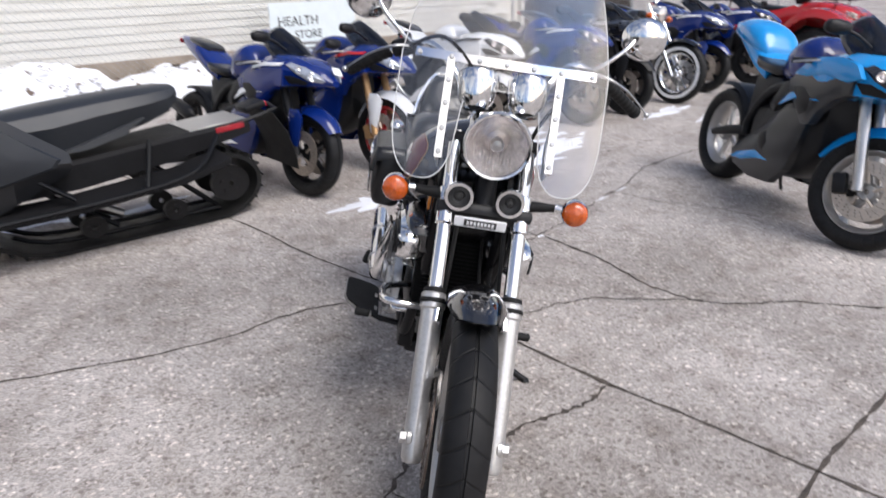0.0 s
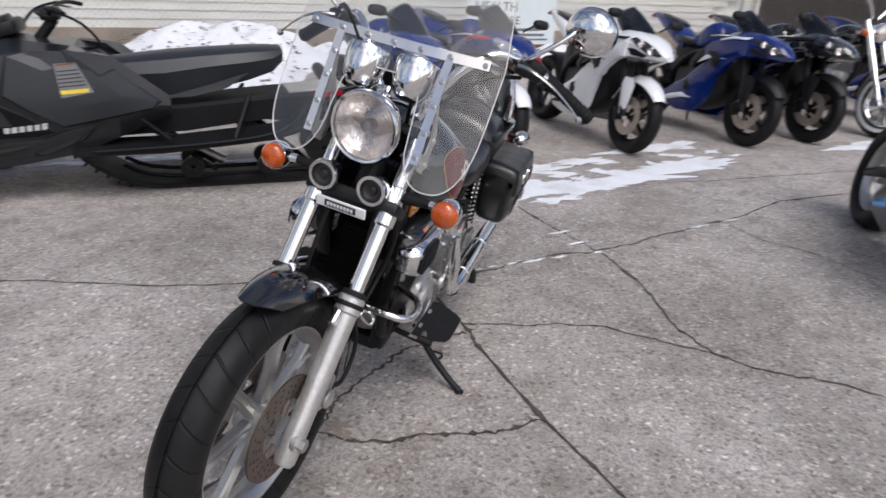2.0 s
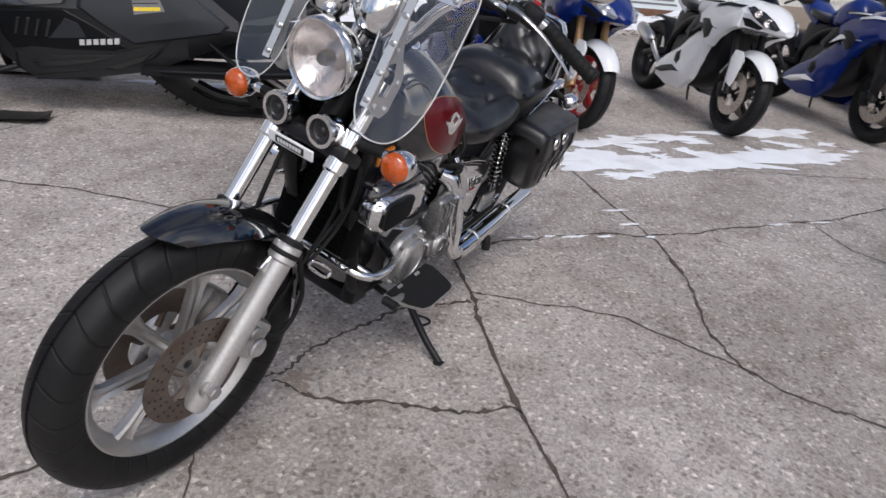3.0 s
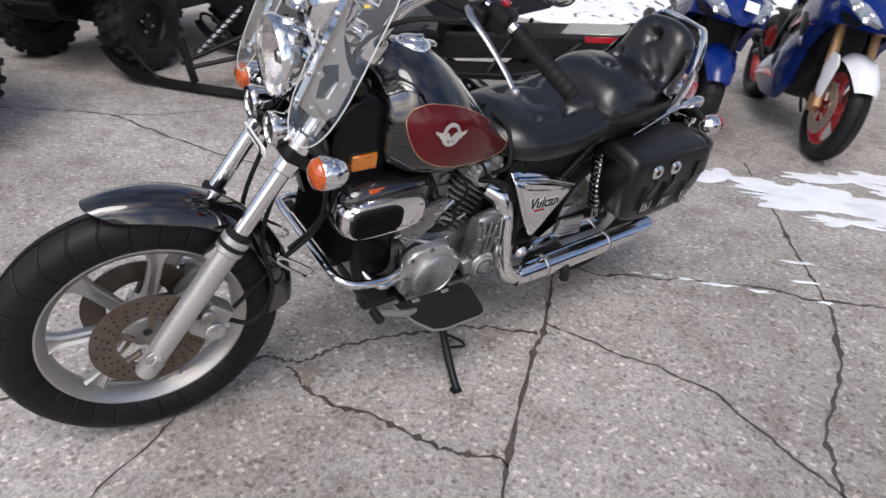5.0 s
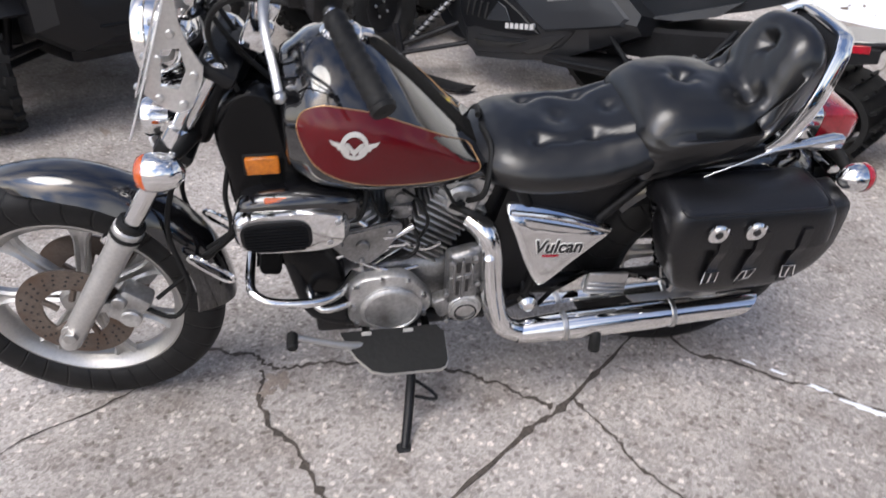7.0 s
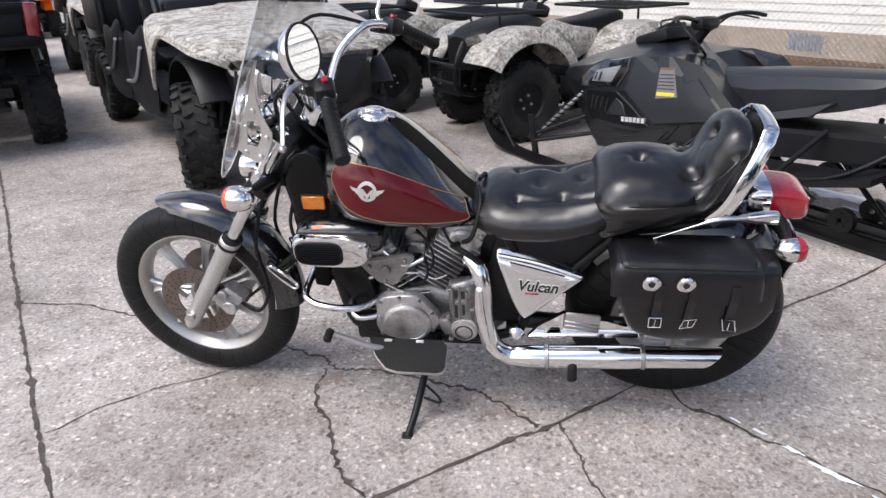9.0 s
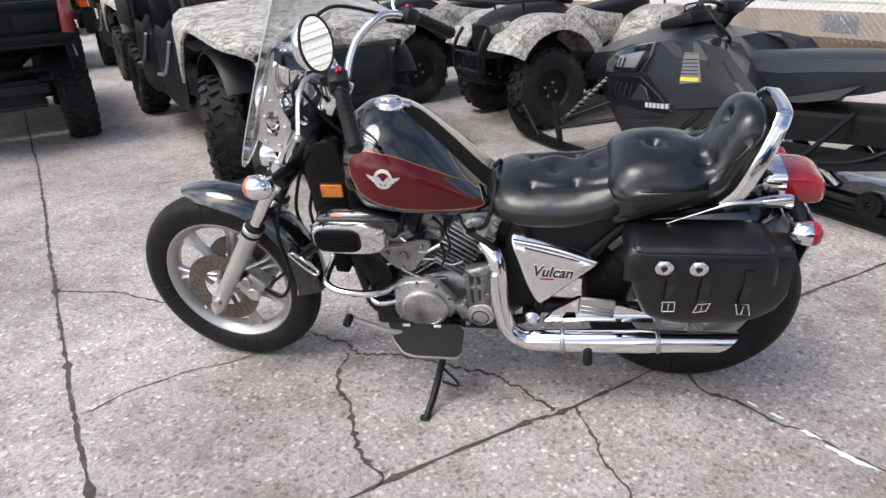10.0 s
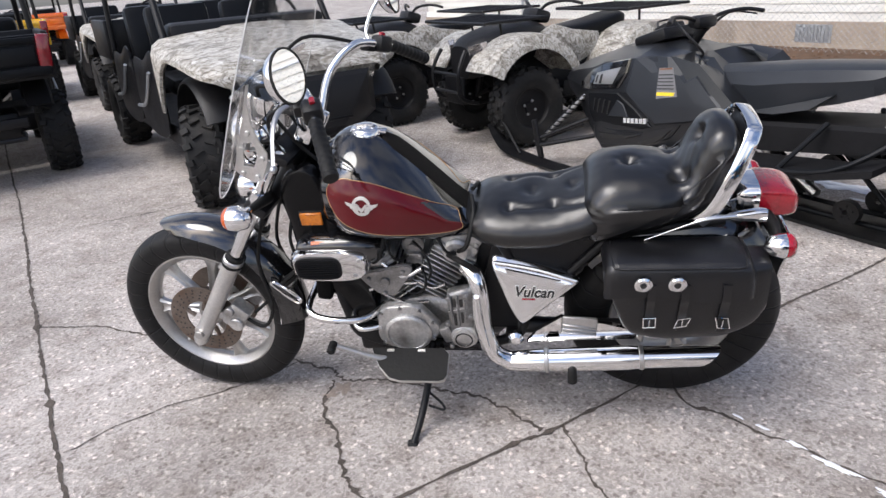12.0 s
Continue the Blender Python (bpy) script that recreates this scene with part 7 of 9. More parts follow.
    box(bm, (0, 1.02, 0.50), (0.14, 0.18, 0.28), bev=0.02)
    box(bm, (0, 0.72, 0.70), (0.13, 0.22, 0.12), bev=0.02)
    box(bm, (0, 1.28, 0.60), (0.15, 0.32, 0.12), bev=0.02)
    part("battery_box", bm, PLASTIC, bike)
    # the front end is turned a little to the right; the rear furniture sits low on its rails
    turn = Matrix.Translation((0.012, 0.08, 0.29)) @ Matrix.Rotation(radians(-6), 4, fd) @ Matrix.Translation((0, -0.08, -0.29))
    steered = ("front_wheel", "fork_slider", "fork_tube", "triple_clamp", "brake_caliper", "brake_hose", "front_fender", "headlamp", "horn", "name_plate", "indicator", "windshield", "gauge", "handlebar", "grip", "switch_pod", "lever", "mirror")
    for ob in bike.children:
        if ob.name.split(".")[0] in steered:
            ob.matrix_basis = turn @ ob.matrix_basis
    settle = {"grab_rail": -0.016, "tail_lamp": -0.042, "plate_bracket": -0.02, "rear_indicator": -0.006}
    for ob in bike.children:
        ob.location.z += settle.get(ob.name.split(".")[0], 0.0)
    return bike


MIRRORGLASS = bpy.data.materials.new("silvered_glass")
MIRRORGLASS.use_nodes = True
MIRRORGLASS.node_tree.nodes["Principled BSDF"].inputs["Metallic"].default_value = 1.0
MIRRORGLASS.node_tree.nodes["Principled BSDF"].inputs["Roughness"].default_value = 0.015
MIRRORGLASS.node_tree.nodes["Principled BSDF"].inputs["Base Color"].default_value = (0.88, 0.89, 0.89, 1)
cruiser()


# ---- the other machines on the lot ----
def heading_pose(x, y, hx, hy, lean=0.0, size=1.0):
    """Ground pose of a machine whose own -y axis points along the heading."""
    return pose(x, y, 0, 0, 0, math.degrees(math.atan2(hx, -hy))) @ pose(0, 0, 0, 0, lean, 0) @ Matrix.Diagonal((size, size, size, 1))


def shell(bm, outline, x, bulge, thick=0.012, n=7):
    """A panel with that side outline of (y, z), bowed outwards at x, with a rolled edge."""
    pts = np.array(outline)
    cen = pts.mean(axis=0)
    sx = math.copysign(1, x)
    rows_o = [[(sx * (abs(x) + bulge * (1 - f ** 2)), *(cen + (p - cen) * f)) for p in pts] for f in [1 - j / n for j in range(n)]]
    edge = [(sx * (abs(x) - thick), *(cen + (p - cen) * 0.995)) for p in pts]
    rings(bm, [edge] + rows_o, cap=False)
    last = [bm.verts.new((sx * (abs(x) + bulge), *cen))]
    bm.verts.ensure_lookup_table()
    ring = bm.verts[-1 - len(pts):-1]
    for i in range(len(pts)):
        bm.faces.new((ring[i], ring[(i + 1) % len(pts)], last[0]))
    return bm


def sport_bike(m, label, body, lower, tail, tank_mat, fender_mat, rim, accent, group="sport bikes", seat_mat=None, fork_mat=None, screen=None, rim_disc=None, plate_mat=None, cheek=None, cowl=False, tag_on=False, steer=0):
    bike = thing("sport_motorcycle", m, label, "motorcycle", group)
    fork_mat = fork_mat or PLASTIC
    FA, RA = Vector((0, 0.0, 0.300)), Vector((0, 1.40, 0.312))
    road_wheel(bike, "front_wheel", FA, 0.300, 0.120, 0.218, rim, 5, 0.030, (-0.072, 0.072), 0.155, disc_mat=rim_disc or BRONZE)
    road_wheel(bike, "rear_wheel", RA, 0.312, 0.180, 0.218, rim, 5, 0.034, (0.085,), 0.110, disc_mat=rim_disc or BRONZE)
    for sx in (-1, 1):
        bm = bmesh.new()
        tube(bm, [(0.105 * sx, 0.02, 0.29), (0.105 * sx, 0.10, 0.52), (0.105 * sx, 0.28, 0.98)], [0.027, 0.029, 0.025], 14, 3)
        part("fork_leg", bm, fork_mat, bike)
        bm = bmesh.new()
        box(bm, (0.085 * sx, 0.12, 0.30), (0.05, 0.07, 0.11), (-20, 0, 0), 0.012)
        part("brake_caliper", bm, GOLD if fork_mat is GOLD else PLASTIC, bike)
        if not steer:
            bm = bmesh.new()
            shell(bm, [(-0.005, 0.40), (0.02, 0.315), (0.07, 0.30), (0.115, 0.48), (0.135, 0.60), (0.02, 0.60), (-0.03, 0.55)], 0.116 * sx, 0.026)
            part("fork_guard", bm, fender_mat, bike)
    bm = bmesh.new()
    loops = []
    for k in range(17):
        f = k / 16
        a = radians(-58 + 130 * f)
        hw = 0.050 + 0.045 * math.sin(math.pi * min(1, f * 1.3 + 0.08))
        outer, inner = [], []
        for j in range(9):
            u = -1 + j / 4
            rr = 0.335 - 0.06 * abs(u) ** 2.4 * (0.5 + 0.5 * math.sin(math.pi * f))
            outer.append((hw * u, FA.y + math.sin(a) * rr, FA.z + math.cos(a) * rr))
            inner.append((hw * u * 0.95, FA.y + math.sin(a) * (rr - 0.006), FA.z + math.cos(a) * (rr - 0.006)))
        loops.append(outer + inner[::-1])
    rings(bm, loops)
    part("front_fender", bm, fender_mat, bike)
    # nose: a creased wedge, its lamps let into the front
    secs = ((-0.235, ((0, 0.812), (0.020, 0.808), (0.036, 0.795), (0.022, 0.778), (0, 0.772))),
            (-0.15, ((0, 0.880), (0.060, 0.868), (0.105, 0.826), (0.080, 0.768), (0, 0.756))),
            (-0.03, ((0, 0.940), (0.100, 0.922), (0.178, 0.862), (0.150, 0.762), (0, 0.742))),
            (0.10, ((0, 0.968), (0.120, 0.950), (0.218, 0.888), (0.205, 0.752), (0, 0.730))),
            (0.24, ((0, 0.965), (0.135, 0.950), (0.236, 0.885), (0.232, 0.730), (0, 0.715))),
            (0.38, ((0, 0.930), (0.140, 0.920), (0.228, 0.862), (0.232, 0.715), (0, 0.705))),
            (0.48, ((0, 0.890), (0.130, 0.885), (0.205, 0.838), (0.212, 0.720), (0, 0.705))))
    ny = [q[0] for q in secs]

    def nose_x(y, z):
        prof = [(float(np.interp(y, ny, [q[1][k][0] for q in secs])), float(np.interp(y, ny, [q[1][k][1] for q in secs]))) for k in range(5)]
        return float(np.interp(z, [q[1] for q in prof[::-1]], [q[0] for q in prof[::-1]]))

    flat = [tuple(v for xz in q[1] for v in xz) for q in secs]
    loops = []
    for row in catmull([(q[0], *f) for q, f in zip(secs, flat)], 4):
        half = [(row[1 + 2 * k], row[2 + 2 * k]) for k in range(5)]
        half = [half[0], half[1], tuple((half[1][i] * 0.25 + half[2][i] * 0.75) for i in (0, 1)), tuple((half[2][i] * 0.8 + half[3][i] * 0.2) for i in (0, 1)), half[3], half[4]]
        loops.append([(x, row[0], z) for x, z in half] + [(-x, row[0], z) for x, z in half[-2:0:-1]])
    bm = bmesh.new()
    rings(bm, loops)
    nose = part("nose_fairing", bm, body, bike, "", 24)

    def on_nose(bm, pts, sx, rise, inset=0.94):
        """A raised patch that follows the nose."""
        P_ = np.array(pts)
        cen_ = P_.mean(axis=0)
        rings(bm, [[(sx * (nose_x(*q) + o), q[0] - o, q[1]) for q in [cen_ + (p - cen_) * f for p in P_]] for f, o in ((1.0, -0.02), (1.0, rise * 0.5), (inset, rise), (0.45, rise))])
        return bm

    for sx in (-1, 1):
        lamp = part("headlamp", on_nose(bmesh.new(), [(-0.205, 0.806), (-0.15, 0.846), (-0.06, 0.886), (0.05, 0.912), (0.062, 0.890), (-0.02, 0.838), (-0.10, 0.795), (-0.18, 0.788)], sx, 0.006), DARKGLASS if plate_mat is None else LAMPSHELL, nose)
        for y, z, r in ((-0.125, 0.822, 0.030), (-0.045, 0.862, 0.026)):
            c_ = Vector((sx * (nose_x(y, z) + 0.004), y - 0.006, z))
            bm = bmesh.new()
            lathe(bm, c_, (sx * 0.65, -1, 0.25), [(r, -0.004), (r, 0.003), (r * 0.86, 0.005), (r * 0.7, 0.001), (r * 0.3, -0.002), (r * 0.28, 0.004), (0.001, 0.006)], 18)
            part("lamp_bowl", bm, CHROME if plate_mat else REFLECTOR, lamp)
        part("intake", on_nose(bmesh.new(), [(-0.10, 0.786), (0.0, 0.822), (0.07, 0.818), (0.03, 0.768), (-0.07, 0.765)], sx, 0.004), PLASTIC, nose)
        part("nose_flash", on_nose(bmesh.new(), [(0.08, 0.905), (0.26, 0.902), (0.42, 0.862), (0.40, 0.842), (0.24, 0.872), (0.10, 0.880)], sx, 0.004), accent, nose)
        bm = bmesh.new()
        shell(bm, [(0.06, 0.855), (0.20, 0.892), (0.38, 0.868), (0.50, 0.825), (0.58, 0.765), (0.55, 0.70), (0.46, 0.63), (0.375, 0.555), (0.315, 0.565), (0.27, 0.64), (0.17, 0.715), (0.07, 0.75)], sx * 0.216, 0.022, 0.05)
        part("upper_panel", bm, cheek or body, bike, "", 24)
        bm = bmesh.new()
        shell(bm, [(0.30, 0.705), (0.40, 0.755), (0.50, 0.735), (0.46, 0.665), (0.39, 0.605), (0.34, 0.625)], sx * 0.233, 0.012, 0.03)
        part("side_gap", bm, PLASTIC, bike, "", 24)
        bm = bmesh.new()
        shell(bm, [(0.36, 0.575), (0.46, 0.645), (0.56, 0.635), (0.66, 0.55), (0.74, 0.47), (0.88, 0.39), (1.02, 0.275), (0.965, 0.20), (0.76, 0.162), (0.55, 0.178), (0.445, 0.28), (0.385, 0.43)], sx * 0.190, 0.026, 0.05)
        lp = part("lower_panel", bm, lower, bike, "", 24)
        bm = bmesh.new()
        shell(bm, [(0.62, 0.40), (0.67, 0.46), (0.73, 0.43), (0.72, 0.36), (0.65, 0.34)], sx * 0.212, 0.014)
        part("vent_panel", bm, PLASTIC, lp)
        bm = bmesh.new()
        shell(bm, [(0.47, 0.68), (0.56, 0.77), (0.66, 0.74), (0.74, 0.60), (0.68, 0.57), (0.58, 0.665)], sx * 0.196, 0.020)
        part("frame_gap", bm, PLASTIC, lp)
        bm = bmesh.new()
        shell(bm, [(0.26, 0.695), (0.40, 0.725), (0.52, 0.70), (0.60, 0.62), (0.50, 0.665), (0.38, 0.69)], sx * 0.232, 0.010)
        part("flash", bm, accent, lp)
        if cowl:
            bm = bmesh.new()
            shell(bm, [(0.0, 0.84), (0.06, 0.90), (0.18, 0.925), (0.34, 0.91), (0.46, 0.865), (0.53, 0.80), (0.42, 0.80), (0.26, 0.825), (0.10, 0.81)], sx * 0.230, 0.018, 0.03)
            part("cheek_panel", bm, body, lp, "", 40)
        bm = bmesh.new()
        shell(bm, [(0.58, 0.30), (0.70, 0.34), (0.90, 0.28), (0.98, 0.235), (0.86, 0.24), (0.70, 0.285)], sx * 0.210, 0.012)
        part("lower_flash", bm, accent, lp)
    bm = bmesh.new()
    rows = []
    for f in [i / 12 for i in range(13)]:
        y, z = 0.02 + 0.36 * f, 0.950 + 0.225 * f - 0.03 * f * f
        hw = 0.13 + 0.045 * math.sin(math.pi * f) - 0.03 * f
        row = []
        for u in [-1 + j / 7 for j in range(15)]:
            row.append((hw * u, y + 0.12 * u * u * (1 - 0.3 * f), z - 0.085 * u * u))
        rows.append(row)
    V = [[bm.verts.new(p) for p in r] for r in rows]
    for i in range(12):
        for j in range(14):
            bm.faces.new((V[i][j], V[i][j + 1], V[i + 1][j + 1], V[i + 1][j]))
    sc = part("windscreen", bm, screen or SMOKE, bike, "tinted bubble screen", 80)
    md = sc.modifiers.new("thickness", "SOLIDIFY")
    md.thickness = 0.004
    # engine bay behind the panels
    bm = bmesh.new()
    loft(bm, [(0.30, 0, 0.62, 0.12, 0.12, 0.20, 3.2), (0.40, 0, 0.56, 0.165, 0.20, 0.26, 3.4), (0.56, 0, 0.50, 0.17, 0.24, 0.28, 3.4), (0.74, 0, 0.46, 0.165, 0.22, 0.26, 3.4), (0.90, 0, 0.40, 0.14, 0.18, 0.2, 3.2), (1.0, 0, 0.33, 0.10, 0.10, 0.12, 3)], 32, 3)
    part("engine_bay", bm, PLASTIC, bike, "", 50)
    # tank, seat, tail
    bm = bmesh.new()
    loft(bm, [(0.46, 0, 0.84, 0.11, 0.05, 0.08, 2.6), (0.51, 0, 0.86, 0.150, 0.10, 0.11, 2.8), (0.60, 0, 0.86, 0.180, 0.155, 0.12, 2.8), (0.72, 0, 0.85, 0.172, 0.135, 0.12, 2.8), (0.82, 0, 0.83, 0.125, 0.075, 0.10, 2.6), (0.90, 0, 0.81, 0.09, 0.03, 0.06, 2.6)], 32, 4)
    part("fuel_tank", bm, tank_mat, bike, "", 60)
    bm = bmesh.new()
    loft(bm, [(0.84, 0, 0.80, 0.09, 0.02, 0.05, 3), (0.92, 0, 0.80, 0.14, 0.03, 0.05, 3), (1.06, 0, 0.82, 0.15, 0.035, 0.05, 3), (1.13, 0, 0.85, 0.12, 0.05, 0.05, 3), (1.15, 0, 0.86, 0.10, 0.05, 0.04, 3)], 24, 4)
    part("seat", bm, seat_mat or LEATHER, bike)
    bm = bmesh.new()
    loft(bm, [(0.98, 0, 0.76, 0.13, 0.05, 0.06, 3), (1.12, 0, 0.83, 0.140, 0.075, 0.08, 2.8), (1.28, 0, 0.90, 0.130, 0.085, 0.07, 2.6), (1.44, 0, 0.955, 0.095, 0.065, 0.06, 2.4), (1.62, 0, 1.01, 0.045, 0.03, 0.03, 2.4), (1.67, 0, 1.02, 0.015, 0.012, 0.012, 2.2)], 28, 4)
    tl = part("tail_fairing", bm, tail, bike, "", 50)
    bm = bmesh.new()
    loft(bm, [(1.18, 0, 0.945, 0.07, 0.015, 0.03, 3), (1.26, 0, 0.965, 0.10, 0.03, 0.03, 3), (1.42, 0, 1.0, 0.085, 0.03, 0.03, 3), (1.50, 0, 1.02, 0.05, 0.015, 0.02, 3)], 20, 4)
    if cowl:
        bm.clear()
        loft(bm, [(1.08, 0, 0.87, 0.10, 0.03, 0.05, 2.6), (1.16, 0, 0.92, 0.145, 0.09, 0.06, 2.5), (1.30, 0, 0.96, 0.150, 0.105, 0.07, 2.4), (1.44, 0, 0.985, 0.125, 0.085, 0.07, 2.3), (1.56, 0, 0.99, 0.08, 0.05, 0.05, 2.2), (1.62, 0, 0.99, 0.03, 0.02, 0.02, 2.2)], 28, 4)
    part("seat_cowl" if cowl else "pillion_pad", bm, tail if cowl else LEATHER, bike)
    bm = bmesh.new()
    box(bm, (0, 1.655, 1.0), (0.10, 0.02, 0.035), (25, 0, 0), 0.006)
    part("tail_lamp", bm, REDLENS, tl)
    # mechanicals
    bm = bmesh.new()
    box(bm, (0, 0.74, 0.42), (0.30, 0.44, 0.36), bev=0.05)
    box(bm, (0, 0.95, 0.62), (0.24, 0.30, 0.28), bev=0.04)
    part("engine", bm, PLASTIC, bike)
    bm = bmesh.new()
    for sx in (-1, 1):
        tube(bm, [(0.06 * sx, 0.30, 0.86), (0.16 * sx, 0.50, 0.76), (0.17 * sx, 0.78, 0.68), (0.13 * sx, 1.0, 0.50), (0.12 * sx, 1.02, 0.38)], 0.028, 10, 4)
    part("frame_beam", bm, MATTE, bike)
    for sx in (-1, 1):
        bm = bmesh.new()
        tube(bm, [(0.11 * sx, 1.00, 0.40), (0.13 * sx, 1.18, 0.37), (0.125 * sx, 1.40, 0.312)], [0.030, 0.032, 0.024], 10, 3)
        part("swingarm", bm, MATTE, bike)
        bm = bmesh.new()
        tube(bm, [(0.10 * sx, 0.34, 0.90), (0.22 * sx, 0.40, 0.885), (0.31 * sx, 0.47, 0.87)], 0.015, 10, 3)
        part("clip_on_bar", bm, PLASTIC, bike)
        bm = bmesh.new()
        tube(bm, [(0.20 * sx, 0.33, 0.895), (0.27 * sx, 0.36, 0.885), (0.33 * sx, 0.42, 0.865)], 0.006, 8, 3)
        part("lever", bm, STEEL, bike)
        bm = bmesh.new()
        tube(bm, [(0.13 * sx, 0.14, 0.985), (0.21 * sx, 0.15, 1.03), (0.265 * sx, 0.17, 1.05)], 0.009, 8, 3)
        loft(bm, [(0.14, 0.30 * sx, 1.055, 0.02, 0.012, 0.012, 2.4), (0.16, 0.31 * sx, 1.058, 0.065, 0.034, 0.034, 2.6), (0.19, 0.31 * sx, 1.058, 0.068, 0.036, 0.036, 2.6)], 20, 3)
        part("mirror", bm, PLASTIC, bike)
    if not cowl:
        bm = bmesh.new()
        tube(bm, [(-0.10, 0.95, 0.26), (-0.15, 1.10, 0.32), (-0.19, 1.25, 0.46)], 0.025, 12, 4)
        lathe(bm, (-0.195, 1.20, 0.43), (-0.02, 0.95, 0.28), [(0.03, 0), (0.050, 0.03), (0.054, 0.08), (0.050, 0.28), (0.042, 0.30), (0.035, 0.29)], 22)
        part("exhaust", bm, STEEL if body is WHITEPAINT else PLASTIC, bike)
    bm = bmesh.new()
    loops = []
    for k in range(9):
        a = radians(-55 + 70 * k / 8)
        loops.append([(x, RA.y + math.sin(a) * r, RA.z + math.cos(a) * r) for x, r in ((-0.10, 0.32), (-0.08, 0.345), (0.08, 0.345), (0.10, 0.32), (0.08, 0.335), (-0.08, 0.335))])
    rings(bm, loops)
    part("rear_hugger", bm, PLASTIC, bike)
    bm = bmesh.new()
    tube(bm, [(0.12, 0.92, 0.27), (0.19, 0.99, 0.12), (0.235, 1.02, 0.045)], 0.011, 8, 3)
    part("side_stand", bm, PLASTIC, bike)
    if rim is REDRIM:
        bm = bmesh.new()
        for sx in (-1, 1):
            lathe(bm, FA + Vector((sx * 0.0405, 0, 0)), (1, 0, 0), [(0.213, -0.001), (0.219, -0.001), (0.219, 0.001), (0.213, 0.001)], 48, closed=True)
        part("rim_stripe", bm, WHITE, bike)
    if tag_on:
        bm = bmesh.new()
        box(bm, (0.03, -0.205, 0.872), (0.075, 0.002, 0.062), (-40, 6, 0), 0.0005, 1)
        part("paper_tag", bm, WHITE, bike, "white paper tag hung on the nose")
    if steer:
        head = Vector((0, 0.35, 0.93)).normalized()
        turn = Matrix.Translation((0, 0.06, 0.29)) @ Matrix.Rotation(radians(steer), 4, head) @ Matrix.Translation((0, -0.06, -0.29))
        for ob in bike.children:
            if ob.name.split(".")[0] in ("front_wheel", "fork_leg", "brake_caliper", "front_fender"):
                ob.matrix_basis = turn @ ob.matrix_basis
    return bike


H = (0.65, -0.76)
sport_bike(heading_pose(-0.76, 3.19, 0.74, -0.67, 9, 0.95), "blue sport motorcycle with blue fork guards beside the snow bank", BLUE, BLUE, BLUE, BLUE, BLUE, PLASTIC, WHITEPAINT, plate_mat=1, tag_on=True)
sport_bike(heading_pose(-0.28, 3.76, 0.74, -0.67, 9, 0.95), "blue sport motorcycle with red wheels and a white fender", BLUE, BLUE, BLUE, BLUE, WHITEPAINT, REDRIM, REDPAINT, fork_mat=GOLD, plate_mat=1)
sport_bike(heading_pose(0.60, 4.55, *H, 9, 0.96), "white sport motorcycle with black wheels on wet snowy concrete", WHITEPAINT, WHITEPAINT, WHITEPAINT, WHITEPAINT, WHITEPAINT, PLASTIC, PLASTIC)
sport_bike(heading_pose(1.52, 5.33, *H, 9, 0.96), "dark blue sport motorcycle with white flashes and black wheels", BLUE, BLUE, BLUE, BLUE, PLASTIC, PLASTIC, WHITEPAINT)
sport_bike(heading_pose(2.07, 5.79, *H, 9, 0.96), "black sport motorcycle parked beside a blue one", BLACK_PAINT, BLACK_PAINT, BLACK_PAINT, BLACK_PAINT, PLASTIC, PLASTIC, PLASTIC)
sport_bike(heading_pose(3.35, 7.05, *H, 9, 0.96), "blue and silver sport motorcycle far along the row", BLUE, BLUE, BLUE, BLUE, BLUE, PLASTIC, WHITEPAINT, plate_mat=1)
sport_bike(heading_pose(4.15, 7.55, *H, 9, 0.96), "dark blue sport motorcycle at the end of the row", BLUE, BLACK_PAINT, BLUE, BLUE, PLASTIC, PLASTIC, WHITEPAINT)
sport_bike(heading_pose(2.23, 1.99, 0.085, -1.0, 9), "sky blue and charcoal sport motorcycle with bare alloy wheels", CYAN, CARBON, CYAN, BLUE, CYAN, ALLOY, CYAN, fork_mat=STEEL, cheek=CARBON, cowl=True, steer=31)


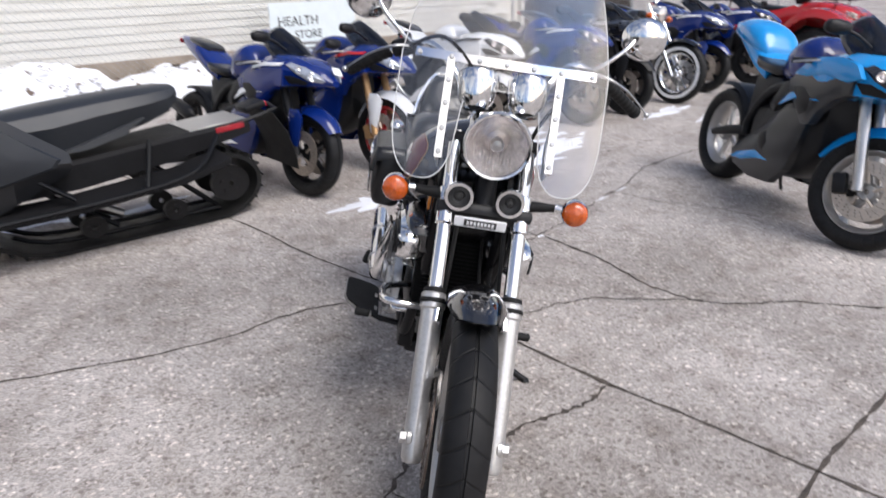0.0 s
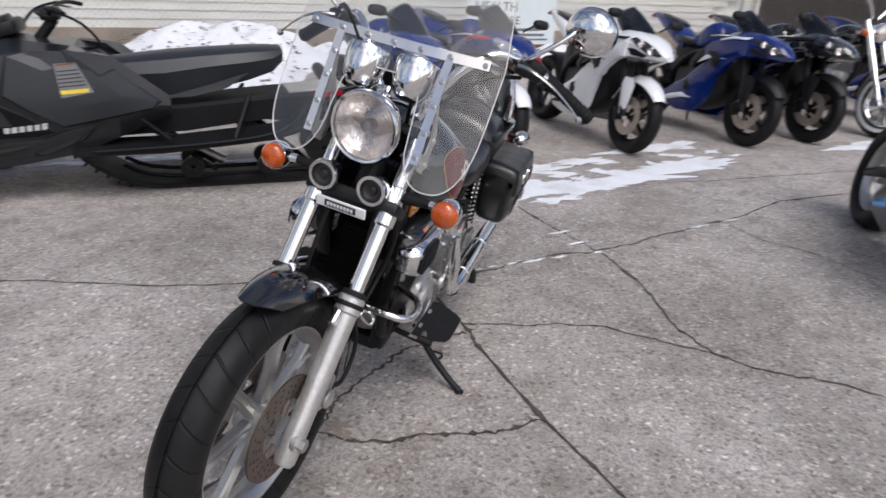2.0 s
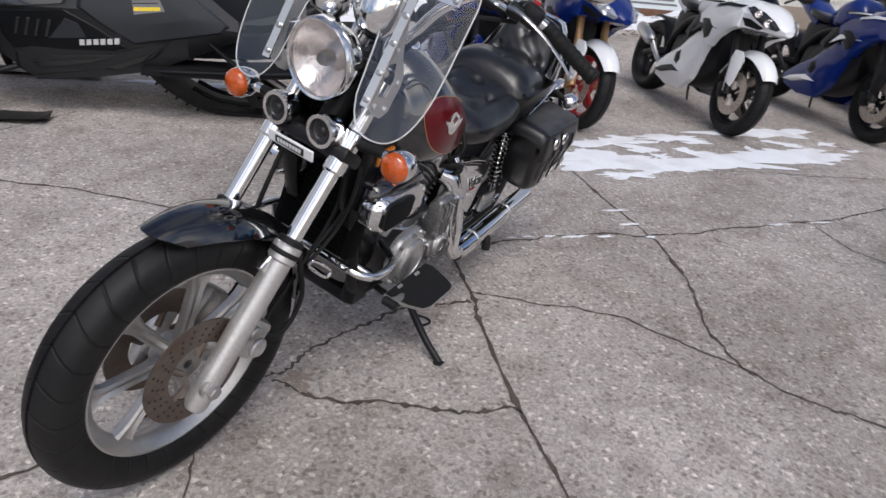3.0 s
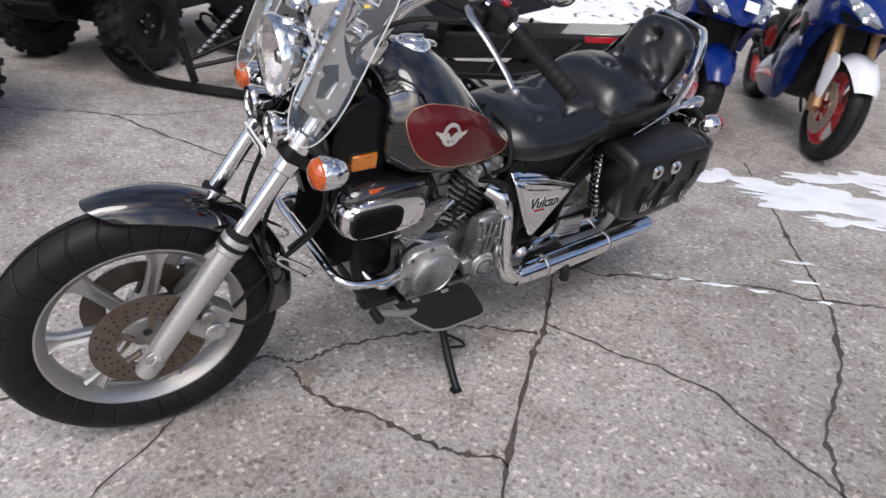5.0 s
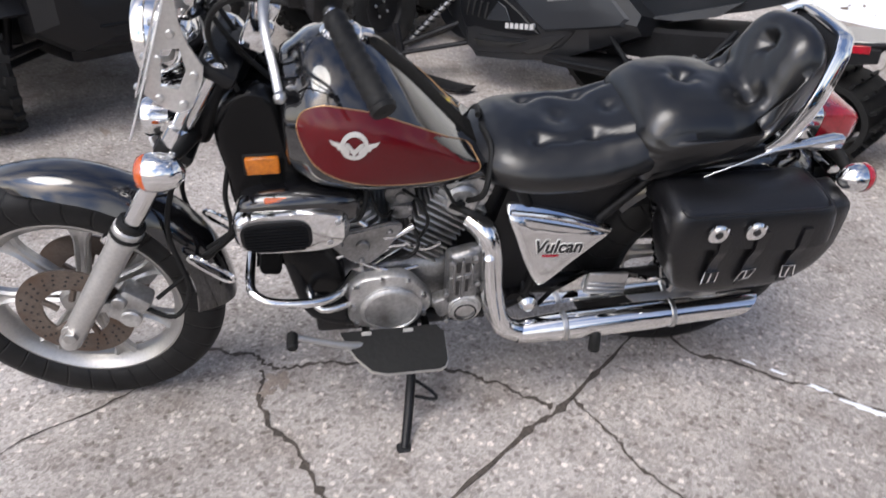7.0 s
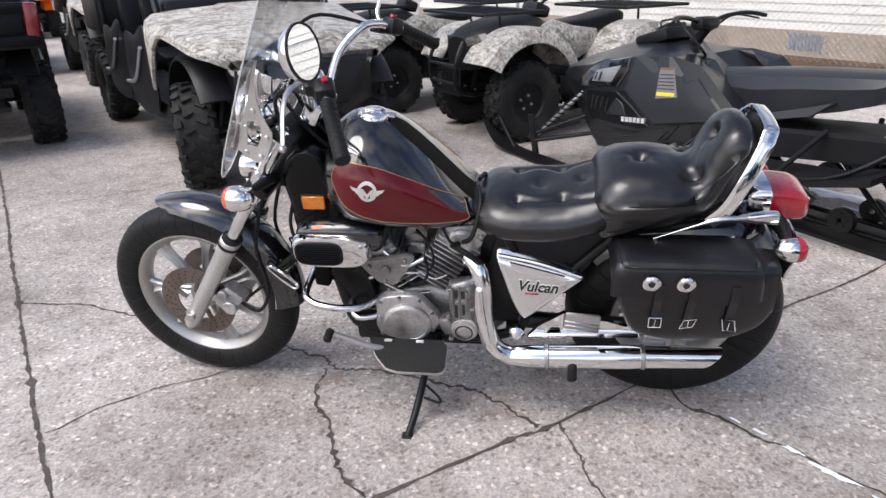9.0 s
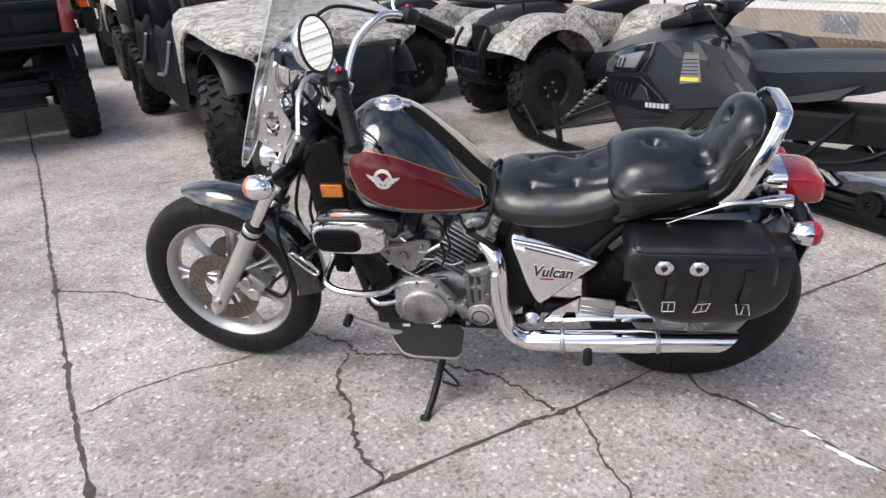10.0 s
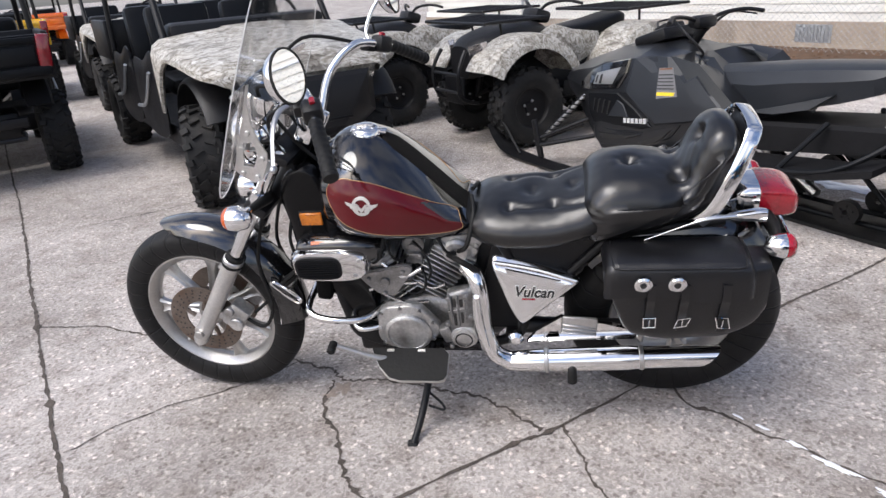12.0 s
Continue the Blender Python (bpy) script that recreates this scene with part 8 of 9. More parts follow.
def small_cruiser(m):
    bike = thing("cruiser_motorcycle", m, "black and chrome cruiser motorcycle with a white-walled front tyre", "motorcycle")
    FA, RA = Vector((0, 0, 0.325)), Vector((0, 1.60, 0.32))
    road_wheel(bike, "front_wheel", FA, 0.325, 0.115, 0.225, CHROME, 12, 0.010, (0.06,), 0.14, disc_mat=STEEL)
    bm = bmesh.new()
    lathe(bm, FA, (1, 0, 0), [(0.24, -0.0585), (0.275, -0.0605), (0.275, -0.0595), (0.24, -0.0575)], 48, closed=True)
    lathe(bm, FA, (1, 0, 0), [(0.24, 0.0585), (0.275, 0.0605), (0.275, 0.0595), (0.24, 0.0575)], 48, closed=True)
    part("white_wall", bm, WHITE, bike)
    road_wheel(bike, "rear_wheel", RA, 0.32, 0.16, 0.20, CHROME, 12, 0.012, ())
    for sx in (-1, 1):
        bm = bmesh.new()
        tube(bm, [(0.10 * sx, 0.02, 0.28), (0.10 * sx, 0.22, 0.62), (0.10 * sx, 0.45, 1.02)], [0.028, 0.030, 0.022], 14, 3)
        part("fork_leg", bm, CHROME, bike)
        bm = bmesh.new()
        tube(bm, [(0.04 * sx, 0.46, 1.05), (0.16 * sx, 0.46, 1.18), (0.30 * sx, 0.52, 1.20), (0.42 * sx, 0.64, 1.14)], 0.013, 10, 5)
        part("handlebar", bm, CHROME, bike)
        bm = bmesh.new()
        tube(bm, [(0.34 * sx, 0.54, 1.19), (0.38 * sx, 0.52, 1.30), (0.42 * sx, 0.53, 1.36)], 0.006, 8, 3)
        disc_solid(bm, (0.43 * sx, 0.53, 1.39), (0, 1, 0.1), 0.055, 0.02, 20, 0.006)
        part("mirror", bm, CHROME, bike)
        bm = bmesh.new()
        lathe(bm, (0.20 * sx, 0.34, 0.90), (0, -1, 0), [(0.001, -0.06), (0.03, -0.04), (0.035, 0), (0.02, 0.02), (0.001, 0.022)], 18)
        part("indicator", bm, AMBER, bike)
        bm = bmesh.new()
        tube(bm, [(0.12 * sx, 0.85, 0.55), (0.17 * sx, 0.90, 0.35), (0.17 * sx, 1.15, 0.27), (0.17 * sx, 1.85, 0.30)], [0.025, 0.028, 0.04, 0.042], 14, 4)
        part("exhaust", bm, CHROME, bike)
    bm = bmesh.new()
    lathe(bm, (0, 0.32, 0.93), (0, -1, 0), [(0.001, -0.14), (0.06, -0.12), (0.085, -0.05), (0.09, 0.0), (0.085, 0.01)], 30)
    lamp = part("headlamp", bm, CHROME, bike)
    bm = bmesh.new()
    lathe(bm, (0, 0.31, 0.93), (0, -1, 0), [(0.084, 0.0), (0.05, 0.012), (0.001, 0.018)], 26)
    part("lens", bm, REFLECTOR, lamp)
    bm = bmesh.new()
    loops = []
    for k in range(15):
        a = radians(-30 + 120 * k / 14)
        loops.append([(x, math.sin(a) * r, FA.z + math.cos(a) * r) for x, r in ((-0.075, 0.33), (-0.05, 0.362), (0, 0.37), (0.05, 0.362), (0.075, 0.33), (0.05, 0.352), (-0.05, 0.352))])
    rings(bm, loops)
    part("front_fender", bm, BLACK_PAINT, bike)
    bm = bmesh.new()
    loft(bm, [(0.50, 0, 0.86, 0.05, 0.04, 0.05), (0.56, 0, 0.86, 0.13, 0.10, 0.09), (0.70, 0, 0.85, 0.16, 0.12, 0.09), (0.88, 0, 0.80, 0.11, 0.07, 0.06), (0.98, 0, 0.77, 0.06, 0.03, 0.03)], 28, 4)
    part("fuel_tank", bm, BLACK_PAINT, bike)
    bm = bmesh.new()
    loft(bm, [(0.95, 0, 0.74, 0.10, 0.04, 0.05), (1.08, 0, 0.70, 0.16, 0.06, 0.08), (1.28, 0, 0.72, 0.16, 0.09, 0.08), (1.50, 0, 0.79, 0.12, 0.07, 0.06), (1.66, 0, 0.80, 0.08, 0.04, 0.04)], 28, 4)
    part("seat", bm, LEATHER, bike)
    bm = bmesh.new()
    loft(bm, [(1.28, 0, 0.60, 0.10, 0.05, 0.05), (1.5, 0, 0.68, 0.105, 0.05, 0.08), (1.75, 0, 0.62, 0.10, 0.04, 0.12), (1.95, 0, 0.45, 0.09, 0.05, 0.10)], 20, 4)
    part("rear_fender", bm, BLACK_PAINT, bike)
    bm = bmesh.new()
    box(bm, (0, 0.80, 0.42), (0.26, 0.42, 0.26), bev=0.05)
    for y, r in ((0.70, 28), (0.88, -28)):
        for k in range(8):
            box(bm, (0, y - (0.10 + 0.02 * k) * math.sin(radians(r)) * 0.5, 0.52 + 0.022 * k), (0.22, 0.15, 0.008), (r * 0.5, 0, 0), 0.002, 1)
    part("engine", bm, ENGINE, bike)
    bm = bmesh.new()
    tube(bm, [(0, 0.48, 0.95), (0, 0.52, 0.40), (0, 1.1, 0.28), (0, 1.2, 0.62), (0, 0.55, 0.82)], 0.025, 10, 4)
    part("frame", bm, PLASTIC, bike)
    bm = bmesh.new()
    tube(bm, [(0.12, 0.85, 0.27), (0.20, 0.88, 0.12), (0.25, 0.89, 0.045)], 0.012, 8, 3)
    part("side_stand", bm, PLASTIC, bike)
    return bike


small_cruiser(heading_pose(2.77, 6.35, *H, 9))

_knob = {}


def knobby_wheel(parent, c, r, w, rim_mat, name="wheel"):
    """A wheel with a blocky off-road tyre; alike wheels share their meshes."""
    key = (r, w, rim_mat.name)
    if key not in _knob:
        bm = bmesh.new()
        rim = r * 0.52
        lathe(bm, (0, 0, 0), (1, 0, 0), [(rim, -w * 0.40), (rim + 0.006, -w * 0.40), (rim + 0.006, w * 0.40), (rim, w * 0.40), (rim - 0.012, w * 0.36), (rim - 0.02, w * 0.24), (rim * 0.55, w * 0.16), (0.045, w * 0.20), (0.04, w * 0.26), (0.001, w * 0.27)], 36)
        lathe(bm, (0, 0, 0), (1, 0, 0), [(rim, -w * 0.40), (rim - 0.012, -w * 0.36), (rim - 0.02, -w * 0.24), (rim * 0.55, -w * 0.16), (0.045, -w * 0.20), (0.04, -w * 0.26), (0.001, -w * 0.27)], 36)
        for sx in (-1, 1):
            for k in range(4):
                a = 2 * math.pi * k / 4 + 0.4
                disc_solid(bm, (sx * w * 0.20, math.sin(a) * 0.055, math.cos(a) * 0.055), (1, 0, 0), 0.009, 0.02, 6)
        rm = part("rim_template", bm, rim_mat)
        bm = bmesh.new()
        prof = [(rim, -w * 0.40), (rim + (r - rim) * 0.35, -w * 0.5), (r * 0.86, -w * 0.5), (r * 0.935, -w * 0.42), (r * 0.955, 0), (r * 0.935, w * 0.42), (r * 0.86, w * 0.5), (rim + (r - rim) * 0.35, w * 0.5), (rim, w * 0.40), (rim - 0.01, 0)]
        lathe(bm, (0, 0, 0), (1, 0, 0), prof, 40, closed=True)
        ty = part("tyre_template", bm, KNOB)
        bm = bmesh.new()
        n = 20
        for k in range(n):
            for x, da, rr, sz, yaw in ((-w * 0.16, 0.0, r * 0.972, (w * 0.26, 0.030, 0.022), 28), (w * 0.16, 0.5, r * 0.972, (w * 0.26, 0.030, 0.022), -28), (-w * 0.40, 0.35, r * 0.945, (w * 0.20, 0.036, 0.026), 12), (w * 0.40, 0.85, r * 0.945, (w * 0.20, 0.036, 0.026), -12)):
                a = 360 * (k + da) / n
                t = bmesh.ops.create_cube(bm, size=1.0, matrix=pose(0, 0, 0, -a, 0, 0) @ pose(x, 0, rr, 0, (-22 if x > 0 else 22) * (abs(x) > w * 0.3) * -1, yaw) @ Matrix.Diagonal((*sz, 1)))
        lg = part("lug_template", bm, KNOB)
        bm = bmesh.new()
        for sx in (-1, 1):
            for k in range(4):
                a = 2 * math.pi * k / 4 + 0.4
                disc_solid(bm, (sx * w * 0.235, math.sin(a) * 0.055, math.cos(a) * 0.055), (1, 0, 0), 0.011, 0.016, 8, 0.003)
        nt = part("nut_template", bm, STEEL)
        _knob[key] = (rm.data, ty.data, lg.data, nt.data)
        for o in (rm, ty, lg, nt):
            bpy.data.objects.remove(o)
    rm, ty, lg, nt = _knob[key]
    wheel = new(name, rm)
    wheel.parent = parent
    wheel.location = c
    tagged(wheel, "black steel wheel with a knobby tyre")
    for nm, me in (("tyre", ty), ("wheel_nut", nt), ("tread_lug", lg)):
        o = new(nm, me)
        o.parent = wheel
        if nm != "tyre":
            tagged(o, kind="stuff")
    return wheel


def arch(bm, c, r, a0, a1, x0, x1, drop=0.05, thick=0.014, n=14):
    """A fender: an arched skin over a wheel from x0 to x1, rolled down at its outer edge."""
    loops = []
    for k in range(n + 1):
        a = radians(a0 + (a1 - a0) * k / n)
        ring = []
        for x, dr in ((x0, 0), (x0 + (x1 - x0) * 0.6, 0.012), (x0 + (x1 - x0) * 0.9, 0), (x1, -drop), (x1, -drop - thick), (x0 + (x1 - x0) * 0.86, -thick), (x0, -thick)):
            ring.append((x, c[1] + math.sin(a) * (r + dr), c[2] + math.cos(a) * (r + dr)))
        loops.append(ring)
    rings(bm, loops)
    return bm


def quad(m, label, paint, rim=PLASTIC, group="utility quads"):
    """A utility quad bike: front axle over its origin, tail along +y."""
    q = thing("quad_bike", m, label, "quad bike", group)
    R, T = 0.315, 0.44
    for nm, y in (("front_wheel", 0.0), ("rear_wheel", 1.25)):
        for sx in (-1, 1):
            knobby_wheel(q, (sx * T, y, R), R, 0.22 if y == 0 else 0.26, rim, nm)
    bm = bmesh.new()
    loft(bm, [(-0.34, 0, 0.70, 0.16, 0.10, 0.16, 3), (-0.22, 0, 0.74, 0.24, 0.14, 0.20, 3), (0.05, 0, 0.80, 0.26, 0.14, 0.22, 3), (0.32, 0, 0.82, 0.20, 0.12, 0.22, 2.8), (0.50, 0, 0.76, 0.15, 0.10, 0.2, 2.6)], 28, 4)
    body = part("front_body", bm, PLASTIC if paint is CAMO else paint, q)
    for sx in (-1, 1):
        bm = bmesh.new()
        arch(bm, (0, 0.02, R + 0.09), 0.47, -62, 72, sx * 0.18, sx * 0.60, 0.09)
        part("front_fender", bm, paint, q)
        bm = bmesh.new()
        arch(bm, (0, 1.23, R + 0.08), 0.46, -70, 60, sx * 0.18, sx * 0.60, 0.09)
        part("rear_fender", bm, paint, q)
        bm = bmesh.new()
        rows = [[(sx * 0.15, -0.345, 0.80), (sx * 0.27, -0.30, 0.83), (sx * 0.27, -0.26, 0.75), (sx * 0.16, -0.34, 0.74)], [(sx * 0.15, -0.30, 0.81), (sx * 0.27, -0.24, 0.84), (sx * 0.27, -0.20, 0.75), (sx * 0.16, -0.28, 0.73)]]
        rings(bm, rows)
        part("headlamp", bm, REFLECTOR, body)
        bm = bmesh.new()
        box(bm, (sx * 0.33, 0.62, 0.36), (0.26, 0.55, 0.035), bev=0.012)
        box(bm, (sx * 0.46, 0.62, 0.42), (0.02, 0.55, 0.13), (0, 0, 0), 0.008)
        part("footwell", bm, PLASTIC, q)
        bm = bmesh.new()
        shell(bm, [(0.26, 0.66), (0.30, 0.84), (0.46, 0.90), (0.66, 0.84), (0.92, 0.80), (0.96, 0.66), (0.70, 0.56), (0.42, 0.54)], sx * 0.20, 0.05, 0.03)
        part("side_panel", bm, paint, q, "", 50)
        bm = bmesh.new()
        tube(bm, [(sx * 0.12, 0.0, 0.40), (sx * 0.36, 0.0, 0.32)], 0.018, 8, 1)
        tube(bm, [(sx * 0.12, 0.10, 0.30), (sx * 0.36, 0.02, 0.25)], 0.018, 8, 1)
        tube(bm, [(sx * 0.20, 0.0, 0.72), (sx * 0.33, 0.0, 0.34)], 0.030, 10, 1)
        part("suspension_arm", bm, PLASTIC, q)
        bm = bmesh.new()
        tube(bm, [(sx * 0.02, 0.42, 0.98), (sx * 0.14, 0.44, 1.06), (sx * 0.30, 0.52, 1.08), (sx * 0.40, 0.60, 1.05)], 0.013, 10, 4)
        part("handlebar", bm, PLASTIC, q)
    bm = bmesh.new()
    box(bm, (0, 0.42, 0.97), (0.22, 0.16, 0.10), (-20, 0, 0), 0.03)
    part("instrument_cowl", bm, PLASTIC, q)
    bm = bmesh.new()
    loft(bm, [(0.50, 0, 0.82, 0.12, 0.04, 0.06, 3), (0.62, 0, 0.82, 0.16, 0.05, 0.07, 3), (0.95, 0, 0.84, 0.19, 0.06, 0.08, 3), (1.20, 0, 0.88, 0.18, 0.06, 0.08, 3), (1.28, 0, 0.88, 0.12, 0.04, 0.05, 3)], 24, 4)
    part("seat", bm, MATTE, q)
    bm = bmesh.new()
    box(bm, (0, 0.55, 0.45), (0.36, 1.0, 0.40), bev=0.05)
    box(bm, (0, 1.25, 0.42), (0.50, 0.30, 0.20), bev=0.04)
    part("chassis", bm, PLASTIC, q)
    for nm, y0, y1, z in (("front_rack", -0.38, 0.18, 0.985), ("rear_rack", 1.00, 1.66, 0.97)):
        rack = None
        bm = bmesh.new()
        tube(bm, [(-0.42, y0, z), (0.42, y0, z), (0.45, y0 + 0.05, z), (0.45, y1 - 0.03, z), (0.40, y1, z), (-0.40, y1, z), (-0.45, y1 - 0.03, z), (-0.45, y0 + 0.05, z)], 0.013, 8, 2, closed=True)
        rack = part(nm, bm, PLASTIC, q)
        for k in range(6):
            bm = bmesh.new()
            x = -0.32 + 0.128 * k
            tube(bm, [(x, y0, z), (x, y1, z)], 0.008, 8, 1)
            part("rack_bar", bm, PLASTIC, rack)
        bm = bmesh.new()
        for sx in (-1, 1):
            tube(bm, [(sx * 0.25, (y0 + y1) / 2, z), (sx * 0.20, (y0 + y1) / 2 + 0.05, z - 0.18)], 0.011, 8, 1)
        part("rack_leg", bm, PLASTIC, rack)
    bm = bmesh.new()
    for sx in (-1, 1):
        tube(bm, [(sx * 0.16, -0.28, 0.35), (sx * 0.20, -0.46, 0.42), (sx * 0.22, -0.48, 0.62), (sx * 0.20, -0.40, 0.78)], 0.016, 8, 4)
    for z in (0.46, 0.60):
        tube(bm, [(-0.21, -0.475, z), (0.21, -0.475, z)], 0.013, 8, 1)
    box(bm, (0, -0.40, 0.46), (0.30, 0.03, 0.22), (0, 0, 0), 0.01)
    part("front_bumper", bm, PLASTIC, q)
    return q


quad(heading_pose(-3.85, 0.60, 0.62, -0.785), "camouflage-printed utility quad bike with black steel wheels and racks", CAMO)
quad(heading_pose(-4.9, -0.75, 0.62, -0.785), "camouflage-printed utility quad bike parked second in the row", CAMO)
quad(heading_pose(5.5, 8.3, *H), "red utility quad bike far along the row", REDPAINT)


def side_by_side(m, label, paint, wheelbase=2.0, rows=1, group="utility vehicles", rear=None, steer=0.0):
    """A roll-caged utility vehicle: front axle over its origin, tail along +y."""
    u = thing("utility_vehicle", m, label, "utility vehicle", group)
    R, T = 0.345, 0.60
    for nm, y in (("front_wheel", 0.0), ("rear_wheel", wheelbase)):
        for sx in (-1, 1):
            wh = knobby_wheel(u, (sx * T, y, R), R, 0.25, PLASTIC, nm)
            wh.rotation_euler.z = radians(steer) if y == 0.0 else 0.0
    bm = bmesh.new()
    loops = []
    for y, top, hw, low in catmull([(-0.50, 0.885, 0.50, 0.83), (-0.45, 0.945, 0.62, 0.865), (-0.36, 0.985, 0.68, 0.895), (-0.15, 1.025, 0.72, 0.945), (0.08, 1.065, 0.74, 0.965), (0.24, 1.09, 0.745, 0.91), (0.34, 1.11, 0.75, 0.79), (0.42, 1.13, 0.75, 0.64), (0.47, 1.14, 0.74, 0.60)], 3):
        h = top - low
        half = [(0.0, top), (0.22, top - 0.004), (0.25, top - 0.016), (0.50, top - 0.030), (hw - 0.07, top - 0.050), (hw - 0.02, top - 0.085), (hw, top - min(0.14, 0.8 * h)), (hw, low), (hw - 0.02, low - 0.004), (hw - 0.025, low + 0.02), (hw - 0.09, top - 0.11), (0.2, top - 0.08)]
        loops.append([(x, y, z) for x, z in half] + [(-x, y, z) for x, z in half[:0:-1]])
    rings(bm, loops)
    hood = part("hood", bm, paint, u, "", 30)
    bm = bmesh.new()
    loops = []
    for y, z0, z1, hw in ((-0.58, 0.50, 0.66, 0.26), (-0.53, 0.46, 0.80, 0.38), (-0.44, 0.42, 0.88, 0.46), (-0.30, 0.40, 0.90, 0.46), (-0.10, 0.42, 0.88, 0.40)):
        loops.append([(-hw, y, z0 + 0.12), (-hw, y, z1), (hw, y, z1), (hw, y, z0 + 0.12), (hw * 0.6, y, z0), (-hw * 0.6, y, z0)])
    rings(bm, loops)
    fas = part("front_fascia", bm, PLASTIC, u, "", 25)
    for z in (0.55, 0.62, 0.69):
        bm = bmesh.new()
        box(bm, (0, -0.575 + (z - 0.55) * 0.25, z), (0.44, 0.02, 0.018), bev=0.004)
        part("grille_bar", bm, MATTE, fas)
    for sx in (-1, 1):
        bm = bmesh.new()
        arch(bm, (0, 0.0, R + 0.06), 0.46, -62, 100, sx * 0.36, sx * 0.66, 0.02)
        part("wheel_liner", bm, PLASTIC, u)
        bm = bmesh.new()
        arch(bm, (0, wheelbase, R + 0.04), 0.48, -60, 60, sx * 0.42, sx * 0.62, 0.03)
        part("rear_fender", bm, rear or PLASTIC, u)
        bm = bmesh.new()
        lathe(bm, (sx * 0.42, -0.44, 0.80), (sx * 0.25, -1, 0.1), [(0.001, -0.05), (0.05, -0.03), (0.062, 0.0), (0.055, 0.012), (0.001, 0.02)], 20)
        part("headlamp", bm, REFLECTOR, u)
        bm = bmesh.new()
        tube(bm, [(sx * 0.2, 0.0, 0.42), (sx * 0.50, 0.0, 0.36)], 0.02, 8, 1)
        tube(bm, [(sx * 0.2, 0.12, 0.34), (sx * 0.50, 0.03, 0.30)], 0.02, 8, 1)
        tube(bm, [(sx * 0.34, 0.02, 0.85), (sx * 0.46, 0.02, 0.38)], 0.035, 10, 1)
        part("suspension_arm", bm, PLASTIC, u)
        for k in range(rows):
            y0 = 0.62 + 0.95 * k
            bm = bmesh.new()
            shell(bm, smooth_outline([(y0, 0.42), (y0 + 0.05, 0.98), (y0 + 0.45, 0.92), (y0 + 0.84, 0.90), (y0 + 0.86, 0.42)], 4), sx * 0.70, 0.03)
            dr = part("door", bm, PLASTIC, u)
            bm = bmesh.new()
            tube(bm, [(sx * 0.735, y0 + 0.10, 0.86), (sx * 0.745, y0 + 0.40, 0.62), (sx * 0.74, y0 + 0.78, 0.56)], 0.014, 8, 4)
            part("door_bar", bm, GALV, dr)
        bm = bmesh.new()
        yb = 0.62 + 0.95 * rows
        tube(bm, [(sx * 0.62, 0.50, 1.02), (sx * 0.60, 0.85, 1.60), (sx * 0.58, 1.05, 1.88), (sx * 0.58, yb, 1.88), (sx * 0.62, yb + 0.18, 1.50), (sx * 0.64, yb + 0.2, 0.80)], 0.025, 10, 4)
        part("roll_cage", bm, PLASTIC, u)
    bm = bmesh.new()
    yb = 0.62 + 0.95 * rows
    tube(bm, [(-0.58, 1.05, 1.88), (0.58, 1.05, 1.88)], 0.024, 10, 1)
    tube(bm, [(-0.58, yb, 1.88), (0.58, yb, 1.88)], 0.024, 10, 1)
    part("cage_crossbar", bm, PLASTIC, u)
    bm = bmesh.new()
    box(bm, (0, 0.62, 1.04), (1.16, 0.25, 0.28), bev=0.05)
    part("dashboard", bm, PLASTIC, u)
    bm = bmesh.new()
    tube(bm, [(0.30 + 0.17 * math.cos(a), 0.80 + 0.09 * math.sin(a), 1.17 + 0.15 * math.sin(a)) for a in [2 * math.pi * k / 16 for k in range(16)]], 0.014, 8, 1, closed=True)
    tube(bm, [(0.30, 0.80, 1.17), (0.30, 0.66, 1.08)], 0.03, 8, 1)
    part("steering_wheel", bm, RUBBER, u)
    for k in range(rows):
        for sx in (-1, 1):
            bm = bmesh.new()
            y0 = 1.02 + 0.95 * k
            box(bm, (sx * 0.30, y0 + 0.10, 0.72), (0.50, 0.46, 0.14), (4, 0, 0), 0.05)
            box(bm, (sx * 0.30, y0 + 0.38, 1.02), (0.50, 0.13, 0.56), (-12, 0, 0), 0.05)
            part("seat", bm, MATTE, u)
    bm = bmesh.new()
    box(bm, (0, wheelbase / 2, 0.40), (1.30, wheelbase - 0.75, 0.16), bev=0.03)
    box(bm, (0, wheelbase, 0.46), (0.70, 0.60, 0.24), bev=0.04)
    box(bm, (0, 0, 0.46), (0.55, 0.60, 0.26), bev=0.04)
    part("chassis", bm, PLASTIC, u)
    yt = wheelbase + 0.62
    y1 = yb + 0.22
    bed = bmesh.new()
    box(bed, (0, (y1 + yt) / 2, 0.86), (1.36, yt - y1, 0.05), bev=0.01)
    for x in (-0.66, 0.66):
        box(bed, (x, (y1 + yt) / 2, 1.02), (0.05, yt - y1, 0.34), bev=0.012)
    box(bed, (0, y1 + 0.03, 1.02), (1.30, 0.05, 0.34), bev=0.012)
    bd = part("cargo_bed", bed, rear or PLASTIC, u)
    bm = bmesh.new()
    box(bm, (0, yt - 0.01, 1.02), (1.24, 0.05, 0.30), bev=0.012)
    box(bm, (0, yt + 0.02, 1.13), (1.20, 0.03, 0.05), bev=0.010)
    box(bm, (0, yt + 0.03, 0.90), (1.30, 0.06, 0.07), bev=0.014)
    box(bm, (0, yt + 0.02, 1.02), (0.34, 0.025, 0.12), bev=0.010)
    for x in (-0.42, 0.42):
        box(bm, (x, yt + 0.016, 1.02), (0.30, 0.02, 0.14), bev=0.010)
    part("tailgate", bm, rear or MATTE, bd)
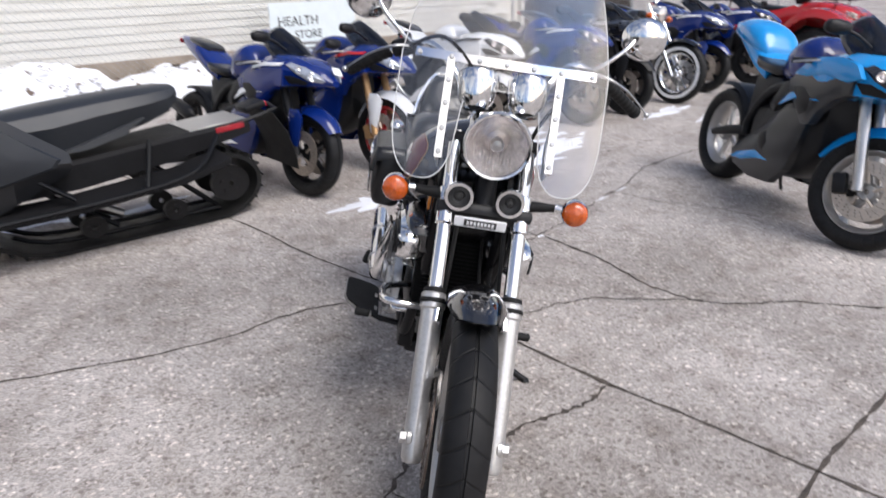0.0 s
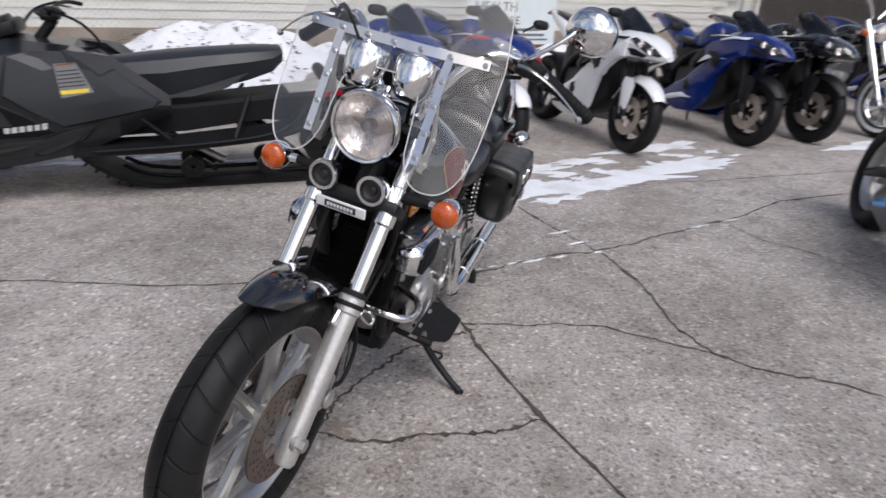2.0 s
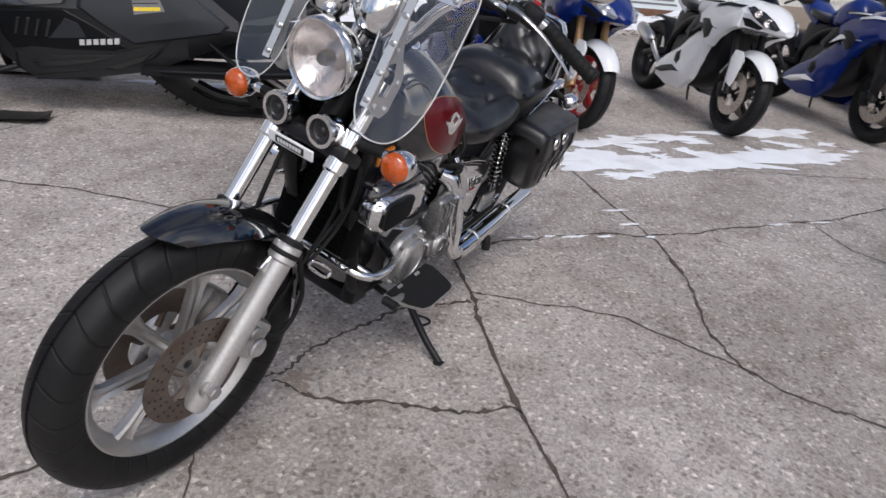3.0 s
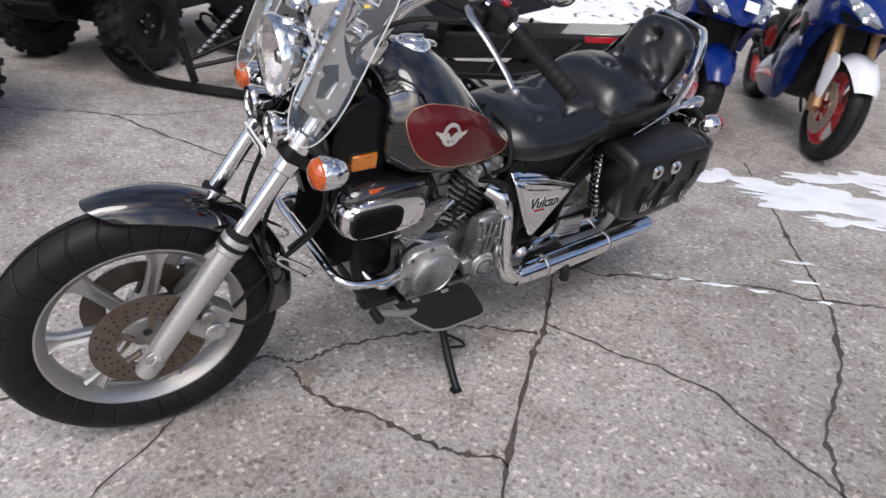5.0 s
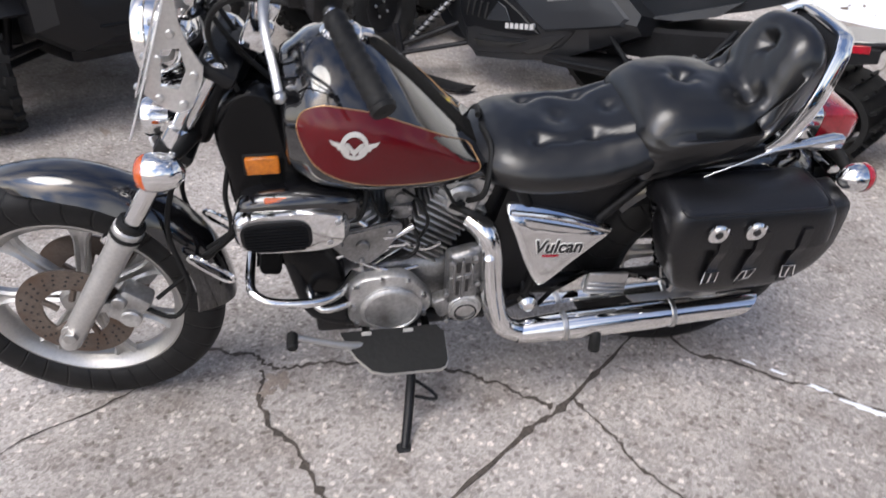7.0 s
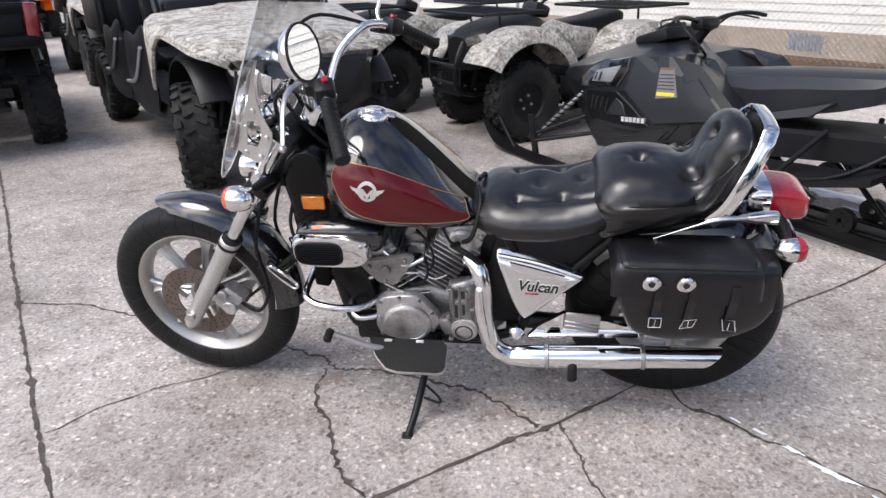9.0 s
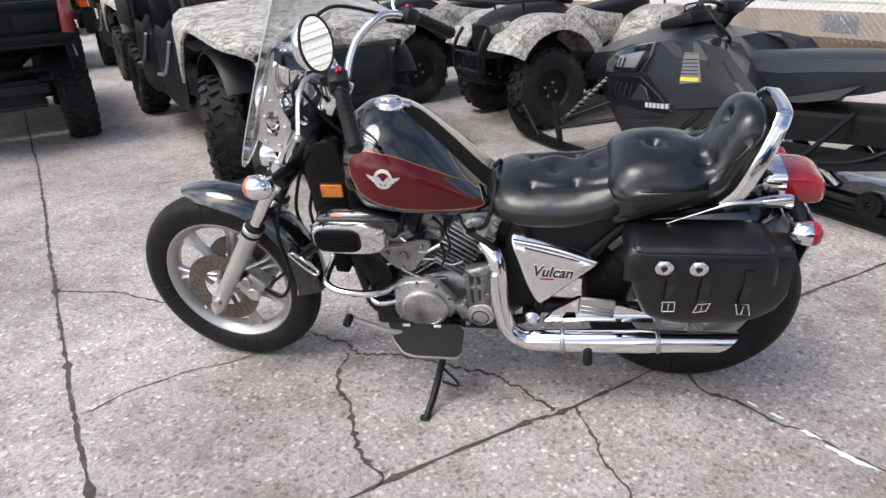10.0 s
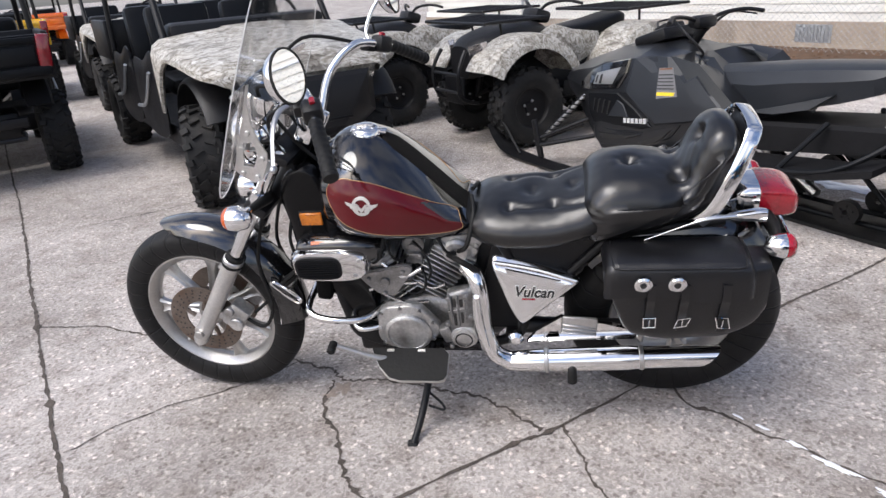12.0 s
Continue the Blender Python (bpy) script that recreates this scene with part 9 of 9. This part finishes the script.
    for sx in (-1, 1):
        bm = bmesh.new()
        box(bm, (sx * 0.63, yt + 0.022, 1.045), (0.095, 0.07, 0.25), (0, 4 * sx, 0), 0.02)
        part("tail_lamp", bm, DARKRED, bd)
    bm = bmesh.new()
    box(bm, (0, wheelbase + 0.52, 0.52), (0.80, 0.06, 0.08), bev=0.015)
    tube(bm, [(-0.35, wheelbase + 0.3, 0.40), (-0.35, wheelbase + 0.58, 0.40), (0.35, wheelbase + 0.58, 0.40), (0.35, wheelbase + 0.3, 0.40)], 0.02, 8, 1)
    part("rear_bumper", bm, PLASTIC, u)
    return u


UH = (0.725, 0.689)
side_by_side(heading_pose(-2.46, -0.70, *UH), "long camouflage-hooded utility vehicle with black doors and knobby tyres", CAMO, 2.95, 2, steer=-16)
side_by_side(heading_pose(-6.63, -4.40, *UH), "camouflage-hooded utility vehicle parked behind another", CAMO, 2.0, 1)
UB = Vector((-2.76, -3.64, 0))
p2 = UB + Vector((-UH[0], -UH[1], 0)) * 2.0
side_by_side(heading_pose(p2.x, p2.y, -UH[0], -UH[1]), "black utility vehicle with red tail lamps seen from behind", MATTE, 2.0, 1)
side_by_side(heading_pose(-14.2, -12.6, -UH[0], -UH[1]), "orange utility vehicle parked deep in the row", ORANGE, 2.0, 1, rear=ORANGE)
side_by_side(heading_pose(-8.45, -8.48, -UH[0], -UH[1]), "yellow utility vehicle parked deep in the row", YELLOWPAINT, 2.0, 1, rear=YELLOWPAINT)


def snowmobile(m):
    """A snowmobile: its origin on the ground between the skis, tail along +y."""
    s = thing("snowmobile", m, "matte charcoal snowmobile with a long seat and black track", "snowmobile")
    # faceted hood and belly
    secs = ((-0.12, ((0, 0.665), (0.05, 0.66), (0.09, 0.63), (0.11, 0.60), (0.09, 0.53), (0, 0.51))),
            (0.12, ((0, 0.77), (0.10, 0.75), (0.22, 0.69), (0.25, 0.61), (0.20, 0.46), (0, 0.42))),
            (0.36, ((0, 0.85), (0.13, 0.82), (0.28, 0.735), (0.335, 0.60), (0.30, 0.32), (0, 0.28))),
            (0.52, ((0, 0.90), (0.15, 0.87), (0.31, 0.79), (0.36, 0.61), (0.34, 0.20), (0, 0.18))),
            (0.82, ((0, 0.92), (0.17, 0.905), (0.33, 0.84), (0.375, 0.62), (0.355, 0.24), (0, 0.22))),
            (1.08, ((0, 0.86), (0.16, 0.87), (0.32, 0.865), (0.385, 0.58), (0.35, 0.29), (0, 0.27))),
            (1.28, ((0, 0.74), (0.17, 0.78), (0.335, 0.835), (0.385, 0.58), (0.34, 0.38), (0, 0.34))),
            (1.54, ((0, 0.56), (0.20, 0.575), (0.335, 0.61), (0.365, 0.56), (0.30, 0.50), (0, 0.45))))

    def hull_x(y, z):
        """Half width of the hull at a length and height."""
        ys_ = [q[0] for q in secs]
        prof = [(float(np.interp(y, ys_, [q[1][k][0] for q in secs])), float(np.interp(y, ys_, [q[1][k][1] for q in secs]))) for k in range(1, 5)]
        return float(np.interp(z, [q[1] for q in prof[::-1]], [q[0] for q in prof[::-1]]))

    bm = bmesh.new()
    rings(bm, [[(x, y, z) for x, z in pr] + [(-x, y, z) for x, z in pr[-2:0:-1]] for y, pr in secs])
    hood = part("hood", bm, CARBON, s, "glossy black faceted hood", 14)

    def facet(bm, outline, sx, rise=0.012, rim=0.10):
        """A flat-faced panel laid on the hull, with a chamfered edge."""
        pts = np.array(outline)
        cen = pts.mean(axis=0)
        rows = []
        for f, o in ((1.0, -0.01), (1.0, rise * 0.35), (1 - rim, rise), (0.5, rise)):
            rows.append([(sx * (hull_x(*q) + o), *q) for q in [cen + (p - cen) * f for p in pts]])
        rings(bm, rows)
        return bm

    for sx in (-1, 1):
        bm = bmesh.new()
        facet(bm, [(0.80, 0.845), (0.90, 0.868), (1.05, 0.872), (1.22, 0.850), (1.30, 0.770), (1.40, 0.670), (1.50, 0.585), (1.47, 0.545), (1.25, 0.495), (1.02, 0.445), (0.88, 0.535), (0.76, 0.630)], sx, 0.016, 0.06)
        up = part("upper_panel", bm, SLATE, s, "slate grey upper side panel", 16)
        bm = bmesh.new()
        facet(bm, [(0.27, 0.63), (0.38, 0.725), (0.53, 0.785), (0.765, 0.832), (0.755, 0.74), (0.70, 0.64), (0.45, 0.60), (0.28, 0.585)], sx, 0.014, 0.05)
        cw = part("headlamp_cowl", bm, BLACK_PAINT, s, "", 16)
        bm = bmesh.new()
        facet(bm, [(0.46, 0.715), (0.70, 0.775), (0.645, 0.660), (0.45, 0.640)], sx, 0.017, 0.02)
        part("silver_decal", bm, ALLOY, cw)
        for k in range(2):
            bm = bmesh.new()
            facet(bm, [(0.475 + 0.045 * k, 0.70 + 0.01 * k), (0.492 + 0.045 * k, 0.705 + 0.01 * k), (0.488 + 0.045 * k, 0.655), (0.471 + 0.045 * k, 0.652)], sx, 0.020, 0.02)
            part("decal_bar", bm, BLACKINK, cw)
        bm = bmesh.new()
        facet(bm, [(0.38, 0.575), (0.70, 0.610), (0.86, 0.520), (0.985, 0.425), (0.90, 0.40), (0.42, 0.365), (0.37, 0.46)], sx, 0.010, 0.05)
        sp = part("side_panel", bm, MATTE, s, "", 16)
        bm = bmesh.new()
        facet(bm, [(0.42, 0.345), (0.62, 0.350), (0.95, 0.385), (1.10, 0.440), (1.20, 0.475), (1.12, 0.375), (0.95, 0.300), (0.50, 0.225), (0.42, 0.26)], sx, 0.008, 0.06)
        part("belly_panel", bm, CARBON, s, "", 16)
        bm = bmesh.new()
        facet(bm, [(0.60, 0.44), (0.70, 0.57), (0.76, 0.545), (0.80, 0.46)], sx, 0.016, 0.12)
        part("side_vent", bm, SLATE, sp)
        for k in range(4):
            bm = bmesh.new()
            facet(bm, [(0.44 + 0.05 * k, 0.45), (0.47 + 0.05 * k, 0.55), (0.485 + 0.05 * k, 0.55), (0.455 + 0.05 * k, 0.45)], sx, 0.014, 0.12)
            part("vent_slot", bm, BLACKINK, sp)
        for o_ in ([(0.50, 0.31), (0.74, 0.335), (0.92, 0.365), (0.78, 0.315), (0.54, 0.275)], [(0.86, 0.30), (1.06, 0.385), (1.15, 0.44), (1.06, 0.355), (0.92, 0.29)]):
            bm = bmesh.new()
            facet(bm, o_, sx, 0.016, 0.12)
            part("belly_vent", bm, BLACKINK, sp)
        bm = bmesh.new()
        facet(bm, [(1.015, 0.795), (1.115, 0.805), (1.185, 0.645), (1.035, 0.615)], sx, 0.0185, 0.01)
        lb = part("warning_label", bm, GREYINK2, up, "dark grey printed warning label")
        for z, h, mt_ in ((0.645, 0.020, YELLOW), (0.675, 0.006, BLACKINK), (0.695, 0.006, BLACKINK), (0.715, 0.006, BLACKINK), (0.735, 0.006, BLACKINK), (0.755, 0.006, BLACKINK), (0.788, 0.010, RUST)):
            bm = bmesh.new()
            f = (z - 0.62) / 0.18
            y0, y1 = 1.036 - 0.016 * f, 1.172 - 0.062 * f
            facet(bm, [(y0, z - h / 2), (y1, z + 0.012 - h / 2), (y1, z + 0.012 + h / 2), (y0, z + h / 2)], sx, 0.0205, 0.02)
            part("label_bar", bm, mt_, lb)
        for k in range(6):
            bm = bmesh.new()
            y0, z0 = 0.755 + 0.034 * k, 0.440 + 0.004 * k - 0.02
            facet(bm, [(y0, z0), (y0 + 0.024, z0 + 0.003), (y0 + 0.026, z0 + 0.035), (y0 + 0.002, z0 + 0.032)], sx, 0.0145, 0.02)
            part("maker_mark", bm, GREYINK, sp)
        # front suspension and skis
        bm = bmesh.new()
        tube(bm, [(sx * 0.22, 0.42, 0.42), (sx * 0.50, 0.02, 0.20)], 0.016, 8, 1)
        tube(bm, [(sx * 0.22, 0.55, 0.30), (sx * 0.50, 0.06, 0.16)], 0.016, 8, 1)
        tube(bm, [(sx * 0.22, 0.20, 0.30), (sx * 0.50, -0.02, 0.17)], 0.014, 8, 1)
        part("suspension_arm", bm, PLASTIC, s)
        bm = bmesh.new()
        tube(bm, [(sx * 0.27, 0.36, 0.60), (sx * 0.47, 0.04, 0.20)], 0.016, 10, 1)
        sh = part("ski_shock", bm, STEEL, s)
        bm = bmesh.new()
        pts = []
        for k in range(80):
            f = k / 79
            q = Vector((sx * 0.30, 0.31, 0.54)).lerp(Vector((sx * 0.445, 0.08, 0.25)), f)
            a = f * 2 * math.pi * 9
            pts.append((q.x + 0.030 * math.cos(a), q.y + 0.030 * math.sin(a), q.z))
        tube(bm, pts, 0.006, 6, 1)
        part("shock_spring", bm, PLASTIC, sh)
        bm = bmesh.new()
        box(bm, (sx * 0.50, 0.03, 0.20), (0.03, 0.05, 0.30), (14, 0, 0), 0.010)
        part("ski_spindle", bm, PLASTIC, s)
        bm = bmesh.new()
        rows = []
        for y, z in catmull([(-0.56, 0.21), (-0.50, 0.13), (-0.38, 0.05), (-0.22, 0.018), (0.0, 0.012), (0.30, 0.012), (0.52, 0.016), (0.60, 0.03)], 4):
            w = 0.075 if y > -0.35 else 0.075 - 0.12 * (-0.35 - y)
            rows.append([(sx * 0.50 - w, y, z + 0.018), (sx * 0.50 - w * 0.5, y, z), (sx * 0.50 - 0.01, y, z - 0.010), (sx * 0.50 + 0.01, y, z - 0.010), (sx * 0.50 + w * 0.5, y, z), (sx * 0.50 + w, y, z + 0.018), (sx * 0.50 + w * 0.4, y, z + 0.02), (sx * 0.50 - w * 0.4, y, z + 0.02)])
        rings(bm, rows)
        sk = part("ski", bm, PLASTIC, s, "black plastic ski")
        bm = bmesh.new()
        tube(bm, [(sx * 0.50, -0.54, 0.20), (sx * 0.50, -0.52, 0.28), (sx * 0.50, -0.42, 0.26), (sx * 0.50, -0.30, 0.14), (sx * 0.50, -0.20, 0.04)], 0.012, 8, 5)
        part("ski_loop", bm, PLASTIC, sk)
        # running board
        bm = bmesh.new()
        rows = [[(sx * 0.20, y, z), (sx * 0.42, y, z - 0.02), (sx * 0.42, y, z - 0.055), (sx * 0.20, y, z - 0.03)] for y, z in ((1.05, 0.34), (1.5, 0.345), (2.05, 0.40), (2.30, 0.47))]
        rings(bm, rows)
        part("running_board", bm, TUNNELBLACK, s)
        bm = bmesh.new()
        tube(bm, [(sx * 0.42, 1.15, 0.315), (sx * 0.42, 1.7, 0.34), (sx * 0.40, 2.10, 0.40), (sx * 0.26, 2.30, 0.56)], 0.014, 8, 4)
        tube(bm, [(sx * 0.215, 1.95, 0.58), (sx * 0.41, 1.85, 0.36)], 0.013, 8, 1)
        tube(bm, [(sx * 0.30, 1.30, 0.55), (sx * 0.36, 1.52, 0.36)], 0.013, 8, 1)
        part("board_rail", bm, MATTE, s)
    # tunnel
    bm = bmesh.new()
    rows = []
    for y, zt, zb in ((1.0, 0.50, 0.34), (1.6, 0.53, 0.37), (2.1, 0.58, 0.44), (2.52, 0.615, 0.54)):
        rows.append([(-0.205, y, zb), (-0.205, y, zt - 0.02), (-0.185, y, zt), (0.185, y, zt), (0.205, y, zt - 0.02), (0.205, y, zb), (0.19, y, zb), (0.19, y, zt - 0.03), (-0.19, y, zt - 0.03), (-0.19, y, zb)])
    rings(bm, rows)
    tn = part("tunnel", bm, TUNNELBLACK, s, "dark aluminium tunnel")
    bm = bmesh.new()
    box(bm, (0, 2.35, 0.604), (0.34, 0.34, 0.010), (5, 0, 0), 0.003, 1)
    part("tunnel_top", bm, ALLOY, tn)
    for sx in (-1, 1):
        bm = bmesh.new()
        box(bm, (sx * 0.208, 2.40, 0.585), (0.006, 0.17, 0.035), (5, 0, 0), 0.002, 1)
        part("red_reflector", bm, REDLENS, tn)
    bm = bmesh.new()
    box(bm, (0, 2.62, 0.665), (0.16, 0.14, 0.05), (14, 0, 0), 0.015)
    tube(bm, [(-0.18, 2.45, 0.60), (-0.18, 2.70, 0.66), (0.18, 2.70, 0.66), (0.18, 2.45, 0.60)], 0.013, 8, 2)
    rb = part("rear_bumper", bm, PLASTIC, s)
    bm = bmesh.new()
    box(bm, (0, 2.695, 0.675), (0.12, 0.02, 0.035), (14, 0, 0), 0.006)
    part("tail_lamp", bm, REDLENS, rb)
    bm = bmesh.new()
    rows = [[(-0.22, y, z), (0.22, y, z), (0.22, y + 0.006, z + 0.002), (-0.22, y + 0.006, z + 0.002)] for y, z in ((2.66, 0.64), (2.74, 0.50), (2.78, 0.36), (2.79, 0.24))]
    rings(bm, rows)
    part("snow_flap", bm, RUBBER, s)
    # seat
    bm = bmesh.new()
    loops = []
    for y, top, low, hw, sh in ((1.00, 0.80, 0.66, 0.10, 0.02), (1.10, 0.775, 0.60, 0.15, 0.03), (1.30, 0.795, 0.57, 0.185, 0.05), (1.52, 0.822, 0.575, 0.20, 0.06), (1.74, 0.842, 0.61, 0.205, 0.05), (1.96, 0.858, 0.67, 0.19, 0.045), (2.10, 0.862, 0.72, 0.165, 0.035), (2.16, 0.855, 0.78, 0.12, 0.015)):
        half = [(0, top + 0.006), (hw * 0.55, top), (hw * 0.82, top - sh * 0.5), (hw, top - sh * 1.7), (hw * 0.96, (top + low) / 2 - 0.01), (hw * 0.85, low), (0, low)]
        loops.append([(x, y, z) for x, z in half] + [(-x, y, z) for x, z in half[-2:0:-1]])
    rings(bm, loops)
    seat = part("seat", bm, SLATE, s, "long slate grey seat", 28)
    for sx in (-1, 1):
        bm = bmesh.new()
        rings(bm, [[(sx * x0, y, z) for y, z in ((1.50, 0.572), (1.72, 0.640), (1.95, 0.715), (1.84, 0.630), (1.65, 0.580))] for x0 in (0.17, 0.205, 0.206)])
        part("seat_trim", bm, PALESLATE, seat, "", 20)
    # handlebar
    bm = bmesh.new()
    tube(bm, [(0, 0.86, 0.80), (0, 1.00, 1.0)], 0.03, 10, 1)
    for sx in (-1, 1):
        tube(bm, [(0.0, 1.0, 1.0), (sx * 0.12, 1.0, 1.06), (sx * 0.28, 1.04, 1.08), (sx * 0.38, 1.10, 1.06)], 0.013, 10, 4)
        tube(bm, [(sx * 0.25, 0.98, 1.07), (sx * 0.33, 0.97, 1.06), (sx * 0.40, 1.04, 1.04)], 0.006, 8, 3)
    box(bm, (0, 0.99, 1.03), (0.16, 0.10, 0.08), bev=0.03)
    tube(bm, [(0.26, 1.0, 1.08), (0.33, 1.16, 1.01), (0.24, 1.22, 0.88), (0.08, 1.0, 0.84)], 0.008, 8, 6)
    tube(bm, [(-0.26, 1.0, 1.08), (-0.30, 0.86, 1.02), (-0.14, 0.78, 0.86)], 0.008, 8, 6)
    part("handlebar", bm, PLASTIC, s)
    bm = bmesh.new()
    box(bm, (0, 0.72, 0.93), (0.30, 0.26, 0.08), (18, 0, 0), 0.02)
    box(bm, (0.02, 0.76, 0.985), (0.16, 0.10, 0.05), (25, 0, 0), 0.01)
    part("console", bm, PLASTIC, s)
    # track: a lugged belt on rails and wheels
    path = catmull([(1.15, 0.47), (1.02, 0.36), (1.10, 0.20), (1.35, 0.045), (1.7, 0.022), (2.2, 0.022), (2.38, 0.045), (2.51, 0.15), (2.52, 0.29), (2.40, 0.39), (2.1, 0.42), (1.6, 0.46)], 7, True)
    rows = []
    n = len(path)
    for i, p in enumerate(path):
        t = path[(i + 1) % n] - path[i - 1]
        t = t / np.linalg.norm(t)
        nn = np.array((t[1], -t[0]))
        a, b = p, p + nn * 0.026
        rows.append([(-0.19, a[0], a[1]), (0.19, a[0], a[1]), (0.19, b[0], b[1]), (-0.19, b[0], b[1])])
    bm = bmesh.new()
    rings(bm, rows, closed=True)
    tr = part("track", bm, RUBBER, s, "black rubber drive track")
    lens = [0]
    for i in range(n):
        lens.append(lens[-1] + np.linalg.norm(path[(i + 1) % n] - path[i]))
    bm = bmesh.new()
    for k in range(56):
        d = lens[-1] * k / 56
        i = max(j for j in range(n) if lens[j] <= d)
        f = (d - lens[i]) / (lens[i + 1] - lens[i] + 1e-9)
        p = path[i] + (path[(i + 1) % n] - path[i]) * f
        t = path[(i + 1) % n] - path[i]
        a = math.degrees(math.atan2(t[1], t[0]))
        low = p[1] < 0.06
        nn = np.array((-t[1], t[0])) / np.linalg.norm(t)
        for x in (-0.12, 0.0, 0.12):
            h = 0.020 if low else 0.045
            inward = np.array((1.85, 0.24)) - p
            o = -nn if inward @ nn > 0 else nn
            c = p + o * (0.008 + h / 2) if not low else p + np.array((0, -0.010))
            bmesh.ops.create_cube(bm, size=1.0, matrix=pose(x, c[0], c[1], a, 0, 0) @ Matrix.Diagonal((0.09, 0.014, h, 1)))
    tagged(part("track_lug", bm, RUBBER, tr), kind="stuff")
    for sx in (-1, 1):
        bm = bmesh.new()
        tube(bm, [(sx * 0.09, 1.25, 0.14), (sx * 0.09, 1.5, 0.055), (sx * 0.09, 2.32, 0.06)], 0.014, 8, 4)
        tube(bm, [(sx * 0.09, 1.35, 0.42), (sx * 0.09, 1.75, 0.08)], 0.014, 8, 1)
        tube(bm, [(sx * 0.09, 1.95, 0.44), (sx * 0.09, 2.30, 0.08)], 0.014, 8, 1)
        part("slide_rail", bm, MATTE, s)
        for y, z, r in ((2.385, 0.215, 0.115), (1.62, 0.115, 0.065), (2.05, 0.115, 0.065), (1.16, 0.33, 0.09), (1.95, 0.345, 0.06)):
            bm = bmesh.new()
            lathe(bm, (sx * 0.13, y, z), (1, 0, 0), [(0.015, -0.018), (r * 0.8, -0.016), (r, -0.018), (r, 0.018), (r * 0.8, 0.016), (0.015, 0.018)], 24, closed=True)
            for k in range(5):
                a = 2 * math.pi * k / 5
                disc_solid(bm, (sx * 0.13 + sx * 0.019, y + math.sin(a) * r * 0.5, z + math.cos(a) * r * 0.5), (1, 0, 0), r * 0.12, 0.008, 8)
            part("bogie_wheel", bm, PLASTIC, s)
    bm = bmesh.new()
    tube(bm, [(0, 1.35, 0.40), (0, 1.80, 0.12)], 0.03, 10, 1)
    part("rear_shock", bm, STEEL, s)
    return s


snowmobile(heading_pose(-3.23, 1.37, -0.784, -0.621) @ Matrix.Diagonal((1, 1.055, 0.95, 1)))
